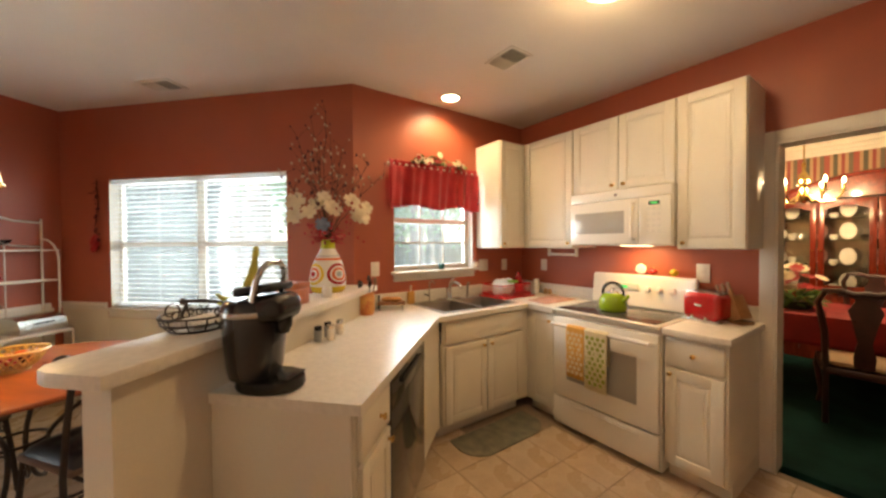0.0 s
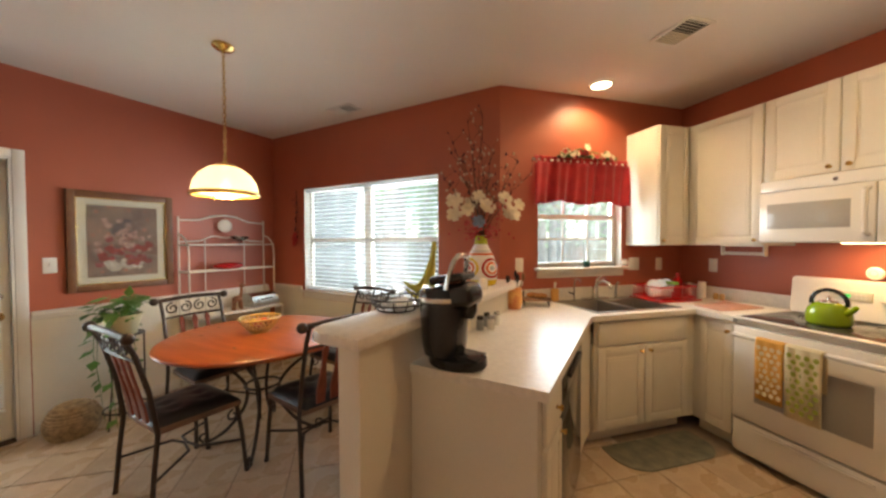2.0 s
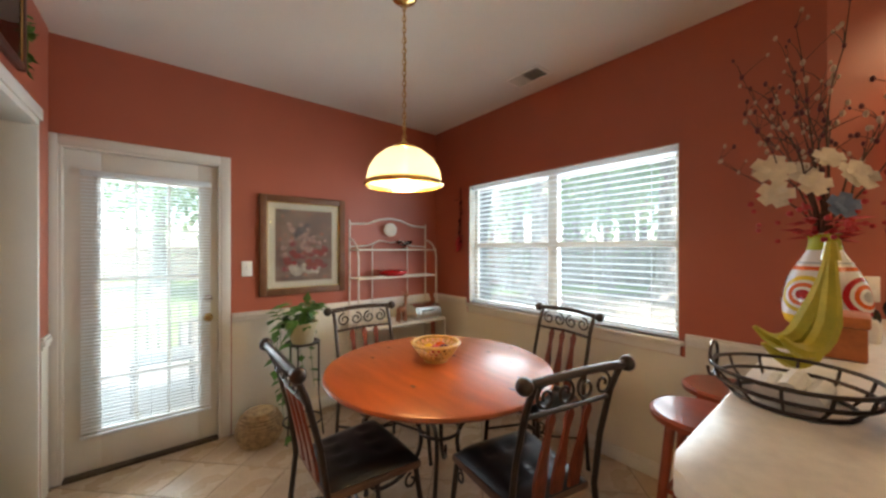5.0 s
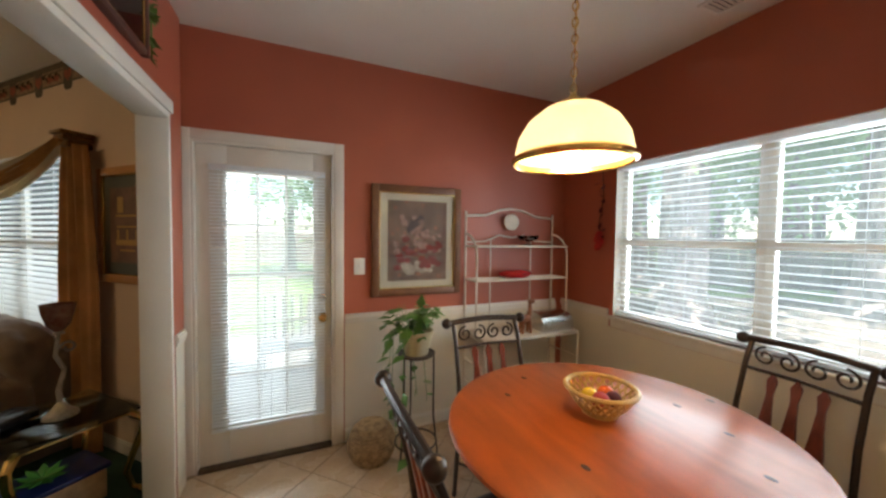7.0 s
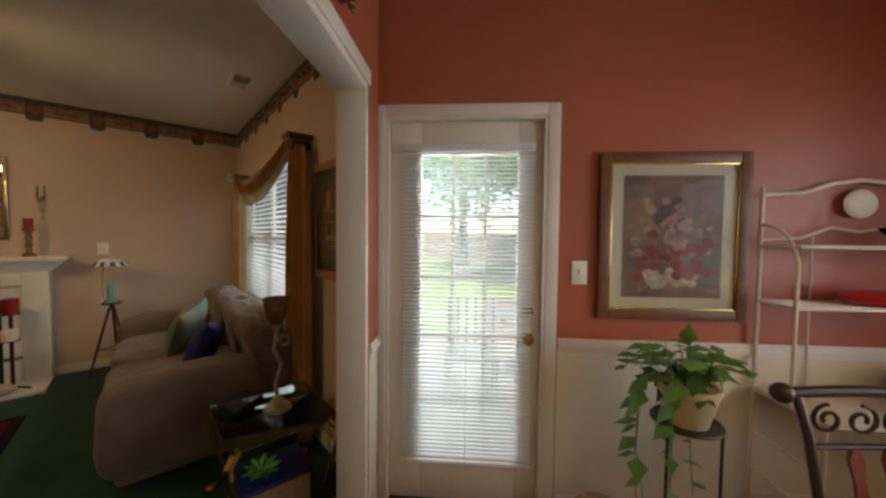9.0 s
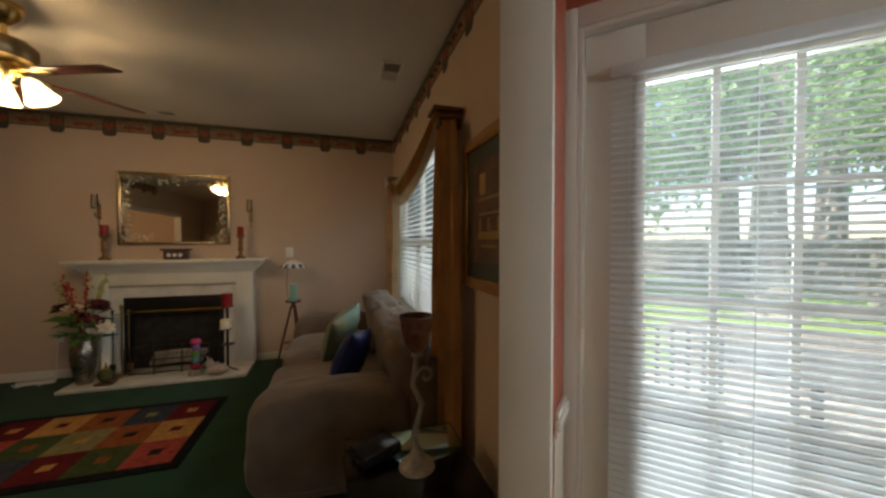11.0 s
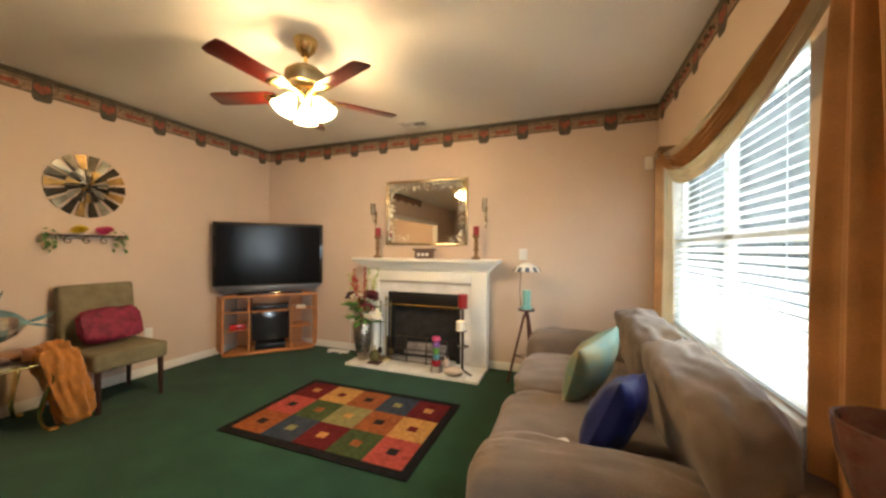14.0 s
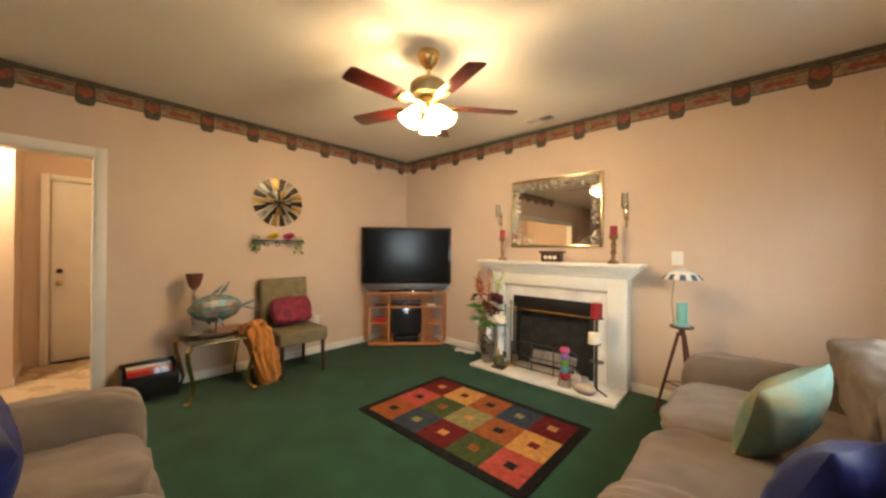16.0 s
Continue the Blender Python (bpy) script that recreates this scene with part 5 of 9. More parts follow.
top = thing("flower_arrangement", VASE @ Matrix.Translation((0, 0, 0.30)), "dried branches with cream and red silk flowers", "flowers")
tips = []
for k in range(15):
    a, l = random.uniform(0, 6.28), random.uniform(0.40, 0.84)
    sp = random.uniform(0.1, 0.42)
    pts = [Vector((0.02 * math.cos(a), 0.02 * math.sin(a), 0))]
    for i in range(1, 7):
        u = i / 6
        pts.append(Vector((sp * u ** 1.4 * math.cos(a + 0.3 * u) + random.uniform(-0.012, 0.012), sp * u ** 1.4 * math.sin(a + 0.3 * u) + random.uniform(-0.012, 0.012), l * u)))
    bm = tube(B(), pts, 0.0045, 5, 0.0015)
    for p in pts[3:]:
        for j in range(2):
            q = p + Vector((random.uniform(-0.07, 0.07), random.uniform(-0.07, 0.07), random.uniform(0.03, 0.1)))
            tube(bm, [p, (p + q) / 2 + Vector((0.005, 0, 0.004)), q], 0.002, 4, 0.001)
            tips.append(q)
    tips += pts[4:]
    part("branch", bm, TWIG, top)
bm, bm2 = B(), B()
for q in tips:
    ball(bm if random.random() < 0.55 else bm2, q, random.uniform(0.005, 0.009), 1, 1, 1.5, 6)
part("pale_buds", bm, TWINE, top)
part("dark_buds", bm2, BURG, top)
view = (pq(0.9, 1.0) - pq(-0.52, 2.76)).normalized()
side = Vector((-view.y, view.x, 0))
for k in range(13):
    c = view * random.uniform(-0.05, 0.16) + side * (random.uniform(-0.24, 0.05) if k < 8 else random.uniform(0.1, 0.24)) + Vector((0, 0, random.uniform(0.08, 0.36) if k < 8 else random.uniform(0.17, 0.30)))
    part("bloom", petal_bloom(B(), c, random.uniform(0.045, 0.065), 5, c + view * 0.5, 2), PETALW if k not in (5,) else PETALB, top)
bm = B()
for k in range(70):
    a, r, z = random.uniform(0, 6.28), random.uniform(0.03, 0.24), random.uniform(0.02, 0.30)
    ball(bm, (r * math.cos(a), r * math.sin(a), z * (0.4 + r * 2.4)), random.uniform(0.006, 0.012), seg=6)
part("red_berries", bm, PETALR, top)
bm = B()
for k in range(24):
    a = random.uniform(0, 6.28)
    leaf(bm, (0.03 * math.cos(a), 0.03 * math.sin(a), random.uniform(0.02, 0.1)), (math.cos(a), math.sin(a), random.uniform(-0.1, 0.8)), random.uniform(0.06, 0.11), 0.4)
part("red_leaves", bm, PETALR, top)

# ceiling fixtures
def vent(m, w, d, label, group="ceiling vents"):
    top = thing("ceiling_vent", m, label, "vent", group)
    bm = B()
    for a in ((-w / 2, -d / 2, w / 2, -d / 2 + 0.022), (-w / 2, d / 2 - 0.022, w / 2, d / 2), (-w / 2, -d / 2 + 0.022, -w / 2 + 0.022, d / 2 - 0.022), (w / 2 - 0.022, -d / 2 + 0.022, w / 2, d / 2 - 0.022)):
        box(bm, a[0], a[1], -0.01, a[2], a[3], -0.0005, 0.003)
    part("frame", bm, TRIM, top)
    # flat dark sheet stands for the shade inside the duct, which is not modelled
    part("backing", box(B(), -w / 2 + 0.022, -d / 2 + 0.022, -0.002, w / 2 - 0.022, d / 2 - 0.022, -0.0006), mat("duct_shade", (0.05, 0.045, 0.04), 0.8) if "duct_shade" not in bpy.data.materials else bpy.data.materials["duct_shade"], top)
    n = int((w - 0.05) / 0.02)
    for i in range(n):
        x = -w / 2 + 0.032 + i * (w - 0.064) / max(1, n - 1)
        part("slat", box(B(), -0.0012, -d / 2 + 0.022, -0.006, 0.0012, d / 2 - 0.022, 0.006, m=pose(x, 0, -0.008, 0, 38 if x < 0 else -38, 0)), TRIM, top)
    return top
vent(pose(-3.59, 0.69, H, 0, 0, 45), 0.30, 0.18, "white ceiling vent near the nook window")
vent(pose(-1.81, 2.65, H, 0, 0, 0), 0.26, 0.20, "white ceiling vent over the kitchen floor")
vent(pose(-0.36, -5.36, H, 0, 0, 0), 0.32, 0.16, "white ceiling vent before the fireplace")
vent(pose(-2.46, -3.87, H, 0, 0, 90), 0.30, 0.16, "white ceiling vent beside the living room window")
top = thing("recessed_light", Matrix.Translation((-2.52, 2.685, H)), "lit recessed ceiling light over the sink", "ceiling light")
part("trim_ring", lathe(B(), [(0.095, -0.0005), (0.098, -0.008), (0.08, -0.012), (0.072, -0.004)]), CERAMIC, top)
part("lens", lathe(B(), [(0.0, -0.0035), (0.073, -0.0035)]), mat("lit_recessed_lens", (1, 0.86, 0.6), 0.5, glow=4, bump=0), top)
top = thing("ceiling_light", Matrix.Translation((-1.0, 2.5, H)), "lit round flush ceiling light with brass rim", "ceiling light")
part("rim", lathe(B(), [(0.0, -0.0005), (0.165, -0.0005), (0.17, -0.03), (0.155, -0.035), (0.15, -0.02), (0, -0.02)]), BRASS, top)
g = part("glass_bowl", lathe(B(), [(0.15, -0.03), (0.14, -0.055), (0.10, -0.08), (0.04, -0.093), (0, -0.095)]), mat("lit_glass_bowl", (1, 0.88, 0.6), 0.4, glow=1.6, bump=0, clear=0.5), top)

# ---- breakfast nook ----
PINE = mat("orange_stained_pine", (0.41, 0.088, 0.014), 0.36, var=0.18, scale=2.2, bump=0.02, bscale=40, coat=0.14, tint=(0.30, 0.07, 0.014))
def grain(m, stretch):
    """Draws the noise out along one axis, as wood grain runs."""
    n, l = m.node_tree.nodes, m.node_tree.links
    co = next(x for x in n if x.type == "TEX_COORD")
    mp = n.new("ShaderNodeMapping")
    mp.inputs["Scale"].default_value = stretch
    l.new(co.outputs["Object"], mp.inputs["Vector"])
    for t in n:
        if t.type == "TEX_NOISE":
            l.new(mp.outputs[0], t.inputs["Vector"])
    return m
grain(PINE, (1, 7, 1))
SPLAT = grain(mat("red_brown_stained_wood", (0.20, 0.035, 0.012), 0.35, var=0.2, scale=10, bump=0.05), (6, 6, 1))
CUSHION = mat("black_vinyl_cushion", (0.012, 0.011, 0.012), 0.34, var=0.3, scale=10, bump=0.12, bscale=140)
SEATW = mat("tan_seat_edge", (0.16, 0.085, 0.05), 0.6, var=0.2, bump=0.1)
TC = Vector((-2.93, 0.11))
TZ = 0.755
top = thing("dining_table", pose(TC.x, TC.y, 0, 0, 0, 45), "round orange pine table on scrolled iron base", "table")
part("tabletop", lathe(B(), [(0, TZ - 0.034), (0.585, TZ - 0.034), (0.61, TZ - 0.03), (0.622, TZ - 0.018), (0.618, TZ - 0.007), (0.605, TZ), (0, TZ)], seg=72), PINE, top)
KNOT = mat("dark_pine_knot", (0.07, 0.02, 0.008), 0.4, var=0.2)
random.seed(3)
for k in range(9):
    a, r = random.uniform(0, 6.28), random.uniform(0.15, 0.56)
    part("knot", lathe(B(), [(0, 0.0007), (random.uniform(0.006, 0.013), 0.0005), (0.014, 0.0001)], (r * math.cos(a), r * math.sin(a), TZ), m=Matrix.Diagonal((1.3, 0.8, 1, 1)), seg=12), KNOT, top)
bm = tube(B(), arc((0, 0, TZ - 0.05), 0.42, 0, 360, 40, "xy"), 0.012, 8, caps=False)
part("apron_ring", bm, IRON, top)
for k in range(4):
    a = radians(45 + 90 * k)
    R = Matrix.Rotation(a, 4, "Z")
    leg = [(0.42, 0, TZ - 0.045), (0.36, 0, 0.62), (0.20, 0, 0.50), (0.11, 0, 0.38), (0.12, 0, 0.24), (0.22, 0, 0.10), (0.32, 0, 0.03), (0.37, 0, 0.02)]
    sm = []
    for i in range(len(leg) - 1):
        for j in range(4):
            u = j / 4
            p0, p1, p2, p3 = (Vector(leg[max(0, min(len(leg) - 1, i + d))]) for d in (-1, 0, 1, 2))
            sm.append(0.5 * ((2 * p1) + (p2 - p0) * u + (2 * p0 - 5 * p1 + 4 * p2 - p3) * u * u + (3 * p1 - p0 - 3 * p2 + p3) * u ** 3))
    sm.append(Vector(leg[-1]))
    bm = tube(B(), [R @ p for p in sm], 0.0115, 8)
    tube(bm, [R @ p for p in spiral((0.375, 0, 0.05), 0.035, 0.01, -90, 300, 18)], 0.008, 6)
    ball(bm, R @ Vector((0.36, 0, 0.014)), 0.013)
    part("leg", bm, IRON, top)
    bm = tube(B(), [R @ p for p in spiral((0.27, 0, 0.62), 0.075, 0.02, 100, 460, 22)], 0.007, 6)
    part("scroll", bm, IRON, top)
bm = tube(B(), arc((0, 0, 0.39), 0.115, 0, 360, 28, "xy"), 0.009, 6, caps=False)
part("waist_ring", bm, IRON, top)

def iron_chair():
    """Seat faces local +y; origin on the floor under the seat's middle."""
    top = thing("dining_chair", None, "iron chair with wood splats and black tufted cushion", "chair", "chairs round the table")
    w, s = 0.215, 0.45
    for x in (-w, w):
        bm = tube(B(), [(x * 1.04, -0.245, 0.0), (x * 1.02, -0.225, 0.25), (x, -0.205, 0.44), (x * 0.98, -0.235, 0.66), (x * 0.97, -0.285, 0.86), (x * 0.97, -0.325, 0.955)], 0.0125, 8)
        ball(bm, (x * 1.04, -0.245, 0.008), 0.015)
        part("back_post", bm, IRON, top)
        part("finial", ball(B(), (x * 1.16, -0.325, 0.962), 0.03, seg=14), IRON, top)
        bm = tube(B(), [(x * 0.95, 0.19, 0.44), (x * 1.0, 0.215, 0.25), (x * 1.05, 0.235, 0.0)], 0.0125, 8)
        ball(bm, (x * 1.05, 0.235, 0.008), 0.015)
        tube(bm, spiral((x * 0.95, 0.17, 0.37), 0.035, 0.01, 90, 450, 16, "yz"), 0.006, 5)
        part("front_leg", bm, IRON, top)
    part("top_rail", tube(B(), [(-w * 1.16, -0.325, 0.962), (-0.1, -0.333, 0.972), (0, -0.335, 0.975), (0.1, -0.333, 0.972), (w * 1.16, -0.325, 0.962)], 0.016, 10), IRON, top)
    part("mid_rail", tube(B(), [(-w * 0.97, -0.277, 0.83), (0, -0.29, 0.835), (w * 0.97, -0.277, 0.83)], 0.009, 8), IRON, top)
    for x, d in ((-0.14, 1), (-0.05, -1), (0.05, 1), (0.14, -1)):
        part("scroll", tube(B(), [(p.x, -0.305, p.z) for p in spiral((x, 0, 0.898), 0.045, 0.012, 90, 90 + d * 480, 24)], 0.006, 6), IRON, top)
    for x in (-0.09, 0.0, 0.09):
        bm = B()
        pts = [(0.026, 0.475), (0.03, 0.56), (0.018, 0.66), (0.012, 0.74), (0.020, 0.80), (0.004, 0.832)]
        g = []
        for hw, z in pts:
            y = -0.21 - 0.075 * max(0, (z - 0.475) / 0.36) ** 1.2
            g.append([bm.verts.new((x + sx * hw, y + sy, z)) for sx, sy in ((-1, -0.006), (1, -0.006), (1, 0.006), (-1, 0.006))])
        for a, b in zip(g, g[1:]):
            for i in range(4):
                bm.faces.new((a[i], a[(i + 1) % 4], b[(i + 1) % 4], b[i]))
        bm.faces.new(g[0]), bm.faces.new(g[-1])
        part("splat", bm, SPLAT, top, "red-brown wooden splat")
    part("seat_frame", prism(B(), [(-0.195, -0.20), (0.195, -0.20), (0.225, 0.215), (-0.225, 0.215)], 0.42, 0.452, 0.012), SEATW, top)
    bm = B()
    n = 16
    g = []
    for j in range(n + 1):
        row = []
        for i in range(n + 1):
            u, v = 2 * i / n - 1, 2 * j / n - 1
            hw = 0.198 + 0.02 * v
            e = (1 - abs(u) ** 6) * (1 - abs(v) ** 6)
            tuft = sum(math.exp(-((u - a) ** 2 + (v - b) ** 2) / 0.018) for a in (-0.5, 0, 0.5) for b in (-0.45, 0.35))
            row.append(bm.verts.new((u * hw, v * 0.205 + 0.005, 0.4535 + 0.05 * e ** 0.6 - 0.017 * tuft * e)))
        g.append(row)
    for j in range(n):
        for i in range(n):
            bm.faces.new((g[j][i], g[j][i + 1], g[j + 1][i + 1], g[j + 1][i]))
    part("cushion", bm, CUSHION, top, "black tufted cushion")
    part("stretcher", tube(B(), [(-w, -0.225, 0.20), (-0.1, -0.02, 0.225), (0, 0.0, 0.23), (0.1, -0.02, 0.225), (w, -0.225, 0.20)], 0.008, 6), IRON, top)
    part("stretcher", tube(B(), [(-w, 0.22, 0.20), (-0.1, 0.03, 0.225), (0, 0.012, 0.228), (0.1, 0.03, 0.225), (w, 0.22, 0.20)], 0.008, 6), IRON, top)
    return top

def chair_pose(bx, by, fx, fy):
    """From the middle of the back's top rail and the way the chair faces."""
    f = Vector((fx, fy)).normalized()
    return pose(bx + f.x * 0.33, by + f.y * 0.33, 0, 0, 0, math.degrees(math.atan2(f.y, f.x)) - 90)
first = iron_chair()
spots = ((-2.31, -0.465, -0.70, 0.71), (-2.255, 0.69, -0.84, -0.54), (-3.46, -0.53, 0.72, 0.69), (-3.49, 0.95, 0.62, -0.78))
first.matrix_world = chair_pose(*spots[0])
for s in spots[1:]:
    copy_thing(first, chair_pose(*s))

# fruit bowl of crossed cane
CANE = mat("honey_cane", (0.62, 0.40, 0.13), 0.4, var=0.15, scale=20, bump=0.05)
top = thing("fruit_bowl", Matrix.Translation((-2.98, 0.085, TZ)) @ Matrix.Diagonal((1.14, 1.14, 1.1, 1)), "open-weave honey ceramic bowl of fruit", "bowl")
part("rim", tube(B(), arc((0, 0, 0.095), 0.118, 0, 360, 36, "xy"), 0.009, 8, caps=False), CANE, top)
part("foot", lathe(B(), [(0, 0.0005), (0.06, 0.0005), (0.062, 0.018), (0.05, 0.022), (0, 0.022)]), CANE, top)
for k in range(24):
    for s in (1, -1):
        pts = []
        for i in range(7):
            u = i / 6
            a = 2 * math.pi * k / 24 + s * 0.5 * u
            r = 0.06 + 0.058 * u ** 0.7
            pts.append((r * math.cos(a), r * math.sin(a), 0.016 + 0.079 * u))
        part("strand", tube(B(), pts, 0.0045, 5), CANE, top)
for i, (x, y, z, r, mt, lb) in enumerate(((-0.045, 0.03, 0.065, 0.036, ORANGE, "orange"), (0.05, 0.0, 0.066, 0.036, PETALR, "red apple"), (0.0, -0.05, 0.064, 0.034, YELLOW, "yellow lemon"), (0.0, 0.06, 0.064, 0.033, BURG, "dark plum"))):
    single("fruit", ball(B(), (0, 0, 0), r, 1, 1, 0.93, 14), mt, Matrix.Translation((-2.98 + x * 0.8, 0.085 + y * 0.8, TZ + z)), lb + " lying in the open-weave bowl", "fruit", "fruit in the bowl")

# pendant lamp
top = thing("pendant_lamp", Matrix.Translation((-2.705, -0.04, 0)), "lit glass dome pendant lamp with brass rim on chain", "pendant lamp")
part("canopy", lathe(B(), [(0.0, H - 0.0005), (0.062, H - 0.0005), (0.064, H - 0.012), (0.045, H - 0.028), (0.02, H - 0.034), (0, H - 0.05)]), BRASS, top)
bm = B()
z, k = H - 0.045, 0
while z > 1.935:
    ax = "xz" if k % 2 else "yz"
    pts = [Vector((0.0095 * math.cos(a) if k % 2 else 0, 0 if k % 2 else 0.0095 * math.cos(a), z - 0.016 + 0.017 * math.sin(a))) for a in [2 * math.pi * i / 10 for i in range(11)]]
    tube(bm, pts, 0.0028, 5, caps=False)
    z -= 0.027
    k += 1
part("chain", bm, BRASS, top)
part("cord", tube(B(), [(0.004, 0, H - 0.03), (-0.006, 0.004, 2.3), (0.003, 0, 1.93)], 0.0025, 5), CANE, top)
part("cap", lathe(B(), [(0.0, 1.945), (0.014, 1.94), (0.02, 1.92), (0.06, 1.912), (0.07, 1.90), (0.05, 1.89)]), BRASS, top)
SHADE = mat("lit_ribbed_glass", (1.0, 0.84, 0.50), 0.35, glow=0.28, bump=0.0, clear=0.25)
sh = part("shade", lathe(B(), [(0.045, 1.906), (0.095, 1.89), (0.145, 1.85), (0.176, 1.80), (0.19, 1.735), (0.187, 1.735), (0.172, 1.80), (0.142, 1.846), (0.093, 1.884), (0.045, 1.90)], seg=48), SHADE, top)
part("rim", lathe(B(), [(0.189, 1.737), (0.199, 1.728), (0.20, 1.717), (0.19, 1.710), (0.185, 1.717), (0.186, 1.735)], seg=48), BRASS, top)
part("bulb", lathe(B(), [(0.0, 1.72), (0.022, 1.728), (0.03, 1.75), (0.024, 1.78), (0.013, 1.80), (0.013, 1.83)], seg=14), mat("lit_bulb", (1, 0.85, 0.55), 0.4, glow=3, bump=0, clear=0.5), top)

# framed still life
def framed(m, w, h, fw, frame_m_, mat_m, label, art, art_label, double=None, glaze=True):
    """A picture on a wall: local x across, local -y out of the wall; origin at its middle."""
    top = thing("framed_picture", m, label, "picture")
    bm = B()
    for a in ((-w / 2, -h / 2, -w / 2 + fw, h / 2), (w / 2 - fw, -h / 2, w / 2, h / 2), (-w / 2 + fw, -h / 2, w / 2 - fw, -h / 2 + fw), (-w / 2 + fw, h / 2 - fw, w / 2 - fw, h / 2)):
        box(bm, a[0], -0.032, a[1], a[2], -0.001, a[3], 0.006)
    part("frame", bm, frame_m_, top)
    b = fw - 0.012
    bm = B()
    for a in ((-w / 2 + fw, -h / 2 + fw, -w / 2 + fw + 0.008, h / 2 - fw), (w / 2 - fw - 0.008, -h / 2 + fw, w / 2 - fw, h / 2 - fw), (-w / 2 + fw + 0.008, -h / 2 + fw, w / 2 - fw - 0.008, -h / 2 + fw + 0.008), (-w / 2 + fw + 0.008, h / 2 - fw - 0.008, w / 2 - fw - 0.008, h / 2 - fw)):
        box(bm, a[0], -0.026, a[1], a[2], -0.006, a[3], 0.002)
    part("inner_lip", bm, BRASS, top)
    part("mount", box(B(), -w / 2 + fw, -0.012, -h / 2 + fw, w / 2 - fw, -0.004, h / 2 - fw), mat_m, top)
    art(top)
    if not glaze:
        return top
    g = part("glazing", box(B(), -w / 2 + fw, -0.022, -h / 2 + fw, w / 2 - fw, -0.0205, h / 2 - fw), GLASS, top)
    g.visible_shadow = False
    return top

def print_mat(name, a, b, c, scale):
    m = mat(name, a, 0.6, var=0.2, scale=scale, bump=0, tint=b)
    n, l = m.node_tree.nodes, m.node_tree.links
    v = n.new("ShaderNodeTexVoronoi")
    v.inputs["Scale"].default_value = scale * 3
    l.new(next(x for x in n if x.type == "TEX_COORD").outputs["Object"], v.inputs["Vector"])
    r = n.new("ShaderNodeMapRange")
    r.inputs["From Min"].default_value, r.inputs["From Max"].default_value = 0.28, 0.15
    l.new(v.outputs["Distance"], r.inputs["Value"])
    mx = n.new("ShaderNodeMix")
    mx.data_type = "RGBA"
    mx.inputs["B"].default_value = (*c, 1)
    p = n["Principled BSDF"]
    l.new(p.inputs["Base Color"].links[0].from_socket, mx.inputs["A"])
    l.new(r.outputs[0], mx.inputs["Factor"])
    l.new(mx.outputs["Result"], p.inputs["Base Color"])
    return m

def still_life(top):
    part("print", box(B(), -0.232, -0.014, -0.297, 0.232, -0.0122, 0.297), print_mat("still_life_print", (0.27, 0.15, 0.10), (0.10, 0.07, 0.06), (0.40, 0.15, 0.09), 5), top)
    random.seed(8)
    for nm, mt, n, r0, r1, cx, cz, sx, sz in (("painted_fruit", mat("print_red", (0.30, 0.05, 0.04), 0.6, var=0.3, scale=30), 34, 0.016, 0.034, 0.0, -0.11, 0.15, 0.07), ("painted_flowers", mat("print_rose", (0.42, 0.24, 0.19), 0.6, var=0.3, scale=30), 30, 0.014, 0.034, 0.0, 0.04, 0.14, 0.09), ("painted_cloth", mat("print_cream", (0.52, 0.42, 0.32), 0.6, var=0.3, scale=30), 14, 0.02, 0.045, 0.03, -0.20, 0.11, 0.035), ("painted_urn", mat("print_umber", (0.15, 0.10, 0.09), 0.6, var=0.3, scale=30), 12, 0.02, 0.045, -0.02, 0.10, 0.06, 0.07)):
        bm = B()
        for i in range(n):
            x, zz = max(-0.17, min(0.17, random.gauss(cx, sx * 0.6))), max(-0.225, min(0.225, random.gauss(cz, sz * 0.7)))
            r, y = random.uniform(r0, r1), -0.0145 - 0.00006 * i - 0.0004 * (nm[8] > "d")
            bm.faces.new([bm.verts.new((x + r * math.cos(2 * math.pi * k / 9), y, zz + r * random.uniform(0.6, 1) * math.sin(2 * math.pi * k / 9))) for k in range(9)])
        part(nm, bm, mt, top)
FRAMEW = mat("brown_gilt_frame", (0.11, 0.038, 0.017), 0.45, var=0.2, scale=20, bump=0.1, tint=(0.19, 0.085, 0.032))
framed(M_DOOR @ Matrix.Translation((1.487, 0, 1.428)), 0.70, 0.815, 0.052, FRAMEW, mat("cream_mount_board", (0.66, 0.58, 0.44), 0.8, var=0.04), "framed fruit and flower still life print", still_life, "")

# baker's rack
RACKM = mat("cream_metal_rack", (0.66, 0.58, 0.47), 0.4, var=0.08, scale=12, bump=0.05)
MR = M_DOOR @ Matrix.Translation((2.31, 0, 0))
top = thing("bakers_rack", MR, "cream metal baker's rack with arched top", "shelf rack")
rw = 0.43
for x in (-rw, rw):
    part("rear_post", tube(B(), [(x, -0.03, 0), (x, -0.03, 1.665)], 0.009, 8), RACKM, top)
    part("front_post", tube(B(), [(x, -0.36, 0), (x, -0.36, 0.70)], 0.009, 8), RACKM, top)
    part("curved_upright", tube(B(), [(x, -0.22, 0.70), (x, -0.22, 1.30)] + [(x, -0.22 + 0.19 * (1 - math.cos(radians(a))), 1.30 + 0.19 * math.sin(radians(a))) for a in range(15, 91, 15)], 0.008, 8), RACKM, top)
    for zz in (0.15, 0.32, 0.50):
        part("side_bar", tube(B(), [(x, -0.03, zz), (x, -0.36, zz)], 0.006, 6), RACKM, top)
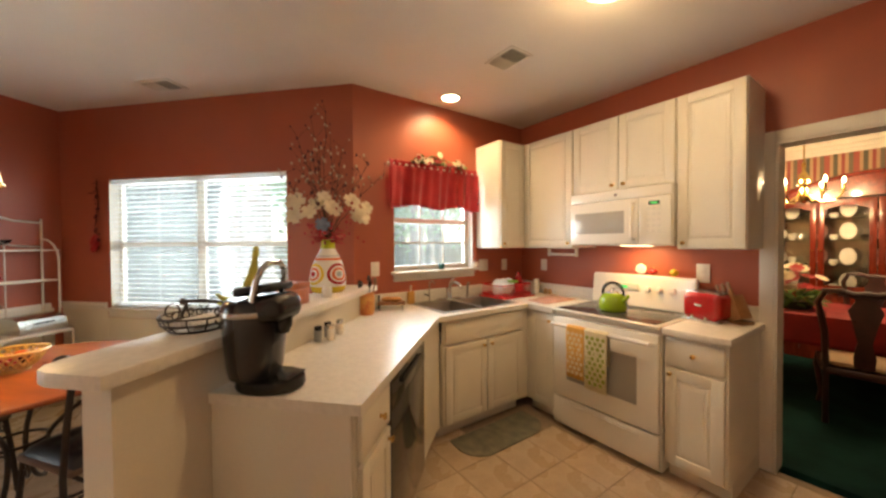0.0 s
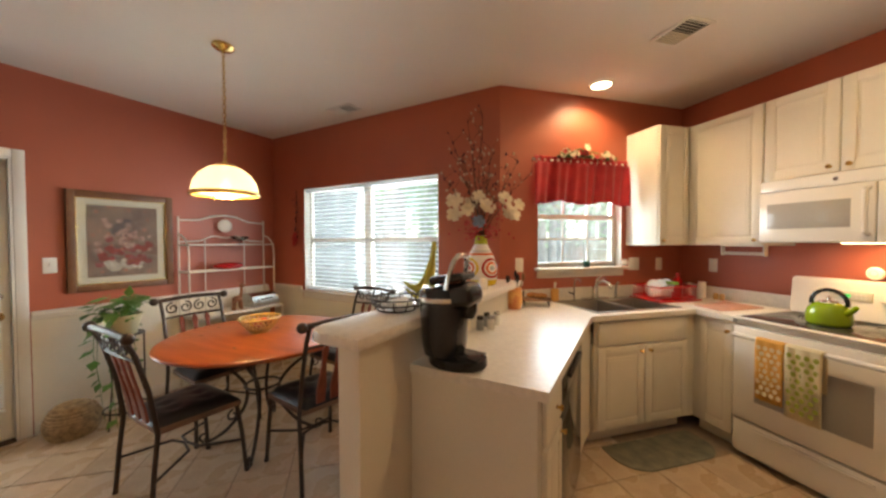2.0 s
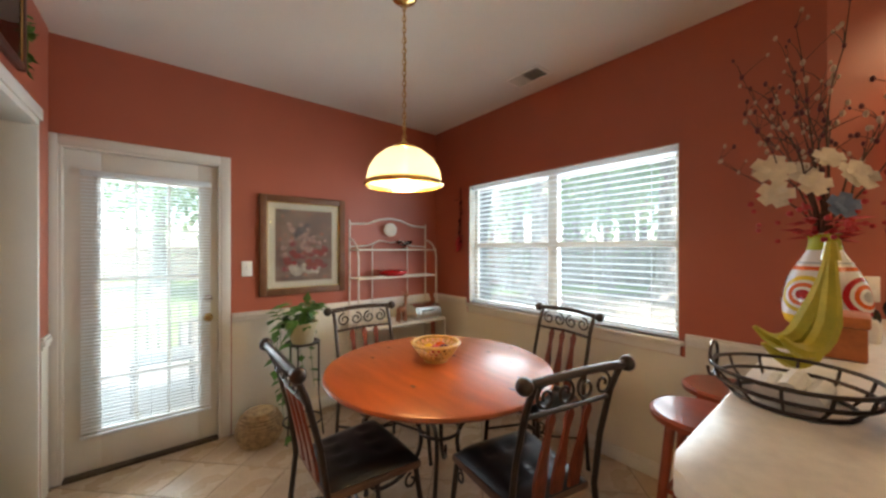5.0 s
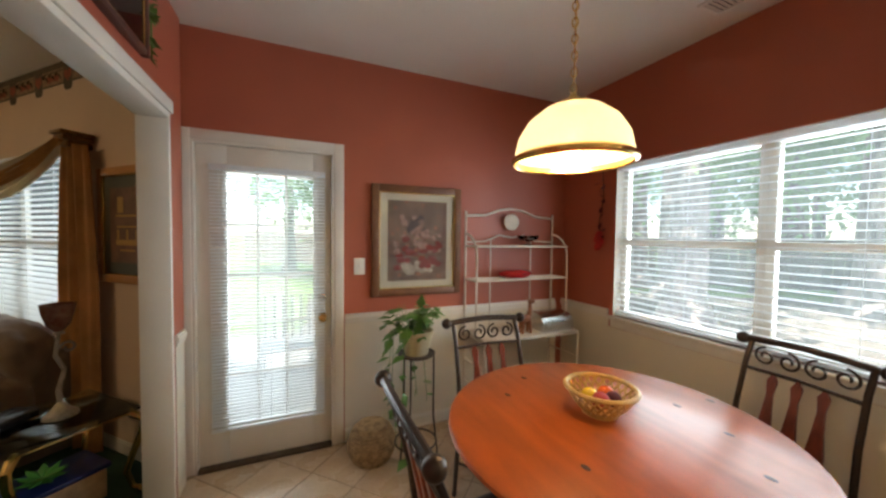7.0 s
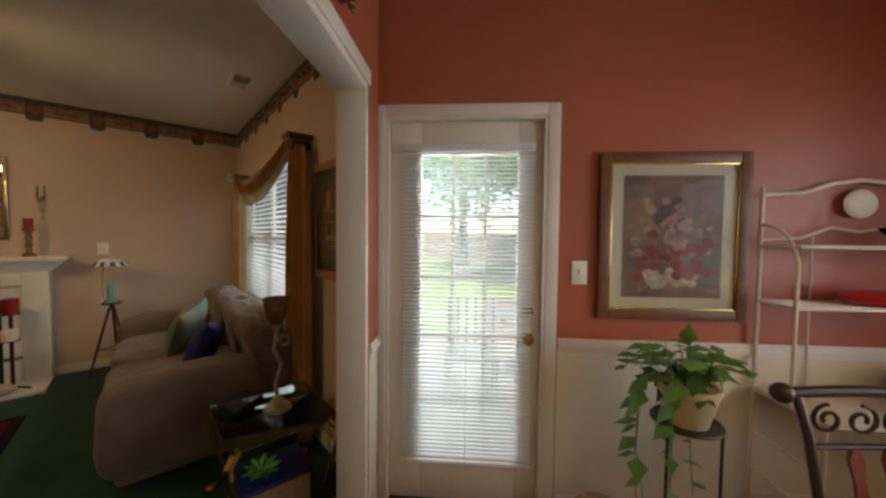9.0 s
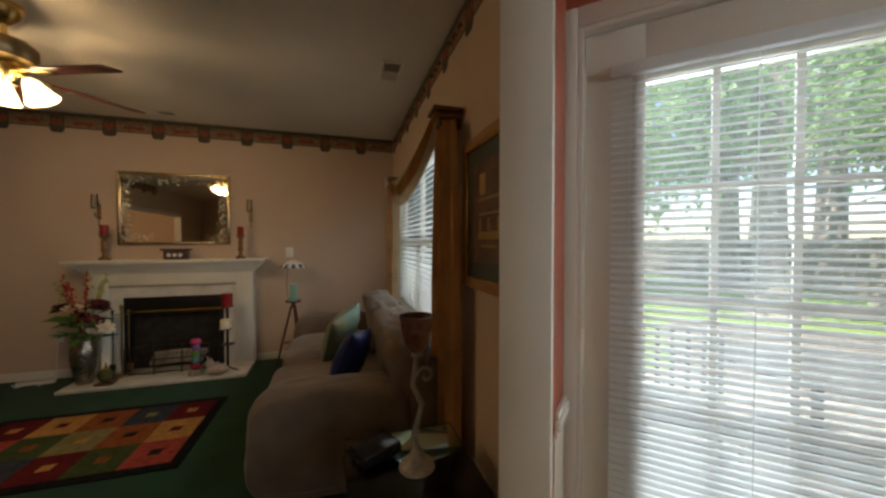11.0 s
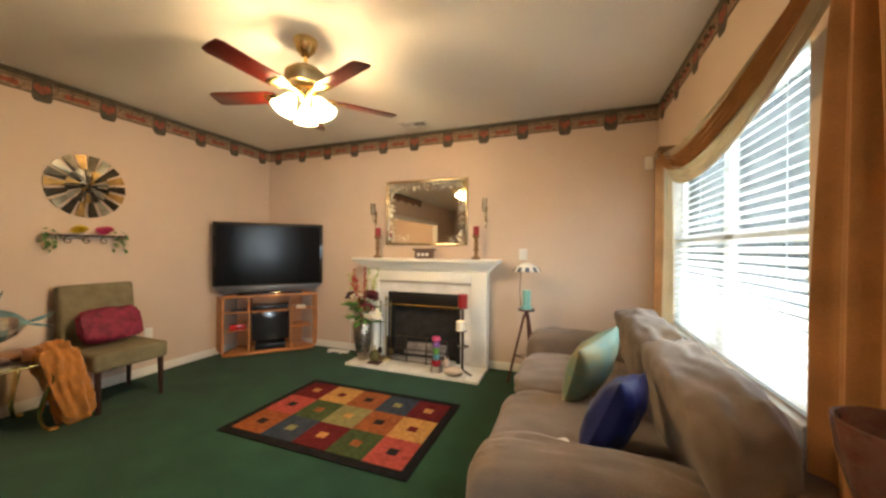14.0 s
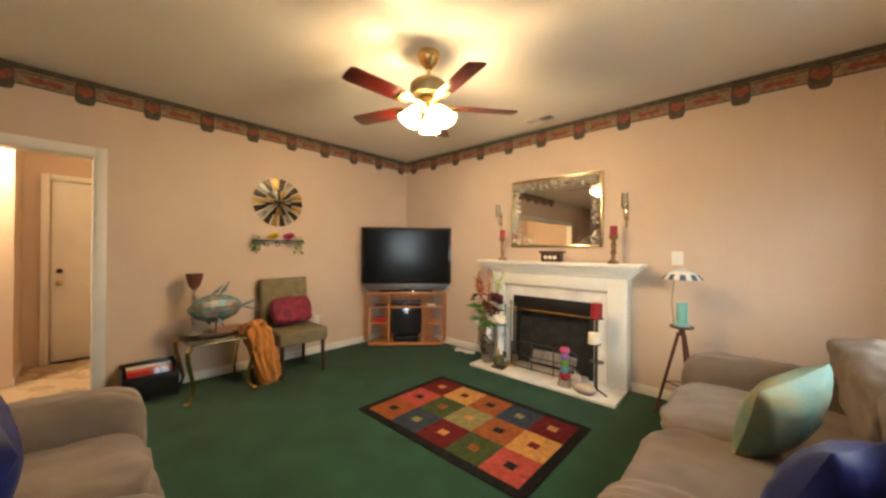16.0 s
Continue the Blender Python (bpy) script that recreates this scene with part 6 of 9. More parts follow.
part("crest", tube(B(), [(-rw, -0.03, 1.63), (-0.25, -0.03, 1.64), (-0.12, -0.03, 1.685), (0, -0.03, 1.70), (0.12, -0.03, 1.685), (0.25, -0.03, 1.64), (rw, -0.03, 1.63)], 0.009, 8), RACKM, top)
part("crest_lower", tube(B(), [(-rw, -0.03, 1.42), (-0.25, -0.03, 1.43), (-0.12, -0.03, 1.48), (0, -0.03, 1.46), (0.12, -0.03, 1.48), (0.25, -0.03, 1.43), (rw, -0.03, 1.42)], 0.007, 8), RACKM, top)
part("medallion", lathe(B(), [(0, 0.01), (0.045, 0.012), (0.07, 0.005), (0.075, 0)], m=pose(0, -0.03, 1.59, 90) @ Matrix.Diagonal((1, 0.9, 1, 1))), RACKM, top)
for x in (-0.2, 0.2):
    part("back_rod", tube(B(), [(x, -0.03, 0.70), (x, -0.03, 1.44)], 0.005, 6), RACKM, top)
for zz, d in ((0.18, 0.36), (0.70, 0.37), (1.13, 0.23), (1.39, 0.23)):
    part("shelf_frame", tube(B(), [(-rw, -0.03, zz), (rw, -0.03, zz), (rw, -d + 0.005, zz), (-rw, -d + 0.005, zz), (-rw, -0.03, zz)], 0.007, 6), RACKM, top)
    if zz == 0.70:
        part("shelf", box(B(), -rw, -d, zz + 0.004, rw, -0.03, zz + 0.016, 0.003), RACKM, top)
    else:
        for i in range(9):
            y = -0.05 - (d - 0.07) * i / 8
            part("shelf_wire", tube(B(), [(-rw, y, zz + 0.003), (rw, y, zz + 0.003)], 0.0032, 5), RACKM, top)
single("casserole_dish", lathe(B(), [(0, 0.0005), (0.11, 0.0005), (0.145, 0.02), (0.15, 0.045), (0.10, 0.062), (0, 0.066)], m=Matrix.Diagonal((1.0, 0.62, 1, 1))), REDGLAZE, MR @ Matrix.Translation((-0.02, -0.125, 1.1375)), "covered red oval dish on the rack", "dish")
single("glass_candy_dish", lathe(B(), [(0, 0.0005), (0.05, 0.002), (0.015, 0.012), (0.012, 0.03), (0.07, 0.05), (0.09, 0.08), (0.086, 0.08), (0.06, 0.052), (0, 0.045)]), GLASS, MR @ Matrix.Translation((0.10, -0.125, 1.3975)), "clear glass footed dish on the rack", "dish")
single("folded_book", box(B(), -0.06, -0.05, 0.0, 0.06, 0.05, 0.03, 0.004), PETALR, MR @ Matrix.Translation((0.0, -0.2, 0.1875)), "small red book on the rack's low shelf", "book")
GIR = mat("brown_carved_wood", (0.30, 0.12, 0.05), 0.5, var=0.3, scale=24, bump=0.2, tint=(0.14, 0.05, 0.02))
bm = B()
for x, y in ((-0.04, -0.02), (0.04, -0.02), (-0.04, 0.02), (0.04, 0.02)):
    cyl(bm, (x, y, 0), (x * 0.7, y * 0.8, 0.10), 0.010, 0.014, 8)
ball(bm, (0, 0, 0.115), 0.045, 1.2, 0.7, 0.7)
tube(bm, [(0.03, 0, 0.12), (0.045, 0, 0.18), (0.04, 0, 0.235)], 0.018, 8, 0.012)
ball(bm, (0.055, 0, 0.245), 0.022, 1.5, 0.8, 0.9)
for s in (-1, 1):
    leaf(bm, (0.035, 0.012 * s, 0.26), (-0.3, s, 0.7), 0.045, 0.6)
single("animal_figurine", bm, GIR, MR @ Matrix.Translation((-0.02, -0.27, 0.7165)), "carved brown animal figurine on the rack", "figurine")
top = thing("bread_box", MR @ Matrix.Translation((0.27, -0.2, 0.7165)), "silver domed bread box on the rack", "bread box")
bm = B()
prof = [(-0.12, 0.0005), (-0.125, 0.05), (-0.10, 0.11), (-0.04, 0.135), (0.06, 0.138), (0.11, 0.12), (0.12, 0.0005)]
a0, a1 = [bm.verts.new((-0.15, y, z)) for y, z in prof], [bm.verts.new((0.15, y, z)) for y, z in prof]
bm.faces.new(a0), bm.faces.new(a1)
for i in range(len(prof)):
    bm.faces.new((a0[i], a0[(i + 1) % 7], a1[(i + 1) % 7], a1[i]))
part("case", bm, CHROME, top)
part("handle", tube(B(), [(-0.05, -0.118, 0.08), (-0.05, -0.14, 0.085), (0.05, -0.14, 0.085), (0.05, -0.118, 0.08)], 0.005, 6), BLACK, top)

# plant on an iron stand, woven basket on the floor
MP = M_DOOR @ Matrix.Translation((1.365, -0.36, 0))
top = thing("plant_stand", MP, "tall thin iron plant stand", "plant stand")
for k in range(3):
    a = radians(90 + 120 * k)
    part("leg", tube(B(), [(0.15 * math.cos(a), 0.15 * math.sin(a), 0), (0.115 * math.cos(a), 0.115 * math.sin(a), 0.3), (0.115 * math.cos(a), 0.115 * math.sin(a), 0.70)], 0.006, 6), IRON, top)
for zz, r in ((0.12, 0.135), (0.70, 0.118)):
    part("ring", tube(B(), arc((0, 0, zz), r, 0, 360, 28, "xy"), 0.007, 6, caps=False), IRON, top)
part("pot_plate", lathe(B(), [(0, 0.692), (0.115, 0.692), (0.115, 0.699), (0, 0.699)]), IRON, top)
random.seed(21)
top = thing("potted_plant", MP @ Matrix.Translation((0, 0, 0.70)), "trailing green pothos in a cream pot", "plant")
part("pot", lathe(B(), [(0, 0.0005), (0.075, 0.0005), (0.105, 0.13), (0.112, 0.135), (0.112, 0.155), (0.10, 0.155), (0.095, 0.13), (0, 0.13)]), mat("cream_pot", (0.52, 0.45, 0.28), 0.5, var=0.1), top)
for k in range(20):
    a = random.uniform(0, 6.28)
    trail = k > 14
    if trail:
        l = random.uniform(0.35, 0.85)
        pts = [Vector((0.06 * math.cos(a), 0.06 * math.sin(a), 0.15)), Vector((0.12 * math.cos(a), 0.12 * math.sin(a), 0.2)), Vector((0.17 * math.cos(a), 0.17 * math.sin(a), 0.1)), Vector((0.18 * math.cos(a), 0.18 * math.sin(a), 0.1 - l * 0.45)), Vector((0.17 * math.cos(a) + 0.03, 0.17 * math.sin(a), max(-0.68, 0.1 - l)))]
    else:
        r = random.uniform(0.12, 0.24)
        pts = [Vector((0.04 * math.cos(a), 0.04 * math.sin(a), 0.14)), Vector((r * 0.5 * math.cos(a), r * 0.5 * math.sin(a), random.uniform(0.22, 0.32))), Vector((r * math.cos(a), r * math.sin(a), random.uniform(0.12, 0.30)))]
    for p in pts:
        p.y = min(p.y, 0.30)
    bm = tube(B(), pts, 0.003, 4, 0.002)
    for i in range(len(pts) - 1):
        for j in range(3):
            u = (j + 0.5) / 3
            c = pts[i].lerp(pts[i + 1], u)
            leaf(bm, c, (math.cos(a) + random.uniform(-0.9, 0.9), math.sin(a) + random.uniform(-0.9, 0.9), random.uniform(-0.5, 0.5) if not trail else random.uniform(-1.2, 0)), random.uniform(0.06, 0.11), 0.75, 0.25)
    part("vine", bm, LEAF, top)
WICK = mat("tan_wicker", (0.36, 0.24, 0.12), 0.8, var=0.3, scale=30, bump=0.6, bscale=70)
top = thing("wicker_basket", M_DOOR @ Matrix.Translation((1.10, -0.24, 0)), "round tan wicker basket lying on the floor", "basket")
bm = B()
for k in range(10):
    zz = 0.012 + 0.02 * k
    tube(bm, arc((0, 0, zz), 0.10 + 0.05 * math.sin(math.pi * (k + 1.5) / 12), 0, 360, 26, "xy"), 0.011, 6, caps=False)
part("weave", bm, WICK, top)
part("lid", lathe(B(), [(0.11, 0.20), (0.10, 0.225), (0.05, 0.245), (0, 0.25)]), WICK, top)

# wall garland beside the window, leafy frame over the opening
top = thing("flower_garland", M_NOOK @ Matrix.Translation((0.43, -0.006, 0)), "thin hanging garland with red flowers", "garland")
random.seed(5)
part("stem", tube(B(), [(0, -0.006, 2.02), (0.02, -0.01, 1.8), (-0.02, -0.01, 1.6), (0.01, -0.006, 1.4)], 0.004, 5), TWIG, top)
bm, bm2 = B(), B()
for k in range(30):
    leaf(bm, (random.uniform(-0.02, 0.02), -0.01, random.uniform(1.4, 2.0)), (random.uniform(-1, 1), -0.3, random.uniform(-1, 1)), random.uniform(0.03, 0.06))
for k in range(4):
    petal_bloom(bm2, (random.uniform(-0.03, 0.03), -0.025, 1.40 + 0.03 * k), 0.04, 6, (0, -1, 0.3))
part("leaves", bm, BURG, top)
part("flowers", bm2, PETALR, top)
xo = O0 + 0.62
def leafy(top):
    part("print", box(B(), -0.17, -0.014, -0.12, 0.17, -0.0122, 0.12), print_mat("landscape_print", (0.34, 0.28, 0.22), (0.2, 0.17, 0.14), (0.26, 0.2, 0.15), 6), top)
framed(M_DIV @ Matrix.Translation((O0 + 0.66, 0, 2.39)), 0.50, 0.36, 0.03, mat("dark_brown_frame", (0.08, 0.03, 0.02), 0.4), bpy.data.materials["cream_mount_board"], "dark framed picture over the wide opening", leafy, "")
top = thing("ivy_garland", M_DIV @ Matrix.Translation((O0 + 0.94, -0.006, 2.23)), "green ivy sprig hanging beside the picture", "garland")
bm = tube(B(), [(-0.02, -0.01, 0.28), (0.0, -0.02, 0.15), (0.02, -0.015, 0.0)], 0.004, 5)
for k in range(28):
    leaf(bm, (random.uniform(-0.03, 0.03), -0.015, random.uniform(0.0, 0.28)), (random.uniform(-1, 1), -0.5, random.uniform(-1, 0.6)), random.uniform(0.03, 0.055), 0.7)
part("ivy", bm, LEAF, top)
for zz in (1.53, 1.265):
    t = outlet(M_DIV, O0 - 0.105, zz, "white switch plate beside the wide opening", 0.075, 0.118, True)

# bar stools under the bar
STOOLW = mat("red_brown_stool_wood", (0.30, 0.055, 0.022), 0.3, var=0.15, scale=8, bump=0.03, coat=0.3)
for i, q in enumerate((2.62, 3.03)):
    top = thing("bar_stool", M_PC @ Matrix.Translation((q, 0.90, 0)), "round red-brown wooden bar stool", "stool", "stools at the bar")
    part("seat", lathe(B(), [(0, 0.70), (0.15, 0.70), (0.172, 0.71), (0.175, 0.73), (0.16, 0.742), (0, 0.736)], seg=36), STOOLW, top)
    for k in range(4):
        a = radians(45 + 90 * k)
        part("leg", cyl(B(), (0.19 * math.cos(a), 0.19 * math.sin(a), 0), (0.11 * math.cos(a), 0.11 * math.sin(a), 0.702), 0.017, 0.019, 10), STOOLW, top)
    for zz, k0 in ((0.22, 0), (0.40, 1)):
        r = 0.19 - 0.08 * zz / 0.70
        for k in range(4):
            a, b = radians(45 + 90 * k), radians(135 + 90 * k)
            part("stretcher", cyl(B(), (r * math.cos(a), r * math.sin(a), zz + 0.03 * (k % 2)), (r * math.cos(b), r * math.sin(b), zz + 0.03 * (k % 2)), 0.009, seg=8), STOOLW, top)

# ---- outdoors ----
GZ = -0.25
bm = B()
for a in (0,):
    v = [bm.verts.new(p) for p in ((-900, -900, GZ), (-2.9, -900, GZ), (-2.9, 900, GZ), (-900, 900, GZ))]
    bm.faces.new(v)
setting("ground", bm, GRASS, "green back lawn reaching the horizon")
M_OUT = M_DOOR
bm = B()
ring = [(-8.6 + (5.4 + 0.35 * math.sin(5 * a)) * math.cos(a), 3.5 + (9.5 + 0.5 * math.sin(7 * a)) * math.sin(a)) for a in [2 * math.pi * i / 72 for i in range(72)]]
bm.faces.new([bm.verts.new((x, y, GZ + 0.006)) for x, y in ring])
setting("ground_bare_earth", bm, mat("leaf_littered_earth", (0.19, 0.17, 0.155), 0.95, var=0.35, scale=2.5, bump=0.5, bscale=30, tint=(0.12, 0.105, 0.09)), "bare leaf-littered earth under the yard trees")
setting("pavement_patio", box(B(), -2.2, 0.16, GZ, 3.4, 3.6, GZ + 0.12), mat("pale_concrete", (0.36, 0.345, 0.32), 0.9, var=0.15, scale=3, bump=0.2), "pale concrete patio outside the back door", M_OUT)
top = thing("patio_table", M_OUT @ Matrix.Translation((1.3, 1.9, GZ + 0.12)), "round grey metal patio table", "table")
GREYM = mat("grey_patio_metal", (0.25, 0.26, 0.28), 0.5, metal=0.4, var=0.1)
part("top", lathe(B(), [(0, 0.70), (0.5, 0.70), (0.5, 0.72), (0, 0.72)]), GREYM, top)
part("column", cyl(B(), (0, 0, 0.02), (0, 0, 0.70), 0.03), GREYM, top)
part("foot", lathe(B(), [(0, 0), (0.25, 0), (0.22, 0.03), (0, 0.05)]), GREYM, top)
top = thing("patio_chair", M_OUT @ Matrix.Translation((0.55, 1.5, GZ + 0.12)), "grey metal patio chair", "chair")
part("seat", box(B(), -0.25, -0.25, 0.42, 0.25, 0.25, 0.45, 0.01), GREYM, top)
for i in range(6):
    part("back_slat", box(B(), -0.24 + 0.09 * i, 0.22, 0.45, -0.21 + 0.09 * i, 0.24, 0.92, 0.004), GREYM, top)
for x in (-0.23, 0.23):
    for y in (-0.23, 0.23):
        part("leg", cyl(B(), (x, y, 0), (x, y, 0.42), 0.014, seg=8), GREYM, top)
FENCE = mat("weathered_fence_board", (0.23, 0.20, 0.16), 0.9, var=0.25, scale=6, bump=0.3, rand=0.15)
grain(FENCE, (8, 8, 1))
for m, n in ((pose(-17, -20, GZ, 0, 0, 90), 150), (pose(-17, 22, GZ, 0, 0, 0), 70)):
    top = thing("fence", m, "weathered wooden privacy fence behind the lawn", "fence")
    first = part("board", box(B(), 0, 0, 0.03, 0.27, 0.02, 1.75), FENCE, top)
    for i in range(1, n):
        s = new("board", first.data)
        s.parent, s.matrix_basis = top, pose(0.285 * i, 0, 0.02 * math.sin(i * 1.7))
    for zz in (0.4, 1.4):
        part("rail", box(B(), 0, 0.021, zz, 0.285 * n, 0.06, zz + 0.09), FENCE, top)
BARK = grain(mat("grey_brown_bark", (0.34, 0.30, 0.27), 0.95, var=0.35, scale=5, bump=0.9, bscale=26), (3, 3, 0.6))
FOL = mat("tree_foliage", (0.22, 0.36, 0.17), 0.6, var=0.35, scale=2, bump=0, tint=(0.32, 0.46, 0.24), trans=0.55)
random.seed(31)
def tree(h, r, crown, label, low=0.38):
    top = thing("tree", None, label, "tree", "trees behind the house")
    bm = B()
    tube(bm, [(0, 0, -0.1), (0.02, 0, 0.25), (0.05, 0.02, h * 0.35), (0.0, 0.08, h * 0.7), (0.1, 0.1, h)], r * 1.1, 12, r * 0.35)
    lathe(bm, [(r * 1.9, -0.05), (r * 1.35, 0.12), (r * 1.05, 0.5)], seg=12)
    limbs = []
    for k in range(9):
        a, z = random.uniform(0, 6.28), random.uniform(h * low, h * 0.95)
        l = crown * random.uniform(0.6, 1.0)
        e = Vector((l * math.cos(a), l * math.sin(a), z + l * random.uniform(0.0, 0.6)))
        tube(bm, [(0, 0.05, z), e * 0.5 + Vector((0, 0, z * 0.5 + 0.1)), e], r * 0.32, 6, r * 0.08)
        limbs.append(e)
    part("trunk", bm, BARK, top)
    bm = B()
    for i in range(2600):
        e = random.choice(limbs)
        t = random.uniform(0.35, 1.1)
        c = Vector((e.x * t, e.y * t, h * (low + 0.04) + (e.z - h * (low + 0.04)) * t)) + Vector((random.gauss(0, 0.65), random.gauss(0, 0.65), random.gauss(0, 0.5)))
        leaf(bm, c, (random.uniform(-1, 1), random.uniform(-1, 1), random.uniform(-1, 0.5)), random.uniform(0.18, 0.34), 0.6)
    part("crown", bm, FOL, top)
    return top
T1 = tree(9.0, 0.40, 3.4, "tall shade tree with thick trunk in the yard")
T1.matrix_world = Matrix.Translation((-9.46, 1.94, GZ))
T2 = tree(8.0, 0.22, 3.0, "slim leafy tree in the back yard", 0.16)
T2.matrix_world = Matrix.Translation((-12.6, 0.2, GZ))
for i, (x, y, s) in enumerate(((-12.35, 6.35, 1.35), (-13.5, 9.5, 1.0), (-10.6, -2.9, 0.8), (-17.8, 1.0, 0.9), (-18.3, 7.5, 1.2), (-17.9, 10.5, 0.85), (-18.6, 13.5, 1.1), (-17.7, 5.0, 0.8), (-18.4, 15.5, 1.0), (-17.8, -4.0, 0.85), (-13, 8.5, 1.0), (-11, 11.5, 0.9), (-13, 2.5, 1.1), (-14, -3, 1.0), (-11.5, -6.5, 0.95), (-15, 11, 1.2), (-19, 5, 1.3), (-20, -2, 1.4), (-19, -9, 1.3), (-12, -11, 1.1), (-22, 12, 1.5), (-9, 14, 1.1), (-20, 18, 1.4), (-24, 3, 1.6), (-24, -14, 1.5), (-15.5, 5.5, 1.0), (-15.8, -6, 1.0), (-20, 9, 1.2), (-15.6, 2.0, 0.9), (-19.5, -6, 1.2), (-15.5, -10, 1.0), (-15, 14, 1.1))):
    t = copy_thing((T1, T2)[i % 2], pose(x, y, GZ, 0, 0, 47 * i))
    t.scale = (s, s, s)

# ---- living room ----
SOFA = mat("taupe_microfibre", (0.185, 0.135, 0.096), 0.95, var=0.16, scale=5, bump=0.35, bscale=240, sheen=0.2, tint=(0.12, 0.085, 0.06))
def cushion_mesh(w, d, h, puff=0.35, wrinkle=0.006, n=18, seed=0, flat_bottom=False):
    """A stuffed cushion: rounded box with a puffed face and soft creases; base at z = 0."""
    bm = B()
    bmesh.ops.create_cube(bm, size=2)
    bmesh.ops.subdivide_edges(bm, edges=bm.edges[:], cuts=n, use_grid_fill=True)
    for v in bm.verts:
        x, y, z = v.co
        k = 5.0
        nrm = (abs(x) ** k + abs(y) ** k + abs(z) ** k) ** (1 / k)
        x, y, z = x / nrm, y / nrm, z / nrm
        z2 = z * (1 + puff * (1 - x * x) * (1 - y * y)) if not (flat_bottom and z < 0) else z
        c = noise.noise(Vector((x * 2.3 + seed, y * 2.3, z * 1.4))) * wrinkle * 1.6 + noise.noise(Vector((x * 8 + seed, y * 3.0, z * 3))) * wrinkle
        v.co = Vector((x * w / 2, y * d / 2, z2 * h / 2 / (1 + puff) + h / 2)) + Vector((x, y, z)) * c
    return bm

def pillow(name, m, s, material, label, puff=0.16, seed=0):
    """A square scatter pillow with pointed corners, standing on its edge; local x across, z up."""
    bm, n = B(), 22
    for side in (1, -1):
        g = []
        for j in range(n + 1):
            row = []
            for i in range(n + 1):
                u, v = 2 * i / n - 1, 2 * j / n - 1
                e = max(0.0, (1 - u * u) * (1 - v * v)) ** 0.5
                pin = 1 - 0.07 * (1 - abs(u) ** 2) * abs(v) ** 4 - 0.07 * (1 - abs(v) ** 2) * abs(u) ** 4
                w = noise.noise(Vector((u * 3 + seed, v * 3, side))) * 0.012 * e
                row.append(bm.verts.new((u * s / 2 * pin, side * (puff * 0.5 * e + w), s / 2 + v * s / 2 * pin)))
            g.append(row)
        for j in range(n):
            for i in range(n):
                bm.faces.new((g[j][i], g[j][i + 1], g[j + 1][i + 1], g[j + 1][i]))
    bmesh.ops.remove_doubles(bm, verts=bm.verts, dist=0.0005)
    return single(name, bm, material, m, label, "pillow")

def sofa(m, length, seats, label, depth=0.98, group="matching sofas"):
    """Back along local y = 0, seat towards -y, length along x from 0."""
    top = thing("sofa", m, label, "sofa", group)
    aw = 0.27
    part("base", box(B(), 0.04, -depth + 0.06, 0.03, length - 0.04, -0.06, 0.30, 0.03), SOFA, top)
    part("back_frame", box(B(), 0.06, -0.28, 0.10, length - 0.06, -0.02, 0.68, 0.06, seg=4), SOFA, top)
    for s, x in ((0, 0.0), (1, length - aw)):
        bm = cushion_mesh(aw, depth - 0.22, 0.58, 0.10, 0.008, 16, 3.1 + s, True)
        part("arm", bm, SOFA, top, m=Matrix.Translation((x + aw / 2, -depth / 2 - 0.12, 0.04)))
    w = (length - 2 * aw) / seats
    for i in range(seats):
        x = aw + w * (i + 0.5)
        part("seat_cushion", cushion_mesh(w + 0.012, depth - 0.24, 0.22, 0.25, 0.009, 18, 7 + i * 2.2, True), SOFA, top, m=Matrix.Translation((x, -depth + 0.40, 0.26)))
        part("front_roll", cushion_mesh(w + 0.01, 0.15, 0.30, 0.06, 0.007, 14, 17 + i * 2.2), SOFA, top, m=Matrix.Translation((x, -depth + 0.075, 0.08)))
        wb = (length - 0.12) / seats
        part("back_cushion", cushion_mesh(wb + 0.01, 0.28, 0.47, 0.16, 0.013, 20, 27 + i * 3.3), SOFA, top, m=pose(0.06 + wb * (i + 0.5), -0.185, 0.40, 9, 0, 0))
    return top
M_S1 = Matrix.Translation((-2.70, -5.2, 0.004)) @ pose(0, 0, 0, 0, 0, 90)       # local x along +y, local -y along +x
sofa(M_S1, 2.14, 2, "taupe microfibre sofa under the living room window", 1.06)
M_S2 = Matrix.Translation((-1.22, -1.36, 0.004))
sofa(M_S2, 1.68, 2, "taupe microfibre loveseat beside the wide opening")
TEAL_P = mat("teal_gold_pillow_cloth", (0.04, 0.145, 0.15), 0.7, metal=0.0, var=0.3, scale=7, bump=0.1, tint=(0.30, 0.22, 0.07))
BLUE_P = mat("royal_blue_satin", (0.004, 0.014, 0.11), 0.4, var=0.2, scale=6, bump=0.1)
pillow("throw_pillow", pose(-2.05, -4.10, 0.475, -22, 12, 56), 0.40, TEAL_P, "teal and gold throw pillow on the sofa", 0.18, 1)
pillow("throw_pillow", pose(-2.08, -3.50, 0.47, -22, -8, 66), 0.36, BLUE_P, "royal blue throw pillow on the sofa", 0.17, 2)
pillow("throw_pillow", pose(-0.62, -1.80, 0.50, -22, 10, 190), 0.44, BLUE_P, "royal blue throw pillow on the loveseat", 0.16, 5)
single("remote_control", box(B(), -0.055, -0.018, 0, 0.055, 0.018, 0.015, 0.005), CERAMIC, pose(-1.93, -3.47, 0.487, 0, 0, 30), "white remote control on the sofa seat", "remote")

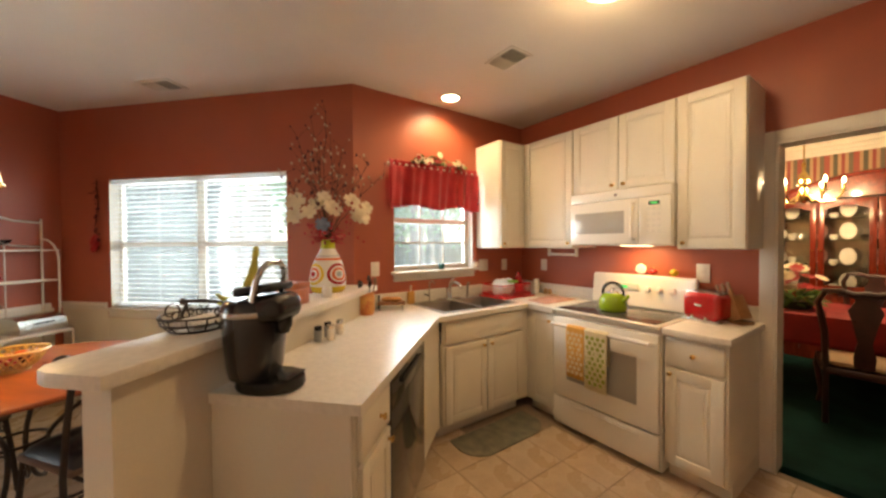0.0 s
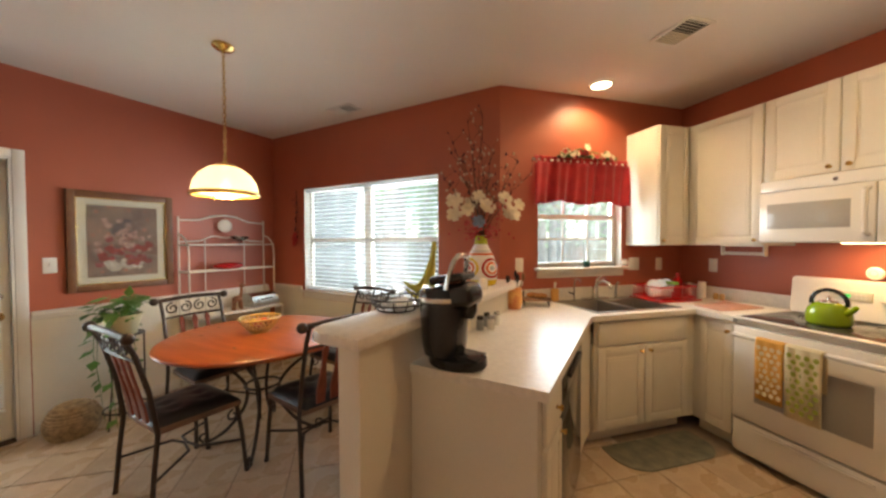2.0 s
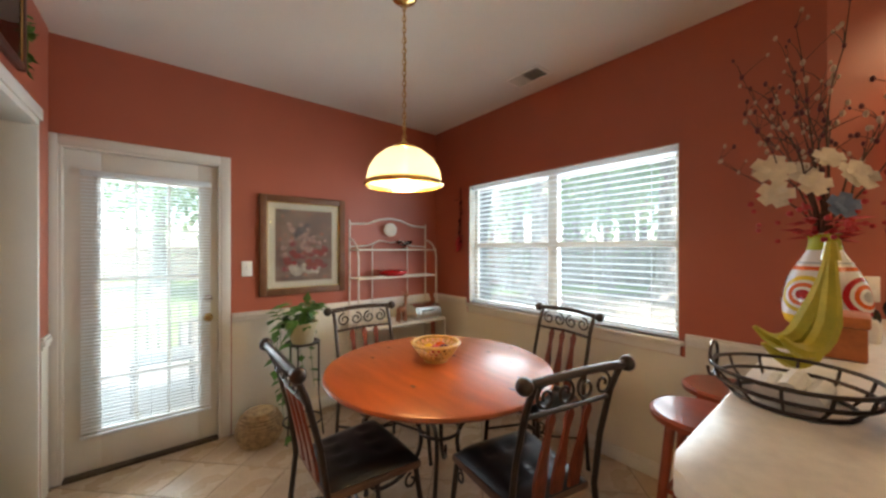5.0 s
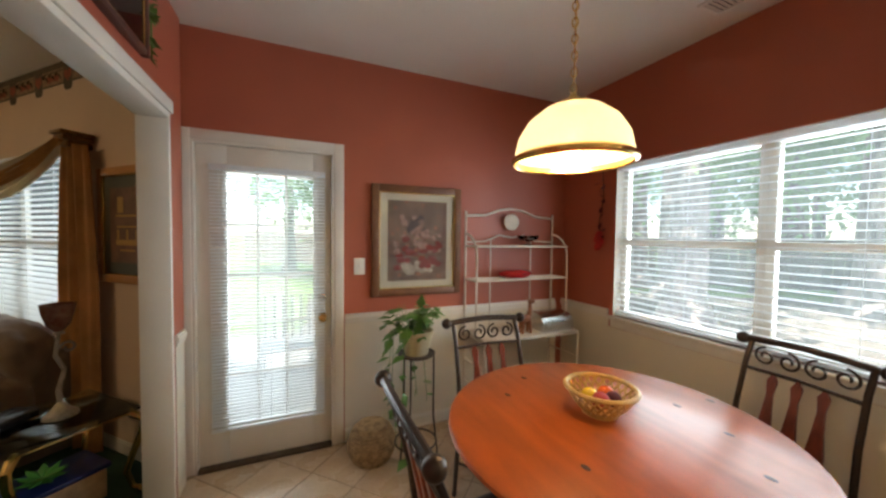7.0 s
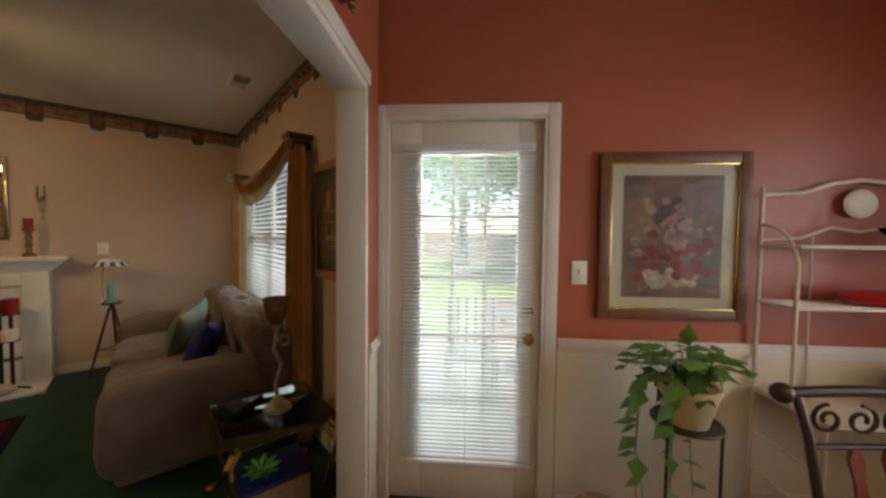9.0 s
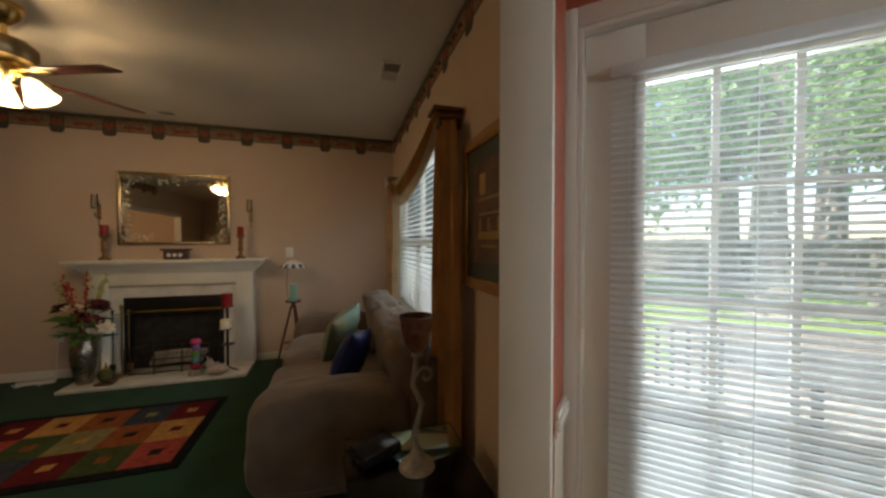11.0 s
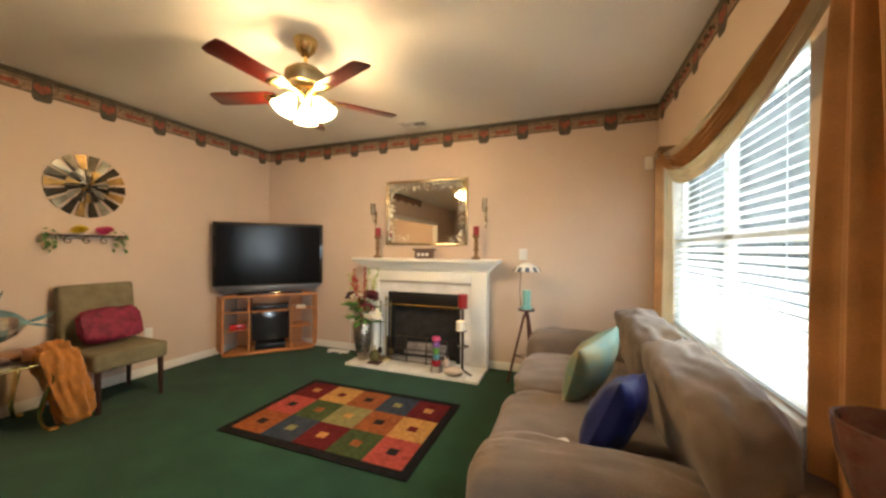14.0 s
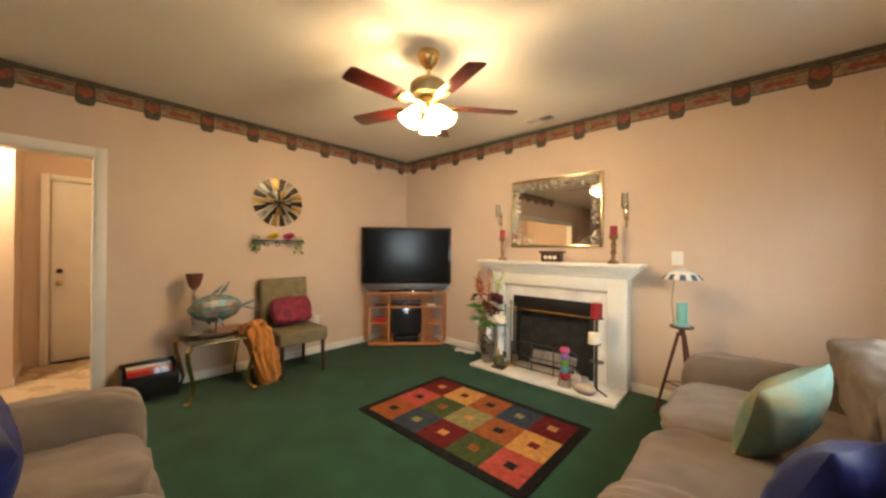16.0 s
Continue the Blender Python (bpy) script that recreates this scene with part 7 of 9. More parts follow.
# rug with square fields
top = thing("area_rug", Matrix.Translation((-0.392, -4.16, 0.004)), "black-bordered area rug of coloured squares", "rug")
w, d = 1.495, 1.0
RUGB = mat("black_rug_pile", (0.012, 0.011, 0.011), 1.0, var=0.3, scale=20, bump=0.6, bscale=300, spec=0.1)
part("border", box(B(), -w / 2, -d / 2, 0.0006, w / 2, d / 2, 0.0095, 0.003), RUGB, top)
cols = dict(r=(0.10, 0.010, 0.012), t=(0.40, 0.20, 0.06), o=(0.23, 0.065, 0.022), b=(0.03, 0.040, 0.055), g=(0.045, 0.062, 0.022), p=(0.32, 0.055, 0.042), s=(0.20, 0.17, 0.07), k=(0.015, 0.012, 0.012))
pile = {k: mat("rug_pile_" + k, c, 1.0, var=0.2, scale=30, bump=0.6, bscale=320, spec=0.1) for k, c in cols.items()}
inner = dict(r="t", b="s", o="k", t="r", s="t", g="o", p="k")
rows = (("r", "t", "o", "b", "r"), ("p", "g", "s", "o", "t"), ("o", "b", "r", "g", "p"))
cw, cd = (w - 0.13) / 5, (d - 0.13) / 3
for j, row in enumerate(rows):
    for i, k in enumerate(row):
        x1 = w / 2 - 0.065 - cw * i
        y0 = -d / 2 + 0.065 + cd * j
        f = part("field", box(B(), x1 - cw + 0.0005, y0 + 0.0005, 0.0085, x1 - 0.0005, y0 + cd - 0.0005, 0.0118), pile[k], top)
        part("small_square", box(B(), x1 - cw / 2 - 0.035, y0 + cd / 2 - 0.033, 0.0119, x1 - cw / 2 + 0.035, y0 + cd / 2 + 0.033, 0.0128), pile[inner[k]], f)

# fireplace
top = thing("fireplace", M_FIRE, "white wooden mantelpiece round a dark firebox", "fireplace")
def fx(x):
    return EX - x
L, Rr = fx(0.325), fx(-1.155)
o0, o1 = fx(0.038), fx(-0.862)
MANT = mat("white_mantel_paint", (0.76, 0.72, 0.62), 0.4, var=0.04, scale=4, bump=0.04)
part("pilaster", box(B(), L, -0.13, 0.004, L + 0.17, -0.001, 1.05, 0.004), MANT, top)
part("pilaster", box(B(), Rr - 0.17, -0.13, 0.004, Rr, -0.001, 1.05, 0.004), MANT, top)
part("frieze", box(B(), L + 0.1705, -0.129, 0.93, Rr - 0.1705, -0.001, 1.05, 0.003), MANT, top)
part("bead", box(B(), L + 0.172, -0.126, 0.905, Rr - 0.172, -0.001, 0.929, 0.006), mat("bead_painted_shadow", (0.42, 0.36, 0.28), 0.5), top)
MARB = mat("white_marble", (0.72, 0.69, 0.63), 0.2, var=0.12, scale=6, bump=0.01, tint=(0.55, 0.52, 0.47), coat=0.2)
part("marble_slip", box(B(), L + 0.1705, -0.11, 0.034, o0, -0.001, 0.9045), MARB, top)
part("marble_slip", box(B(), o1, -0.11, 0.034, Rr - 0.1705, -0.001, 0.9045), MARB, top)
part("marble_slip", box(B(), o0 + 0.0005, -0.109, 0.80, o1 - 0.0005, -0.001, 0.9045), MARB, top)
for i, (dz, pr) in enumerate(((0.0, 0.15), (0.028, 0.175), (0.056, 0.205), (0.084, 0.235))):
    part("cornice_step", box(B(), L - pr + 0.13, -pr, 1.0505 + dz, Rr + pr - 0.13, -0.001, 1.078 + dz, 0.006), MANT, top)
part("mantel_shelf", box(B(), L - 0.125, -0.265, 1.155, Rr + 0.135, -0.001, 1.190, 0.006), MANT, top)
part("hearth_slab", box(B(), L - 0.025, -0.51, 0.005, Rr + 0.01, -0.001, 0.034, 0.004), MARB, top)
DARKBRICK = mat("dark_firebrick", (0.02, 0.018, 0.016), 0.9, var=0.3, scale=14, bump=0.4)
# thin near-black panel closes the back of the firebox opening
bm = B()
box(bm, o0, -0.02, 0.035, o1, -0.0012, 0.7995)
part("firebox_back", bm, DARKBRICK, top)
BM = mat("black_firebox_metal", (0.018, 0.017, 0.016), 0.4, metal=0.4, var=0.2)
part("hood", box(B(), o0 + 0.001, -0.108, 0.66, o1 - 0.001, -0.022, 0.799, 0.003), BM, top)
part("brass_trim", box(B(), o0 + 0.001, -0.114, 0.635, o1 - 0.001, -0.1, 0.66, 0.003), BRASS, top)
part("side_metal", box(B(), o0 + 0.001, -0.108, 0.036, o0 + 0.05, -0.022, 0.634, 0.003), BM, top)
part("side_metal", box(B(), o1 - 0.05, -0.108, 0.036, o1 - 0.001, -0.022, 0.634, 0.003), BM, top)
for k in range(3):
    single("fire_log", tube(B(), [(o0 + 0.2, 0, 0), (o0 + 0.45, 0.004, 0.012), (o0 + 0.68, -0.002, 0.0)], 0.028, 10), BARK, M_FIRE @ Matrix.Translation((0.02 * k, -0.055, 0.09 + 0.045 * k)), "grey-brown ceramic log in the firebox", "log", "logs in the fireplace")
# fire screen
top = thing("fire_screen", M_FIRE @ Matrix.Translation((fx(-0.40), -0.26, 0.034)), "low black iron fire screen on the hearth", "fire screen")
bm = B()
tube(bm, [(-0.36, 0.0, 0), (-0.36, 0, 0.27), (-0.2, 0, 0.30), (0.2, 0, 0.30), (0.36, 0, 0.27), (0.36, 0, 0)], 0.008, 6)
for zz in (0.02, 0.15):
    tube(bm, [(-0.36, 0, zz), (0.36, 0, zz)], 0.006, 6)
part("frame", bm, IRON, top)
for x in (-0.12, 0.12):
    part("bar", cyl(B(), (x, 0, 0), (x, 0, 0.30), 0.006, seg=6), IRON, top)
for i in range(23):
    x = -0.345 + 0.03 * i
    part("mesh_wire", cyl(B(), (x, 0, 0.01), (x, 0, 0.285), 0.0014, seg=4), BM, top)

# mirror with beaded inner border
top = thing("wall_mirror", M_FIRE @ Matrix.Translation((fx(-0.395), 0, 1.725)), "rectangular mirror with gilt frame and etched border", "mirror")
mw, mh = 1.03, 0.77
MIR = bpy.data.materials.new("mirror_silver")
MIR.use_nodes = True
p = MIR.node_tree.nodes["Principled BSDF"]
p.inputs["Metallic"].default_value, p.inputs["Roughness"].default_value, p.inputs["Base Color"].default_value = 1, 0.02, (0.85, 0.84, 0.80, 1)
part("glass", box(B(), -mw / 2 + 0.02, -0.02, -mh / 2 + 0.02, mw / 2 - 0.02, -0.004, mh / 2 - 0.02), MIR, top)
GILT = mat("silver_gilt", (0.62, 0.52, 0.34), 0.25, metal=1, var=0.15, scale=30, bump=0.1)
bm = B()
for a in ((-mw / 2, -mh / 2, -mw / 2 + 0.03, mh / 2), (mw / 2 - 0.03, -mh / 2, mw / 2, mh / 2), (-mw / 2 + 0.03, -mh / 2, mw / 2 - 0.03, -mh / 2 + 0.03), (-mw / 2 + 0.03, mh / 2 - 0.03, mw / 2 - 0.03, mh / 2)):
    box(bm, a[0], -0.035, a[1], a[2], -0.001, a[3], 0.008)
part("frame", bm, GILT, top)
random.seed(9)
bm = B()
for k in range(420):
    s = random.random() * 4
    u, off = (s % 1) * 2 - 1, random.uniform(0.05, 0.115)
    x, z = (u * (mw / 2 - 0.05), (mh / 2 - off) * (1 if s < 1 else -1)) if s < 2 else ((mw / 2 - off) * (1 if s < 3 else -1), u * (mh / 2 - 0.05))
    if z < -mh / 2 + 0.12 and abs(x) < 0.2:
        continue
    leaf(bm, (x, -0.026, z), (random.uniform(-1, 1), random.uniform(-0.5, 0.1), random.uniform(-1, 1)), random.uniform(0.022, 0.045), 0.55, 0.1)
part("etched_leaves", bm, mat("bevelled_gilt_leaf", (0.93, 0.88, 0.72), 0.3, metal=0.25, bump=0.1), top)

# mantel things
BRONZE = mat("aged_bronze_gilt", (0.24, 0.13, 0.05), 0.4, metal=0.6, var=0.3, scale=30, bump=0.15)
CANDLE = mat("red_wax", (0.26, 0.008, 0.012), 0.4, var=0.1, bump=0.02)
for x in (0.155, -1.045):
    top = thing("candlestick", Matrix.Translation((x, -5.47, 1.1905)), "carved bronze candlestick with red candle", "candlestick", "candlesticks on the mantel")
    part("stem", lathe(B(), [(0, 0.0005), (0.05, 0.0005), (0.048, 0.02), (0.022, 0.04), (0.018, 0.08), (0.03, 0.10), (0.02, 0.13), (0.026, 0.17), (0.018, 0.21), (0.04, 0.245), (0.042, 0.255), (0, 0.255)], seg=20), BRONZE, top)
    part("candle", lathe(B(), [(0.033, 0.255), (0.033, 0.345), (0.03, 0.35), (0, 0.347)], seg=18), CANDLE, top)
for x in (0.275, -1.115):
    top = thing("wall_sconce", Matrix.Translation((x, FY + 0.001, 1.60)), "slim gilt wall sconce with clear glass", "sconce", "sconces beside the mirror")
    part("back_plate", box(B(), -0.018, 0, 0.0, 0.018, 0.012, 0.16, 0.005), GILT, top)
    part("arm", tube(B(), [(0, 0.01, 0.03), (0, 0.05, 0.02), (0, 0.075, 0.06), (0, 0.075, 0.10)], 0.006, 6), GILT, top)
    part("cup", lathe(B(), [(0, 0.10), (0.03, 0.11), (0.032, 0.118), (0, 0.118)], (0, 0.075, 0)), GILT, top)
    part("glass_chimney", lathe(B(), [(0.022, 0.118), (0.03, 0.16), (0.024, 0.22), (0.028, 0.25), (0.027, 0.25), (0.023, 0.22), (0.029, 0.16), (0.021, 0.118)], (0, 0.075, 0)), GLASS, top)
    part("drop", lathe(B(), [(0, -0.08), (0.01, -0.05), (0.004, 0.0), (0, 0.01)], (0, 0.012, 0.0)), GILT, top)
top = thing("music_box", Matrix.Translation((-0.45, -5.47, 1.1905)), "small dark wooden box with white painted panel", "box")
part("case", box(B(), -0.10, -0.05, 0.0005, 0.10, 0.05, 0.09, 0.006), mat("dark_cherry", (0.06, 0.02, 0.012), 0.35), top)
part("lid", box(B(), -0.125, -0.06, 0.0905, 0.125, 0.06, 0.112, 0.006), bpy.data.materials["dark_cherry"], top)
for i in range(3):
    part("painted_panel", lathe(B(), [(0, 0.003), (0.018, 0.002), (0.02, 0)], m=pose(-0.05 + 0.05 * i, 0.05, 0.046, -90)), CERAMIC, top)

# hearth things
GOLD_T = mat("dull_brass_tool", (0.45, 0.32, 0.14), 0.35, metal=1, var=0.2, scale=20, bump=0.05)
top = thing("floor_vase", Matrix.Translation((0.235, -5.30, 0.034)), "tall hammered silver vase on the hearth", "vase")
HAM = mat("hammered_silver", (0.40, 0.35, 0.29), 0.28, metal=1, var=0.15, scale=30, bump=0.6, bscale=45)
part("body", lathe(B(), [(0, 0.0005), (0.06, 0.0005), (0.075, 0.08), (0.10, 0.25), (0.095, 0.36), (0.07, 0.42), (0.075, 0.44), (0.068, 0.44), (0.063, 0.42), (0, 0.40)], seg=32), HAM, top)
random.seed(14)
top = thing("flower_bouquet", Matrix.Translation((0.235, -5.30, 0.46)) @ Matrix.Diagonal((1.35, 1.2, 1.15, 1)), "silk bouquet of burgundy and cream roses", "flowers")
bm = B()
for k in range(46):
    a, z = random.uniform(0, 6.28), random.uniform(0.0, 0.22)
    leaf(bm, (0.06 * math.cos(a), 0.06 * math.sin(a), z), (math.cos(a), math.sin(a), random.uniform(-0.5, 0.8)), random.uniform(0.08, 0.15), 0.5)
part("leaves", bm, LEAF, top)
for k in range(15):
    a, r, z = random.uniform(0, 6.28), random.uniform(0.06, 0.17), random.uniform(0.08, 0.30)
    c = Vector((r * math.cos(a), r * math.sin(a), z))
    part("rose", petal_bloom(B(), c, 0.065, 7, c, 3), BURG if k % 3 else PETALW, top)
for k in range(9):
    a, r = random.uniform(0, 6.28), random.uniform(0.08, 0.22)
    pts = [Vector((0, 0, -0.03)), Vector((r * 0.5 * math.cos(a), r * 0.5 * math.sin(a), 0.25)), Vector((r * math.cos(a), r * math.sin(a), random.uniform(0.42, 0.58)))]
    bm = tube(B(), pts, 0.0035, 5)
    for i in range(14):
        c = pts[1].lerp(pts[2], i / 13)
        ball(bm, c + Vector((random.uniform(-0.02, 0.02), random.uniform(-0.02, 0.02), 0)), random.uniform(0.006, 0.013), seg=6)
    part("spray", bm, PETALR if k % 2 else mat("pale_green_spray", (0.38, 0.42, 0.14), 0.8) if "pale_green_spray" not in bpy.data.materials else (PETALR if k % 2 else bpy.data.materials["pale_green_spray"]), top)
top = thing("snow_globe_lamp", Matrix.Translation((0.03, -5.22, 0.034)), "small dark ornament lamp on the hearth", "ornament")
part("base", box(B(), -0.07, -0.05, 0.0005, 0.07, 0.05, 0.02, 0.005), bpy.data.materials["dark_cherry"], top)
part("globe", ball(B(), (0, 0, 0.085), 0.06, 1, 1, 1.05, 16), mat("amber_green_glass", (0.10, 0.09, 0.03), 0.12, var=0.3, scale=30), top)
part("finial", lathe(B(), [(0.02, 0.145), (0.006, 0.17), (0.01, 0.19), (0, 0.21)]), BRASS, top)
top = thing("painted_bottle", Matrix.Translation((-0.69, -5.24, 0.034)), "tall painted bottle in rainbow colours on the hearth", "ornament")
zz = 0.0005
for i, (r, h, c) in enumerate(((0.065, 0.06, (0.35, 0.30, 0.25)), (0.055, 0.06, (0.35, 0.02, 0.03)), (0.04, 0.06, (0.10, 0.25, 0.32)), (0.036, 0.07, (0.12, 0.28, 0.06)), (0.04, 0.06, (0.25, 0.10, 0.35)), (0.05, 0.05, (0.55, 0.06, 0.16)))):
    part("glazed_bulb", lathe(B(), [(r * 0.7, zz), (r, zz + h * 0.4), (r * 0.75, zz + h), (0, zz + h)] if i else [(0, zz), (r, zz), (r, zz + h * 0.5), (r * 0.8, zz + h), (0, zz + h)], seg=18), mat("bulb_glaze", c, 0.2, var=0.2, scale=30, bump=0), top)
    zz += h
single("pale_vase", lathe(B(), [(0, 0.0005), (0.055, 0.0005), (0.062, 0.06), (0.058, 0.30), (0.066, 0.46), (0.06, 0.46), (0.05, 0.30), (0.05, 0.02), (0, 0.02)], seg=24), CERAMIC, Matrix.Translation((0.13, -5.43, 0.0345)), "tall pale ceramic vase beside the firebox", "vase")
top = thing("fire_tool_stand", Matrix.Translation((-0.005, -5.40, 0.0345)), "brass fireplace tools hanging on a stand", "fire tools")
part("base", lathe(B(), [(0, 0.0005), (0.085, 0.0005), (0.08, 0.018), (0.02, 0.03), (0, 0.03)], seg=20), GOLD_T, top)
part("post", lathe(B(), [(0.008, 0.03), (0.008, 0.66), (0.016, 0.68), (0.014, 0.71), (0, 0.725)], seg=10), GOLD_T, top)
part("cross_bar", tube(B(), [(-0.07, 0, 0.61), (0, 0, 0.625), (0.07, 0, 0.61)], 0.005, 6), GOLD_T, top)
for x in (-0.065, 0.065):
    bm = tube(B(), [(x, 0.012, 0.64), (x, 0.012, 0.30), (x * 1.1, 0.012, 0.12)], 0.005, 6)
    ball(bm, (x, 0.012, 0.65), 0.012, 1, 1, 1.6, 8)
    box(bm, x * 1.1 - 0.025, 0.006, 0.06, x * 1.1 + 0.025, 0.018, 0.13, 0.004)
    part("tool", bm, GOLD_T if x < 0 else IRON, top)
STONE = mat("pale_pink_stone", (0.52, 0.40, 0.31), 0.7, var=0.15, scale=14, bump=0.2)
bm = ball(B(), (0, 0, 0.05), 0.055, 1.9, 1.1, 0.9, 14)
ball(bm, (0.07, 0, 0.12), 0.04, 1, 0.9, 1.1, 12)
leaf(bm, (0.06, 0.01, 0.15), (-0.3, 0.2, 1), 0.05)
leaf(bm, (0.08, -0.01, 0.15), (0.3, -0.2, 1), 0.05)
single("stone_animal", bm, STONE, Matrix.Translation((-0.90, -5.17, 0.0345)), "pale stone resting animal ornament on hearth", "figurine")
top = thing("candle_stand", Matrix.Translation((-0.955, -5.30, 0.034)), "black iron stand holding red and cream candles", "candle stand")
part("upright", box(B(), -0.012, -0.012, 0.0005, 0.012, 0.012, 0.66, 0.003), IRON, top)
for zz, y in ((0.66, 0.0), (0.44, 0.06), (0.26, -0.02)):
    part("plate", lathe(B(), [(0, zz), (0.06, zz), (0.062, zz + 0.008), (0, zz + 0.008)], (0, y, 0), seg=18), IRON, top)
part("foot", tube(B(), [(-0.11, 0.06, 0.006), (0, 0, 0.03), (0.11, 0.06, 0.006)], 0.008, 6), IRON, top)
single("pillar_candle", lathe(B(), [(0, 0), (0.05, 0), (0.05, 0.13), (0.045, 0.135), (0, 0.128)]), CANDLE, Matrix.Translation((-0.955, -5.30, 0.7025)), "thick red pillar candle on the iron stand", "candle")
single("pillar_candle", lathe(B(), [(0, 0), (0.048, 0), (0.048, 0.09), (0.043, 0.094), (0, 0.09)]), PETALW, Matrix.Translation((-0.955, -5.24, 0.4825)), "cream pillar candle on the iron stand", "candle")
top = thing("tripod_candle_lamp", Matrix.Translation((-1.585, -5.36, 0.004)) @ Matrix.Diagonal((1.05, 1.05, 1, 1)), "wooden tripod with teal candle and mosaic shade", "candle lamp")
WOODR = mat("dark_red_wood", (0.10, 0.022, 0.012), 0.4, var=0.2)
for k in range(3):
    a = radians(20 + 120 * k)
    part("leg", cyl(B(), (0.17 * math.cos(a), 0.17 * math.sin(a), 0), (0.02 * math.cos(a), 0.02 * math.sin(a), 0.66), 0.010, 0.012, 8), WOODR, top)
part("brace", tube(B(), arc((0, 0, 0.25), 0.105, 0, 360, 3, "xy"), 0.005, 5), WOODR, top)
part("head", lathe(B(), [(0, 0.64), (0.022, 0.64), (0.02, 0.69), (0.075, 0.70), (0.08, 0.715), (0, 0.715)]), WOODR, top)
part("candle_glass", lathe(B(), [(0, 0.716), (0.05, 0.716), (0.05, 0.74), (0.036, 0.75), (0.037, 0.90), (0, 0.90)]), mat("teal_candle", (0.20, 0.46, 0.40), 0.35, var=0.1), top)
part("shade_wire", tube(B(), [(0.05, 0.0, 0.72), (0.065, 0, 0.9), (0.05, 0, 1.10), (0.0, 0, 1.15)], 0.003, 5), IRON, top)
bm1, bm2 = B(), B()
for k in range(20):
    for r, (r0, z0, r1, z1) in enumerate(((0.13, 1.085, 0.10, 1.125), (0.10, 1.125, 0.035, 1.165))):
        a, b = 2 * math.pi * k / 20, 2 * math.pi * (k + 1) / 20
        tgt = bm2 if r == 0 and k % 2 else bm1
        tgt.faces.new([tgt.verts.new((rr * math.cos(t), rr * math.sin(t), z)) for rr, z, t in ((r0, z0, a), (r0, z0, b), (r1, z1, b), (r1, z1, a))])
solid(part("mosaic_light", bm1, CERAMIC, top), 0.003)
solid(part("mosaic_dark", bm2, mat("blue_grey_mosaic", (0.10, 0.13, 0.17), 0.25), top), 0.003)
outlet(M_FIRE, fx(-1.515), 1.25, "white thermostat on the fireplace wall", 0.085, 0.12)
outlet(M_FIRE, fx(0.62), 0.42, "white wall outlet beside the television")
outlet(M_FIRE, fx(-1.66), 0.36, "white wall outlet behind the tripod")
bm = tube(B(), [(0.9, -5.5, 0.012), (0.82, -5.42, 0.012), (0.72, -5.5, 0.02), (0.66, -5.42, 0.012), (0.6, -5.55, 0.02), (0.62, -5.61, 0.38)], 0.006, 6)
single("power_cable", bm, CERAMIC, None, "loose white cable on the carpet", "cable")
single("power_strip", box(B(), 0.58, -5.52, 0.0045, 0.86, -5.47, 0.035, 0.006), CERAMIC, None, "white power strip on the carpet", "power strip")

# television on a corner stand
OAK = grain(mat("honey_oak_veneer", (0.50, 0.19, 0.05), 0.4, var=0.15, scale=6, bump=0.05), (1, 1, 6))
M_TV = Matrix.Translation((1.46, -5.14, 0.004)) @ Matrix.Rotation(radians(46.3), 4, "Z")
top = thing("tv_stand", M_TV, "honey oak corner television stand with open shelves", "tv stand")
# local x runs along the front, local -y goes into the corner
for z0, z1 in ((0.02, 0.05), (0.70, 0.725), (0.52, 0.535)):
    part("shelf_board", prism(B(), [(-0.51, 0.0), (-0.47, 0.05), (0.47, 0.05), (0.51, 0.0), (0.38, -0.30), (-0.38, -0.30)], z0, z1, 0.004), OAK, top)
for x in (-0.23, 0.23):
    part("upright", box(B(), x - 0.011, -0.28, 0.0505, x + 0.011, 0.03, 0.6995), OAK, top)
for s in (-1, 1):
    part("side_panel", box(B(), -0.011, -0.34, 0.0505, 0.011, 0.0, 0.6995, m=pose(s * 0.495, 0.0, 0, 0, 0, s * 20)), OAK, top)
    part("small_shelf", box(B(), min(s * 0.242, s * 0.46), -0.25, 0.30, max(s * 0.242, s * 0.46), 0.03, 0.315, 0.004), OAK, top)
part("back_panel", box(B(), -0.38, -0.30, 0.0505, 0.38, -0.289, 0.6995), OAK, top)
single("media_box", box(B(), -0.2, -0.24, 0.5355, 0.2, 0.0, 0.585, 0.005), BLACK, M_TV, "black media player in the stand", "media player")
single("disc_player", box(B(), -0.17, -0.2, 0.0505, 0.17, 0.0, 0.12, 0.006), BLACK, M_TV, "black player on the stand's base shelf", "disc player")
# dark panel fills the black middle bay of the stand
single("bay_panel", box(B(), -0.21, -0.25, 0.121, 0.21, -0.18, 0.50, 0.006), SMOKE, M_TV, "dark panel in the middle bay of the stand", "glass panel")
single("small_box", box(B(), 0.26, -0.16, 0.3155, 0.43, 0.0, 0.375, 0.004), REDGLAZE, M_TV, "bright red box on the stand's side shelf", "box")
single("small_box", box(B(), -0.40, -0.1, 0.5355, -0.29, 0.0, 0.565, 0.004), PETALW, M_TV, "pale box on the stand's upper shelf", "box")
single("small_box", box(B(), 0.27, -0.1, 0.5355, 0.42, 0.0, 0.56, 0.004), SMOKE, M_TV, "dark box on the stand's upper shelf", "box")
top = thing("television", M_TV @ Matrix.Translation((0, 0.0, 0.725)), "large black flat-screen television switched off", "television")
part("foot", box(B(), -0.36, -0.16, 0.0005, 0.36, 0.0, 0.022, 0.008), GLOSS, top)
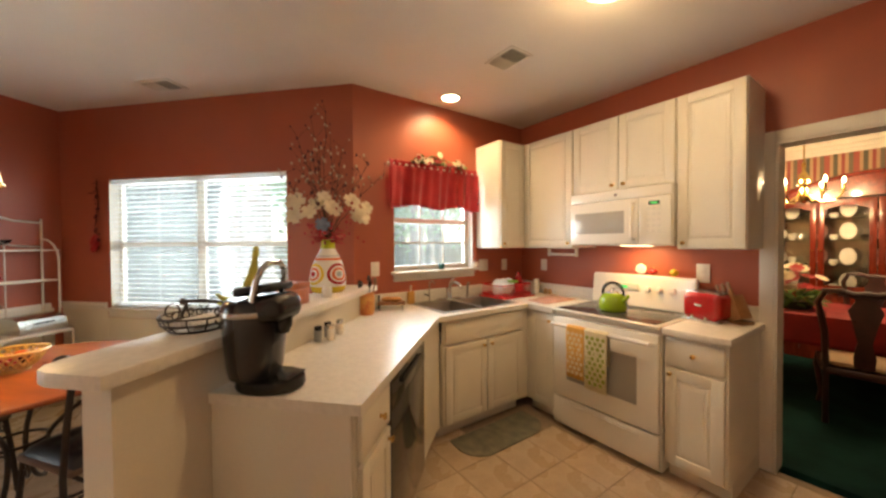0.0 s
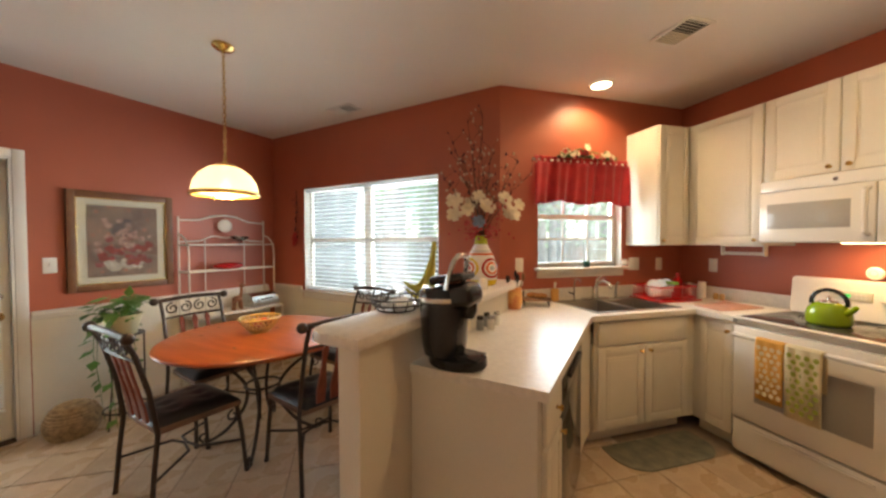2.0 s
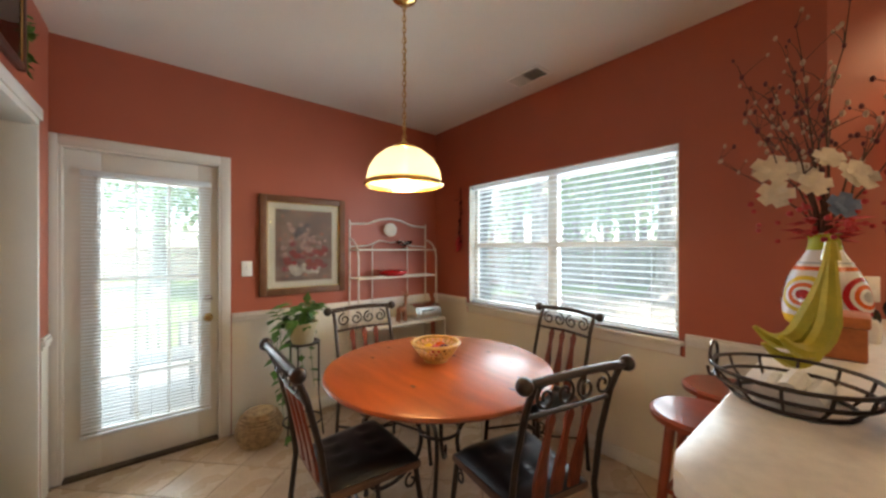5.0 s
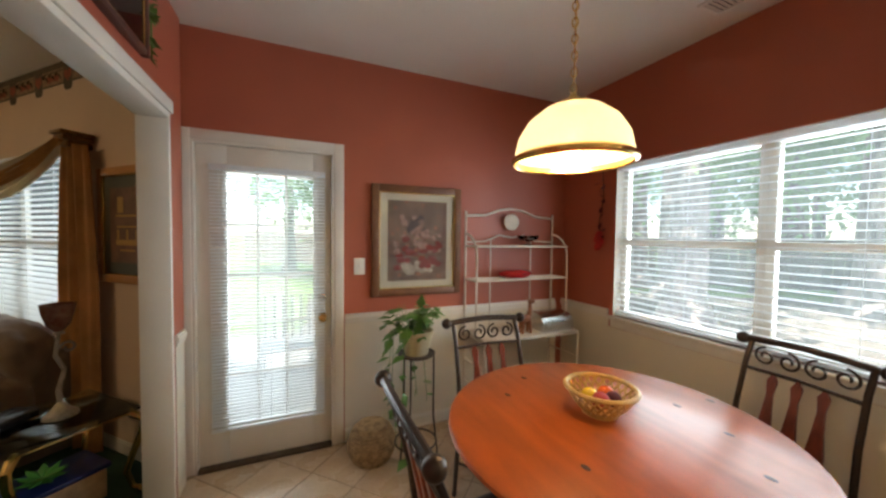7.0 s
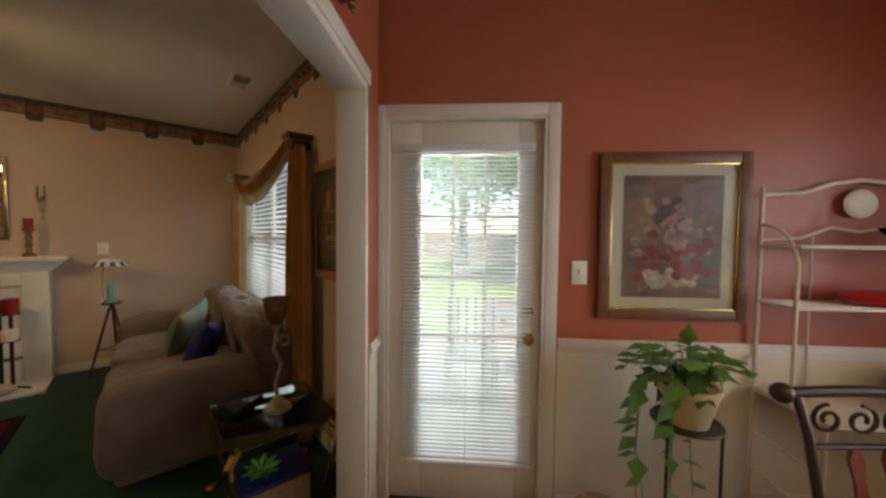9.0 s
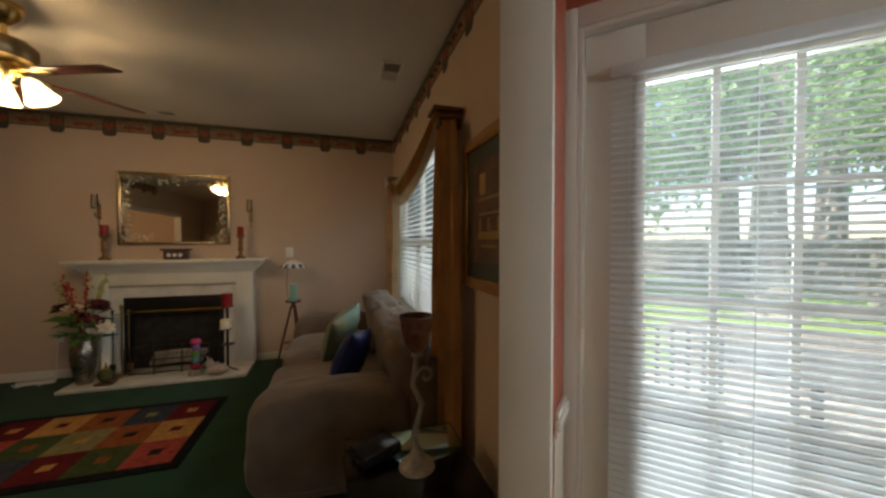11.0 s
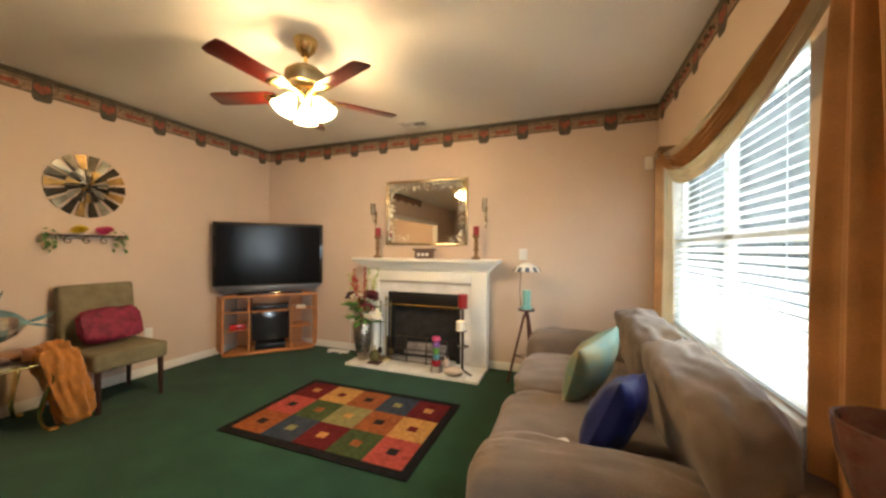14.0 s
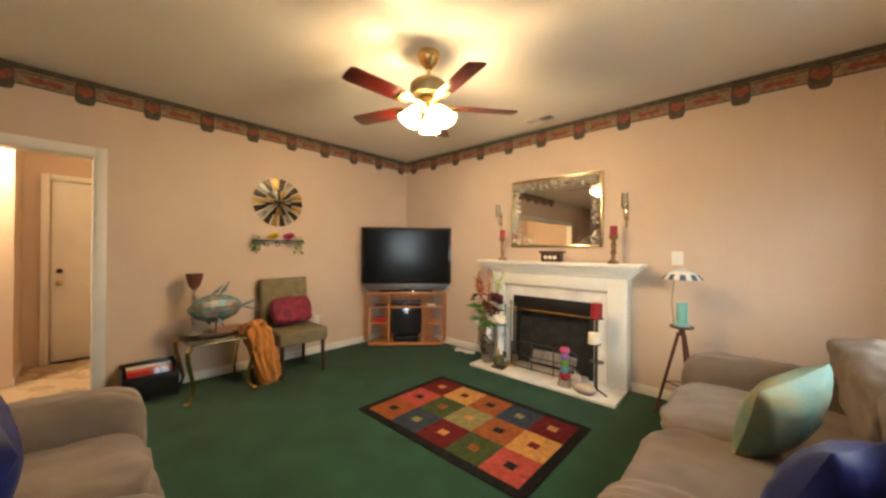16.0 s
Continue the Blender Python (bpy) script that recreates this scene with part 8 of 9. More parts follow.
part("neck", box(B(), -0.09, -0.10, 0.0225, 0.09, -0.06, 0.15, 0.01), GLOSS, top)
part("bezel", box(B(), -0.607, -0.10, 0.11, 0.607, -0.02, 0.875, 0.012), GLOSS, top)
part("screen", box(B(), -0.572, -0.0215, 0.135, 0.572, -0.0185, 0.84), mat("dark_tv_screen", (0.006, 0.006, 0.007), 0.16, bump=0, spec=0.12), top)

bm = box(B(), -0.59, -0.09, 0.035, 0.59, -0.022, 0.1095, 0.004)
for v in bm.verts:
    v.co.x *= 0.89 if v.co.z < 0.07 else 1
part("speaker_strip", bm, mat("silver_grey_plastic", (0.16, 0.16, 0.165), 0.35, metal=0.5, bump=0), top)

# side wall things
M_E = Matrix.Translation((EX, 0, 0)) @ pose(0, 0, 0, 0, 0, -90)     # local -y into the room, local x towards -y
top = thing("wall_medallion", M_E @ Matrix.Translation((3.68, -0.002, 1.83)), "round wall art of fanned metal plates", "wall art")
MT = [mat("plate_gold", (0.42, 0.26, 0.09), 0.45, metal=1, var=0.3, scale=12), mat("plate_silver", (0.36, 0.34, 0.27), 0.45, metal=1, var=0.3, scale=12), mat("plate_bronze", (0.06, 0.05, 0.035), 0.35, metal=1, var=0.3, scale=12)]
for ring, (r0, r1, n, y) in enumerate(((0.14, 0.275, 18, -0.012), (0.055, 0.15, 14, -0.022), (0.01, 0.06, 8, -0.03))):
    for k in range(n):
        a = 2 * math.pi * (k + 0.5 * (ring % 2)) / n
        h = math.pi / n * 0.74
        bm = B()
        lo, hi = [], []
        for rr, t in ((r0, a - h), (r1, a - h), (r1 * 1.0, a + h), (r0, a + h)):
            lo.append(bm.verts.new((rr * math.cos(t), y + (0.006 if t > a else -0.006), rr * math.sin(t))))
        bm.faces.new(lo)
        solid(part("metal_plate", bm, MT[(k // 2 + ring) % 2 if (k + ring) % 2 else 2], top, smooth=False), 0.003)
part("hub", lathe(B(), [(0, 0.03), (0.03, 0.028), (0.04, 0.0)], m=pose(0, 0, 0, 90)), MT[2], top)
top = thing("wall_shelf", M_E @ Matrix.Translation((3.68, 0, 1.395)), "thin iron wall shelf", "wall shelf")
part("board", box(B(), -0.26, -0.09, -0.008, 0.26, -0.001, 0.004, 0.003), IRON, top)
for x in (-0.12, 0.0, 0.12):
    part("scroll", tube(B(), [(p.x, -0.02, p.z) for p in spiral((x, 0, -0.045), 0.035, 0.008, 90, 440, 18)], 0.004, 5), IRON, top)
random.seed(19)
for x, mt, lb in ((-0.06, YELLOW, "yellow silk flower head on the wall shelf"), (0.11, mat("magenta_petal", (0.45, 0.02, 0.10), 0.6, var=0.2, scale=30), "magenta silk flower head on the wall shelf")):
    bm = B()
    for k in range(4):
        petal_bloom(bm, (random.uniform(-0.035, 0.035), -0.055, 0.032 + random.uniform(0, 0.03)), 0.045, 8, (random.uniform(-1, 1), -0.6, 0.8), 3)
    single("silk_flower", bm, mt, M_E @ Matrix.Translation((3.68 + x, 0, 1.3995)), lb, "flower")
for x in (-0.24, 0.22):
    bm = B()
    for k in range(34):
        leaf(bm, (random.uniform(-0.05, 0.05), -0.05 + random.uniform(-0.02, 0.03), random.uniform(-0.13, 0.05)), (random.uniform(-1, 1), -0.6, random.uniform(-1, 0.4)), random.uniform(0.03, 0.055), 0.6)
    tube(bm, [(0, -0.05, 0.006), (0, -0.07, -0.02), (0.02, -0.07, -0.12)], 0.003, 4)
    single("ivy_sprig", bm, LEAF, M_E @ Matrix.Translation((3.68 + x, 0, 1.3995)), "trailing green ivy sprig on the wall shelf", "ivy")
# parsons chair
OLIVE = mat("olive_tweed_upholstery", (0.20, 0.165, 0.09), 0.95, var=0.15, scale=12, bump=0.4, bscale=260)
M_CH = Matrix.Translation((1.66, -3.71, 0.004)) @ pose(0, 0, 0, 0, 0, -90)    # faces local -y: towards -x
top = thing("side_chair", M_CH, "olive upholstered armless chair with dark legs", "chair")
part("seat", box(B(), -0.255, -0.275, 0.325, 0.255, 0.20, 0.465, 0.028, seg=4), OLIVE, top)
part("backrest", box(B(), -0.255, -0.045, -0.35, 0.255, 0.045, 0.33, 0.026, seg=4, m=pose(0, 0.245, 0.64, -7)), OLIVE, top)
DARKW = mat("dark_walnut_leg", (0.045, 0.016, 0.009), 0.35, var=0.2)
for x in (-0.215, 0.215):
    for y in (-0.23, 0.22):
        part("leg", cyl(B(), (x, y * 1.05, 0), (x, y, 0.33), 0.017, 0.023, 8), DARKW, top)
pl_m = mat("magenta_ruched_cloth", (0.22, 0.008, 0.035), 0.7, var=0.3, scale=20, bump=0.9, bscale=26)
bm = cushion_mesh(0.42, 0.28, 0.14, 0.25, 0.008, 16, 51)
single("lumbar_pillow", bm, pl_m, M_CH @ Matrix.Translation((0, 0.115, 0.485)) @ pose(0, 0, 0.12, 66, 0, 0), "ruched magenta lumbar pillow on the chair", "pillow")
outlet(M_E, 4.16, 0.42, "white wall outlet beside the chair")

# brass and glass tables
GOLD = mat("antique_gold_metal", (0.68, 0.48, 0.18), 0.22, metal=1, var=0.2, scale=14, bump=0.05)
TGL = glass_mat("table_glass", (0.82, 0.92, 0.87))
def cabriole_table(m, w, d, h, label):
    top = thing("end_table", m, label, "side table", "brass and glass tables")
    part("glass_top", box(B(), -w / 2, -d / 2, h - 0.012, w / 2, d / 2, h, 0.004), TGL, top)
    part("frame", tube(B(), [(-w / 2 + 0.03, -d / 2 + 0.03, h - 0.022), (w / 2 - 0.03, -d / 2 + 0.03, h - 0.022), (w / 2 - 0.03, d / 2 - 0.03, h - 0.022), (-w / 2 + 0.03, d / 2 - 0.03, h - 0.022), (-w / 2 + 0.03, -d / 2 + 0.03, h - 0.022)], 0.009, 8), GOLD, top)
    for sx in (-1, 1):
        for sy in (-1, 1):
            x, y = sx * (w / 2 - 0.035), sy * (d / 2 - 0.035)
            pts = [(x - sx * 0.01, y - sy * 0.01, h - 0.02), (x + sx * 0.035, y + sy * 0.035, h - 0.07), (x + sx * 0.03, y + sy * 0.03, h - 0.14), (x, y, h * 0.45), (x - sx * 0.02, y - sy * 0.02, 0.12), (x, y, 0.03), (x + sx * 0.03, y + sy * 0.03, 0.012)]
            bm = B()
            tube(bm, pts, 0.022, 8, 0.011)
            ball(bm, (x + sx * 0.035, y + sy * 0.035, 0.014), 0.022, 1.3, 1.3, 0.64)
            part("cabriole_leg", bm, GOLD, top)
    return top
cabriole_table(Matrix.Translation((1.66, -2.99, 0.004)), 0.50, 0.52, 0.50, "brass table with glass top against the side wall")
cabriole_table(Matrix.Translation((-2.35, -2.56, 0.004)), 0.50, 0.56, 0.48, "brass table with glass top beside the sofa")
# metal fish
random.seed(23)
top = thing("fish_sculpture", Matrix.Translation((1.62, -2.98, 0.504)) @ pose(0, 0, 0, 0, 0, 90) @ Matrix.Diagonal((1.15, 1.1, 1.05, 1)), "iridescent patchwork metal fish on a stand", "sculpture")
FS = [mat("fish_blue", (0.36, 0.62, 0.66), 0.22, metal=0.7, var=0.3, scale=20), mat("fish_gold", (0.62, 0.56, 0.44), 0.22, metal=0.7, var=0.3, scale=20), mat("fish_green", (0.34, 0.50, 0.46), 0.22, metal=0.7, var=0.3, scale=20), mat("fish_rust", (0.34, 0.26, 0.20), 0.3, metal=0.7, var=0.3, scale=20)]
for k in range(8):
    for j in range(5):
        q = []
        for du, dv in ((0, 0), (1, 0), (1, 1), (0, 1)):
            u, v = (k + du) / 8 * 2 - 1, (j + dv) / 5 * 2 - 1
            hh = 0.12 * max(0.02, 1 - u * u) ** 0.6
            q.append((u * 0.19, hh * v, 0.06 * (1 - v * v) ** 0.5 * max(0, 1 - u * u)))
        for s in (-1, 1):
            bm = B()
            bm.faces.new([bm.verts.new((-x, s * (y + 0.004), 0.24 + z)) for x, z, y in q])
            part("scale_plate", bm, random.choice(FS), top)
bm = B()
for s in (-1, 1):
    leaf(bm, (-0.17, 0, 0.24), (-1, 0, 0.35 * s), 0.16, 0.4, 0)
leaf(bm, (-0.02, 0, 0.35), (-0.6, 0, 1), 0.14, 0.7, 0)
leaf(bm, (0.04, 0, 0.35), (-0.8, 0, 0.8), 0.13, 0.6, 0)
leaf(bm, (0.0, 0.04, 0.17), (-0.5, 0.4, -1), 0.10, 0.6, 0)
leaf(bm, (0.05, -0.04, 0.17), (-0.3, -0.4, -1), 0.10, 0.6, 0)
solid(part("fins", bm, FS[0], top), 0.003)
part("stand", tube(B(), [(0, 0, 0.004), (0, 0, 0.15)], 0.006, 6), IRON, top)
part("stand_base", box(B(), -0.11, -0.05, 0.0005, 0.11, 0.05, 0.018, 0.004), DARKW, top)
single("wooden_tray", box(B(), -0.1, -0.14, 0, 0.1, 0.14, 0.03, 0.006), mat("pinkish_wood", (0.34, 0.17, 0.10), 0.5), Matrix.Translation((1.77, -3.12, 0.5045)), "pale wooden tray on the glass table", "tray")
single("copper_cup", lathe(B(), [(0, 0), (0.04, 0), (0.045, 0.08), (0.04, 0.08), (0.036, 0.01), (0, 0.01)]), mat("copper", (0.55, 0.26, 0.14), 0.35, metal=0.6), Matrix.Translation((1.55, -3.19, 0.5045)), "small copper cup on the glass table", "cup")
def goblet_lamp(m, h, label, scroll=True):
    top = thing("candle_lamp", m, label, "table lamp", "scrolled candle lamps")
    base = mat("antique_cream_metal", (0.3, 0.27, 0.22), 0.4, var=0.25, scale=20, bump=0.2) if "antique_cream_metal" not in bpy.data.materials else bpy.data.materials["antique_cream_metal"]
    part("foot", lathe(B(), [(0, 0.0005), (0.07, 0.0005), (0.066, 0.016), (0.04, 0.035), (0.024, 0.06), (0.013, 0.075), (0, 0.075)], seg=24), base, top)
    part("stem", tube(B(), [(0, 0, 0.07), (0.012, 0.01, 0.14), (-0.022, -0.01, 0.24), (0.02, 0.012, h - 0.27), (0.0, 0, h - 0.16)], 0.013, 8, 0.009), base, top)
    part("curl", tube(B(), [(p.x - 0.035, 0, p.z) for p in spiral((0, 0, h - 0.24), 0.035, 0.010, 0, 400, 20)], 0.007, 6), base, top)
    part("cup", lathe(B(), [(0, h - 0.165), (0.025, h - 0.16), (0.018, h - 0.145), (0, h - 0.14)]), base, top)
    MOS = mat("red_brown_mosaic_glass", (0.075, 0.02, 0.012), 0.2, var=0.5, scale=34, bump=0.4, bscale=60, tint=(0.17, 0.085, 0.055)) if "red_brown_mosaic_glass" not in bpy.data.materials else bpy.data.materials["red_brown_mosaic_glass"]
    part("shade", lathe(B(), [(0.018, h - 0.145), (0.045, h - 0.11), (0.062, h - 0.05), (0.068, h), (0.063, h), (0.057, h - 0.05), (0.04, h - 0.105), (0, h - 0.135)], seg=28), MOS, top)
    return top
goblet_lamp(Matrix.Translation((-2.37, -2.55, 0.4845)), 0.60, "scrolled cream candle lamp with mosaic glass cup")
goblet_lamp(Matrix.Translation((1.80, -2.85, 0.5045)), 0.56, "scrolled candle holder with mosaic glass cup by the wall")
TH = mat("burnt_orange_cloth", (0.48, 0.17, 0.02), 0.75, var=0.2, scale=10, bump=0.3, bscale=40, sheen=0.3)
bm = cushion_mesh(0.18, 0.20, 0.62, 0.05, 0.02, 18, 61)
single("floor_cushion", bm, TH, Matrix.Translation((1.48, -3.41, 0.006)) @ pose(0, 0, 0, -14, 0, 0), "burnt orange cushion leaning on the glass table", "cushion")
# magazine box
top = thing("magazine_box", Matrix.Translation((1.88, -2.55, 0.004)), "black open box of magazines on the carpet", "magazine box")
for a in ((-0.12, -0.19, 0.0005, 0.12, 0.19, 0.015), (-0.12, -0.19, 0.0155, -0.108, 0.19, 0.22), (0.108, -0.19, 0.0155, 0.12, 0.19, 0.29), (-0.1075, -0.19, 0.0155, 0.1075, -0.178, 0.27), (-0.1075, 0.178, 0.0155, 0.1075, 0.19, 0.27)):
    part("panel", box(B(), *a, 0.003), BLACK, top)
for i in range(5):
    single("magazine", box(B(), -0.005, -0.15, 0, 0.005, 0.15, 0.235 + 0.012 * (i % 3), 0.001), (REDGLAZE, ORANGE, CERAMIC, PETALR, YELLOW)[i], Matrix.Translation((1.80 + 0.035 * i, -2.55, 0.0205)) @ pose(0, 0, 0, 0, 6, 0), ("red", "orange", "white", "crimson", "yellow")[i] + " magazine standing in the black box", "magazine", "magazines in the box")
# sofa-side table things
single("storage_chest", box(B(), -0.17, -0.13, 0, 0.17, 0.13, 0.16, 0.008), mat("pale_wood_chest", (0.40, 0.27, 0.15), 0.6, var=0.2, scale=12), Matrix.Translation((-2.32, -2.53, 0.0045)), "pale wooden chest under the glass table", "chest")
single("folded_cloth", box(B(), -0.19, -0.14, 0, 0.19, 0.14, 0.03, 0.012), BLUE_P, Matrix.Translation((-2.32, -2.53, 0.165)), "folded dark blue cloth on the chest", "cloth")
bm = B()
for k in range(16):
    a = radians(22.5 * k)
    leaf(bm, (0, 0, 0.01), (math.cos(a), math.sin(a), 0.35 + 0.4 * (k % 2)), 0.10, 0.6)
single("toy_plant", bm, mat("bright_green_leaf", (0.05, 0.24, 0.05), 0.5), Matrix.Translation((-2.28, -2.50, 0.197)), "bright green artificial plant on the cloth", "plant")
single("leather_case", box(B(), -0.09, -0.07, 0, 0.09, 0.07, 0.05, 0.012), BLACK, pose(-2.22, -2.68, 0.4845, 0, 0, 25), "black leather case on the glass table", "case")

# window dressing
AMBER = mat("amber_sheer_cloth", (0.58, 0.29, 0.105), 0.7, var=0.18, scale=6, bump=0.2, bscale=200, trans=0.35)
CREAMC = mat("cream_sheer_cloth", (0.70, 0.60, 0.43), 0.8, var=0.1, scale=6, bump=0.2, bscale=200, trans=0.4)
M_LC = Matrix(((0, -1, 0, WX), (1, 0, 0, 0), (0, 0, 1, 0), (0, 0, 0, 1)))
for y, z in ((-3.10, 2.085), (-4.86, 2.02)):
    top = thing("curtain_bracket", M_LC @ Matrix.Translation((y, 0, z)), "carved dark bronze curtain bracket", "curtain bracket", "brackets over the window")
    part("ledge", box(B(), -0.075, -0.17, 0.0, 0.075, -0.001, 0.025, 0.006), BRONZE, top)
    part("moulding", box(B(), -0.06, -0.155, -0.03, 0.06, -0.001, -0.0005, 0.008), BRONZE, top)
    part("corbel", prism(B(), [(-0.045, -0.13), (0.045, -0.13), (0.04, -0.001), (-0.04, -0.001)], -0.075, -0.0305, 0.008), BRONZE, top)
def panel(y0, y1, z1, m, label, amp, waves, neck=0.5, depth=-0.10):
    """A hanging panel, gathered at its top under the bracket."""
    top = thing("window_curtain", M_LC, label, "curtain")
    bm, g = B(), []
    yc = (y0 + y1) / 2
    for j in range(19):
        v = j / 18
        wd = neck + (1 - neck) * min(1, v * 2.2) ** 0.7
        row = []
        for i in range(49):
            u = i / 48
            row.append(bm.verts.new((yc + (u - 0.5) * (y1 - y0) * wd, depth - amp * math.sin(2 * math.pi * waves * u + 1.2 * math.sin(4 * u + v)) - 0.3 * amp * math.sin(5.3 * math.pi * waves * u), z1 + (0.03 - z1) * v)))
        g.append(row)
    for a, b in zip(g, g[1:]):
        for i in range(48):
            bm.faces.new((a[i], a[i + 1], b[i + 1], b[i]))
    solid(part("cloth", bm, m, top), 0.003)
panel(-3.23, -2.87, 2.02, AMBER, "amber sheer curtain panel hanging from the bracket", 0.026, 3)
panel(-5.06, -4.80, 1.97, CREAMC, "cream sheer curtain panel beside the far bracket", 0.025, 3)
panel(-4.91, -4.85, 1.975, AMBER, "narrow amber sheer tail beside the cream panel", 0.02, 2, depth=-0.145)
top = thing("curtain_swag", M_LC, "amber and cream swag draped between the brackets", "curtain")
for sag, w, mt, nm, dy in ((0.155, 0.10, CREAMC, "cream_heading", -0.122), (0.22, 0.10, AMBER, "amber_drape", -0.136), (0.30, 0.16, CREAMC, "cream_lining", -0.118)):
    bm, g = B(), []
    for i in range(41):
        u = i / 40
        y = -3.10 + (-4.86 + 3.10) * u
        zt = 2.06 + (2.0 - 2.06) * u - sag * (1 - (2 * u - 1) ** 2) ** 0.85 * (0.75 + 0.5 * u)
        row = []
        for j in range(13):
            v = j / 12
            ww = w * (0.35 + 0.65 * math.sin(math.pi * u) ** 0.6)
            row.append(bm.verts.new((y, dy - 0.02 * math.sin(2 * math.pi * 3 * v + 2 * u) - 0.02 * math.sin(math.pi * u), zt + ww * (0.75 - v))))
        g.append(row)
    for a, b in zip(g, g[1:]):
        for j in range(12):
            bm.faces.new((a[j], a[j + 1], b[j + 1], b[j]))
    solid(part(nm, bm, mt, top), 0.003)
def movie(top):
    part("print", box(B(), -0.19, -0.014, -0.24, 0.19, -0.0122, 0.24), mat("dim_pink_print", (0.16, 0.085, 0.06), 0.35, var=0.3, scale=8), top)
    GB = mat("gold_bars", (0.42, 0.28, 0.08), 0.45)
    for x, z, w, h in ((0.0, 0.06, 0.24, 0.012), (0.02, -0.01, 0.26, 0.010), (0.0, -0.11, 0.24, 0.035), (0.0, -0.16, 0.16, 0.012), (-0.07, 0.13, 0.06, 0.10), (-0.10, -0.06, 0.02, 0.06), (0.0, -0.06, 0.02, 0.06), (0.1, -0.06, 0.02, 0.06)):
        part("gold_bar", box(B(), x - w / 2, -0.0165, z - h / 2, x + w / 2, -0.0142, z + h / 2), GB, top)
framed(M_LC @ Matrix.Translation((-2.66, 0, 1.51)), 0.62, 0.74, 0.05, grain(mat("honey_wood_frame", (0.42, 0.19, 0.05), 0.35, var=0.15, scale=10), (1, 1, 8)), mat("dark_green_mount", (0.06, 0.075, 0.065), 0.35), "honey wood framed print with dark green mount", movie, "", glaze=False)

# ceiling fan
MAH = grain(mat("mahogany_blade", (0.13, 0.014, 0.009), 0.3, var=0.25, scale=10, bump=0.03, coat=0.3), (1, 6, 1))
top = thing("ceiling_fan", Matrix.Translation((-0.335, -3.75, 0)), "brass ceiling fan with mahogany blades and lit glass shades", "ceiling fan")
part("canopy", lathe(B(), [(0, H - 0.0005), (0.075, H - 0.0005), (0.078, H - 0.02), (0.058, H - 0.07), (0.026, H - 0.105), (0, H - 0.105)]), GOLD, top)
part("rod", cyl(B(), (0, 0, H - 0.10), (0, 0, 2.48), 0.013), GOLD, top)
part("motor", lathe(B(), [(0, 2.485), (0.05, 2.485), (0.098, 2.472), (0.126, 2.445), (0.128, 2.395), (0.112, 2.37), (0.07, 2.36), (0, 2.36)], seg=36), mat("antique_brass_housing", (0.42, 0.32, 0.17), 0.35, metal=1, var=0.1, bump=0.05), top)
part("hub", lathe(B(), [(0, 2.36), (0.06, 2.36), (0.075, 2.33), (0.06, 2.30), (0.035, 2.27), (0, 2.27)]), GOLD, top)
for k in range(5):
    a = 15.8 + 72 * k
    bl = part("blade", prism(B(), [(0.19, -0.05), (0.24, -0.062), (0.60, -0.066), (0.628, -0.055), (0.632, 0), (0.628, 0.055), (0.60, 0.066), (0.24, 0.062), (0.19, 0.05)], -0.004, 0.004, 0.002), MAH, top, m=pose(0, 0, 2.30, 0, 0, a) @ pose(0, 0, 0, 11, 0, 0))
    bm = B()
    box(bm, 0.06, -0.018, 0.0, 0.20, 0.018, 0.012, 0.004)
    box(bm, 0.17, -0.045, -0.011, 0.27, 0.045, -0.0045, 0.003)
    part("blade_arm", bm, GOLD, bl)
SHADEF = mat("lit_frosted_shade", (1.0, 0.86, 0.56), 0.4, glow=1.6, bump=0, clear=0.55)
for k in range(3):
    a = radians(70 + 120 * k)
    d = Vector((math.cos(a), math.sin(a), 0))
    part("lamp_arm", tube(B(), [Vector((0, 0, 2.30)), d * 0.06 + Vector((0, 0, 2.30)), d * 0.085 + Vector((0, 0, 2.28))], 0.010, 8), GOLD, top)
    mm = Matrix.Translation(d * 0.085 + Vector((0, 0, 2.28))) @ Vector((d.x * 0.55, d.y * 0.55, -1)).to_track_quat("Z", "Y").to_matrix().to_4x4()
    s = part("glass_shade", lathe(B(), [(0.022, 0.0), (0.035, 0.02), (0.05, 0.06), (0.065, 0.10), (0.078, 0.125), (0.074, 0.125), (0.06, 0.098), (0.044, 0.06), (0.03, 0.022)], m=mm, seg=20), SHADEF, top)
part("pull_chain", tube(B(), [(0.01, 0, 2.27), (0.01, 0, 2.12)], 0.0025, 5), GOLD, top)

top = thing("wall_sensor", M_FIRE @ Matrix.Translation((fx(-2.66), -0.001, 2.11)), "small white alarm sensor beside the curtain bracket", "sensor")
part("case", box(B(), -0.035, -0.05, -0.06, 0.035, 0, 0.06, 0.012, seg=3), CERAMIC, top)
part("lens", box(B(), -0.022, -0.053, -0.04, 0.022, -0.0505, 0.01, 0.001), WHITE, top)

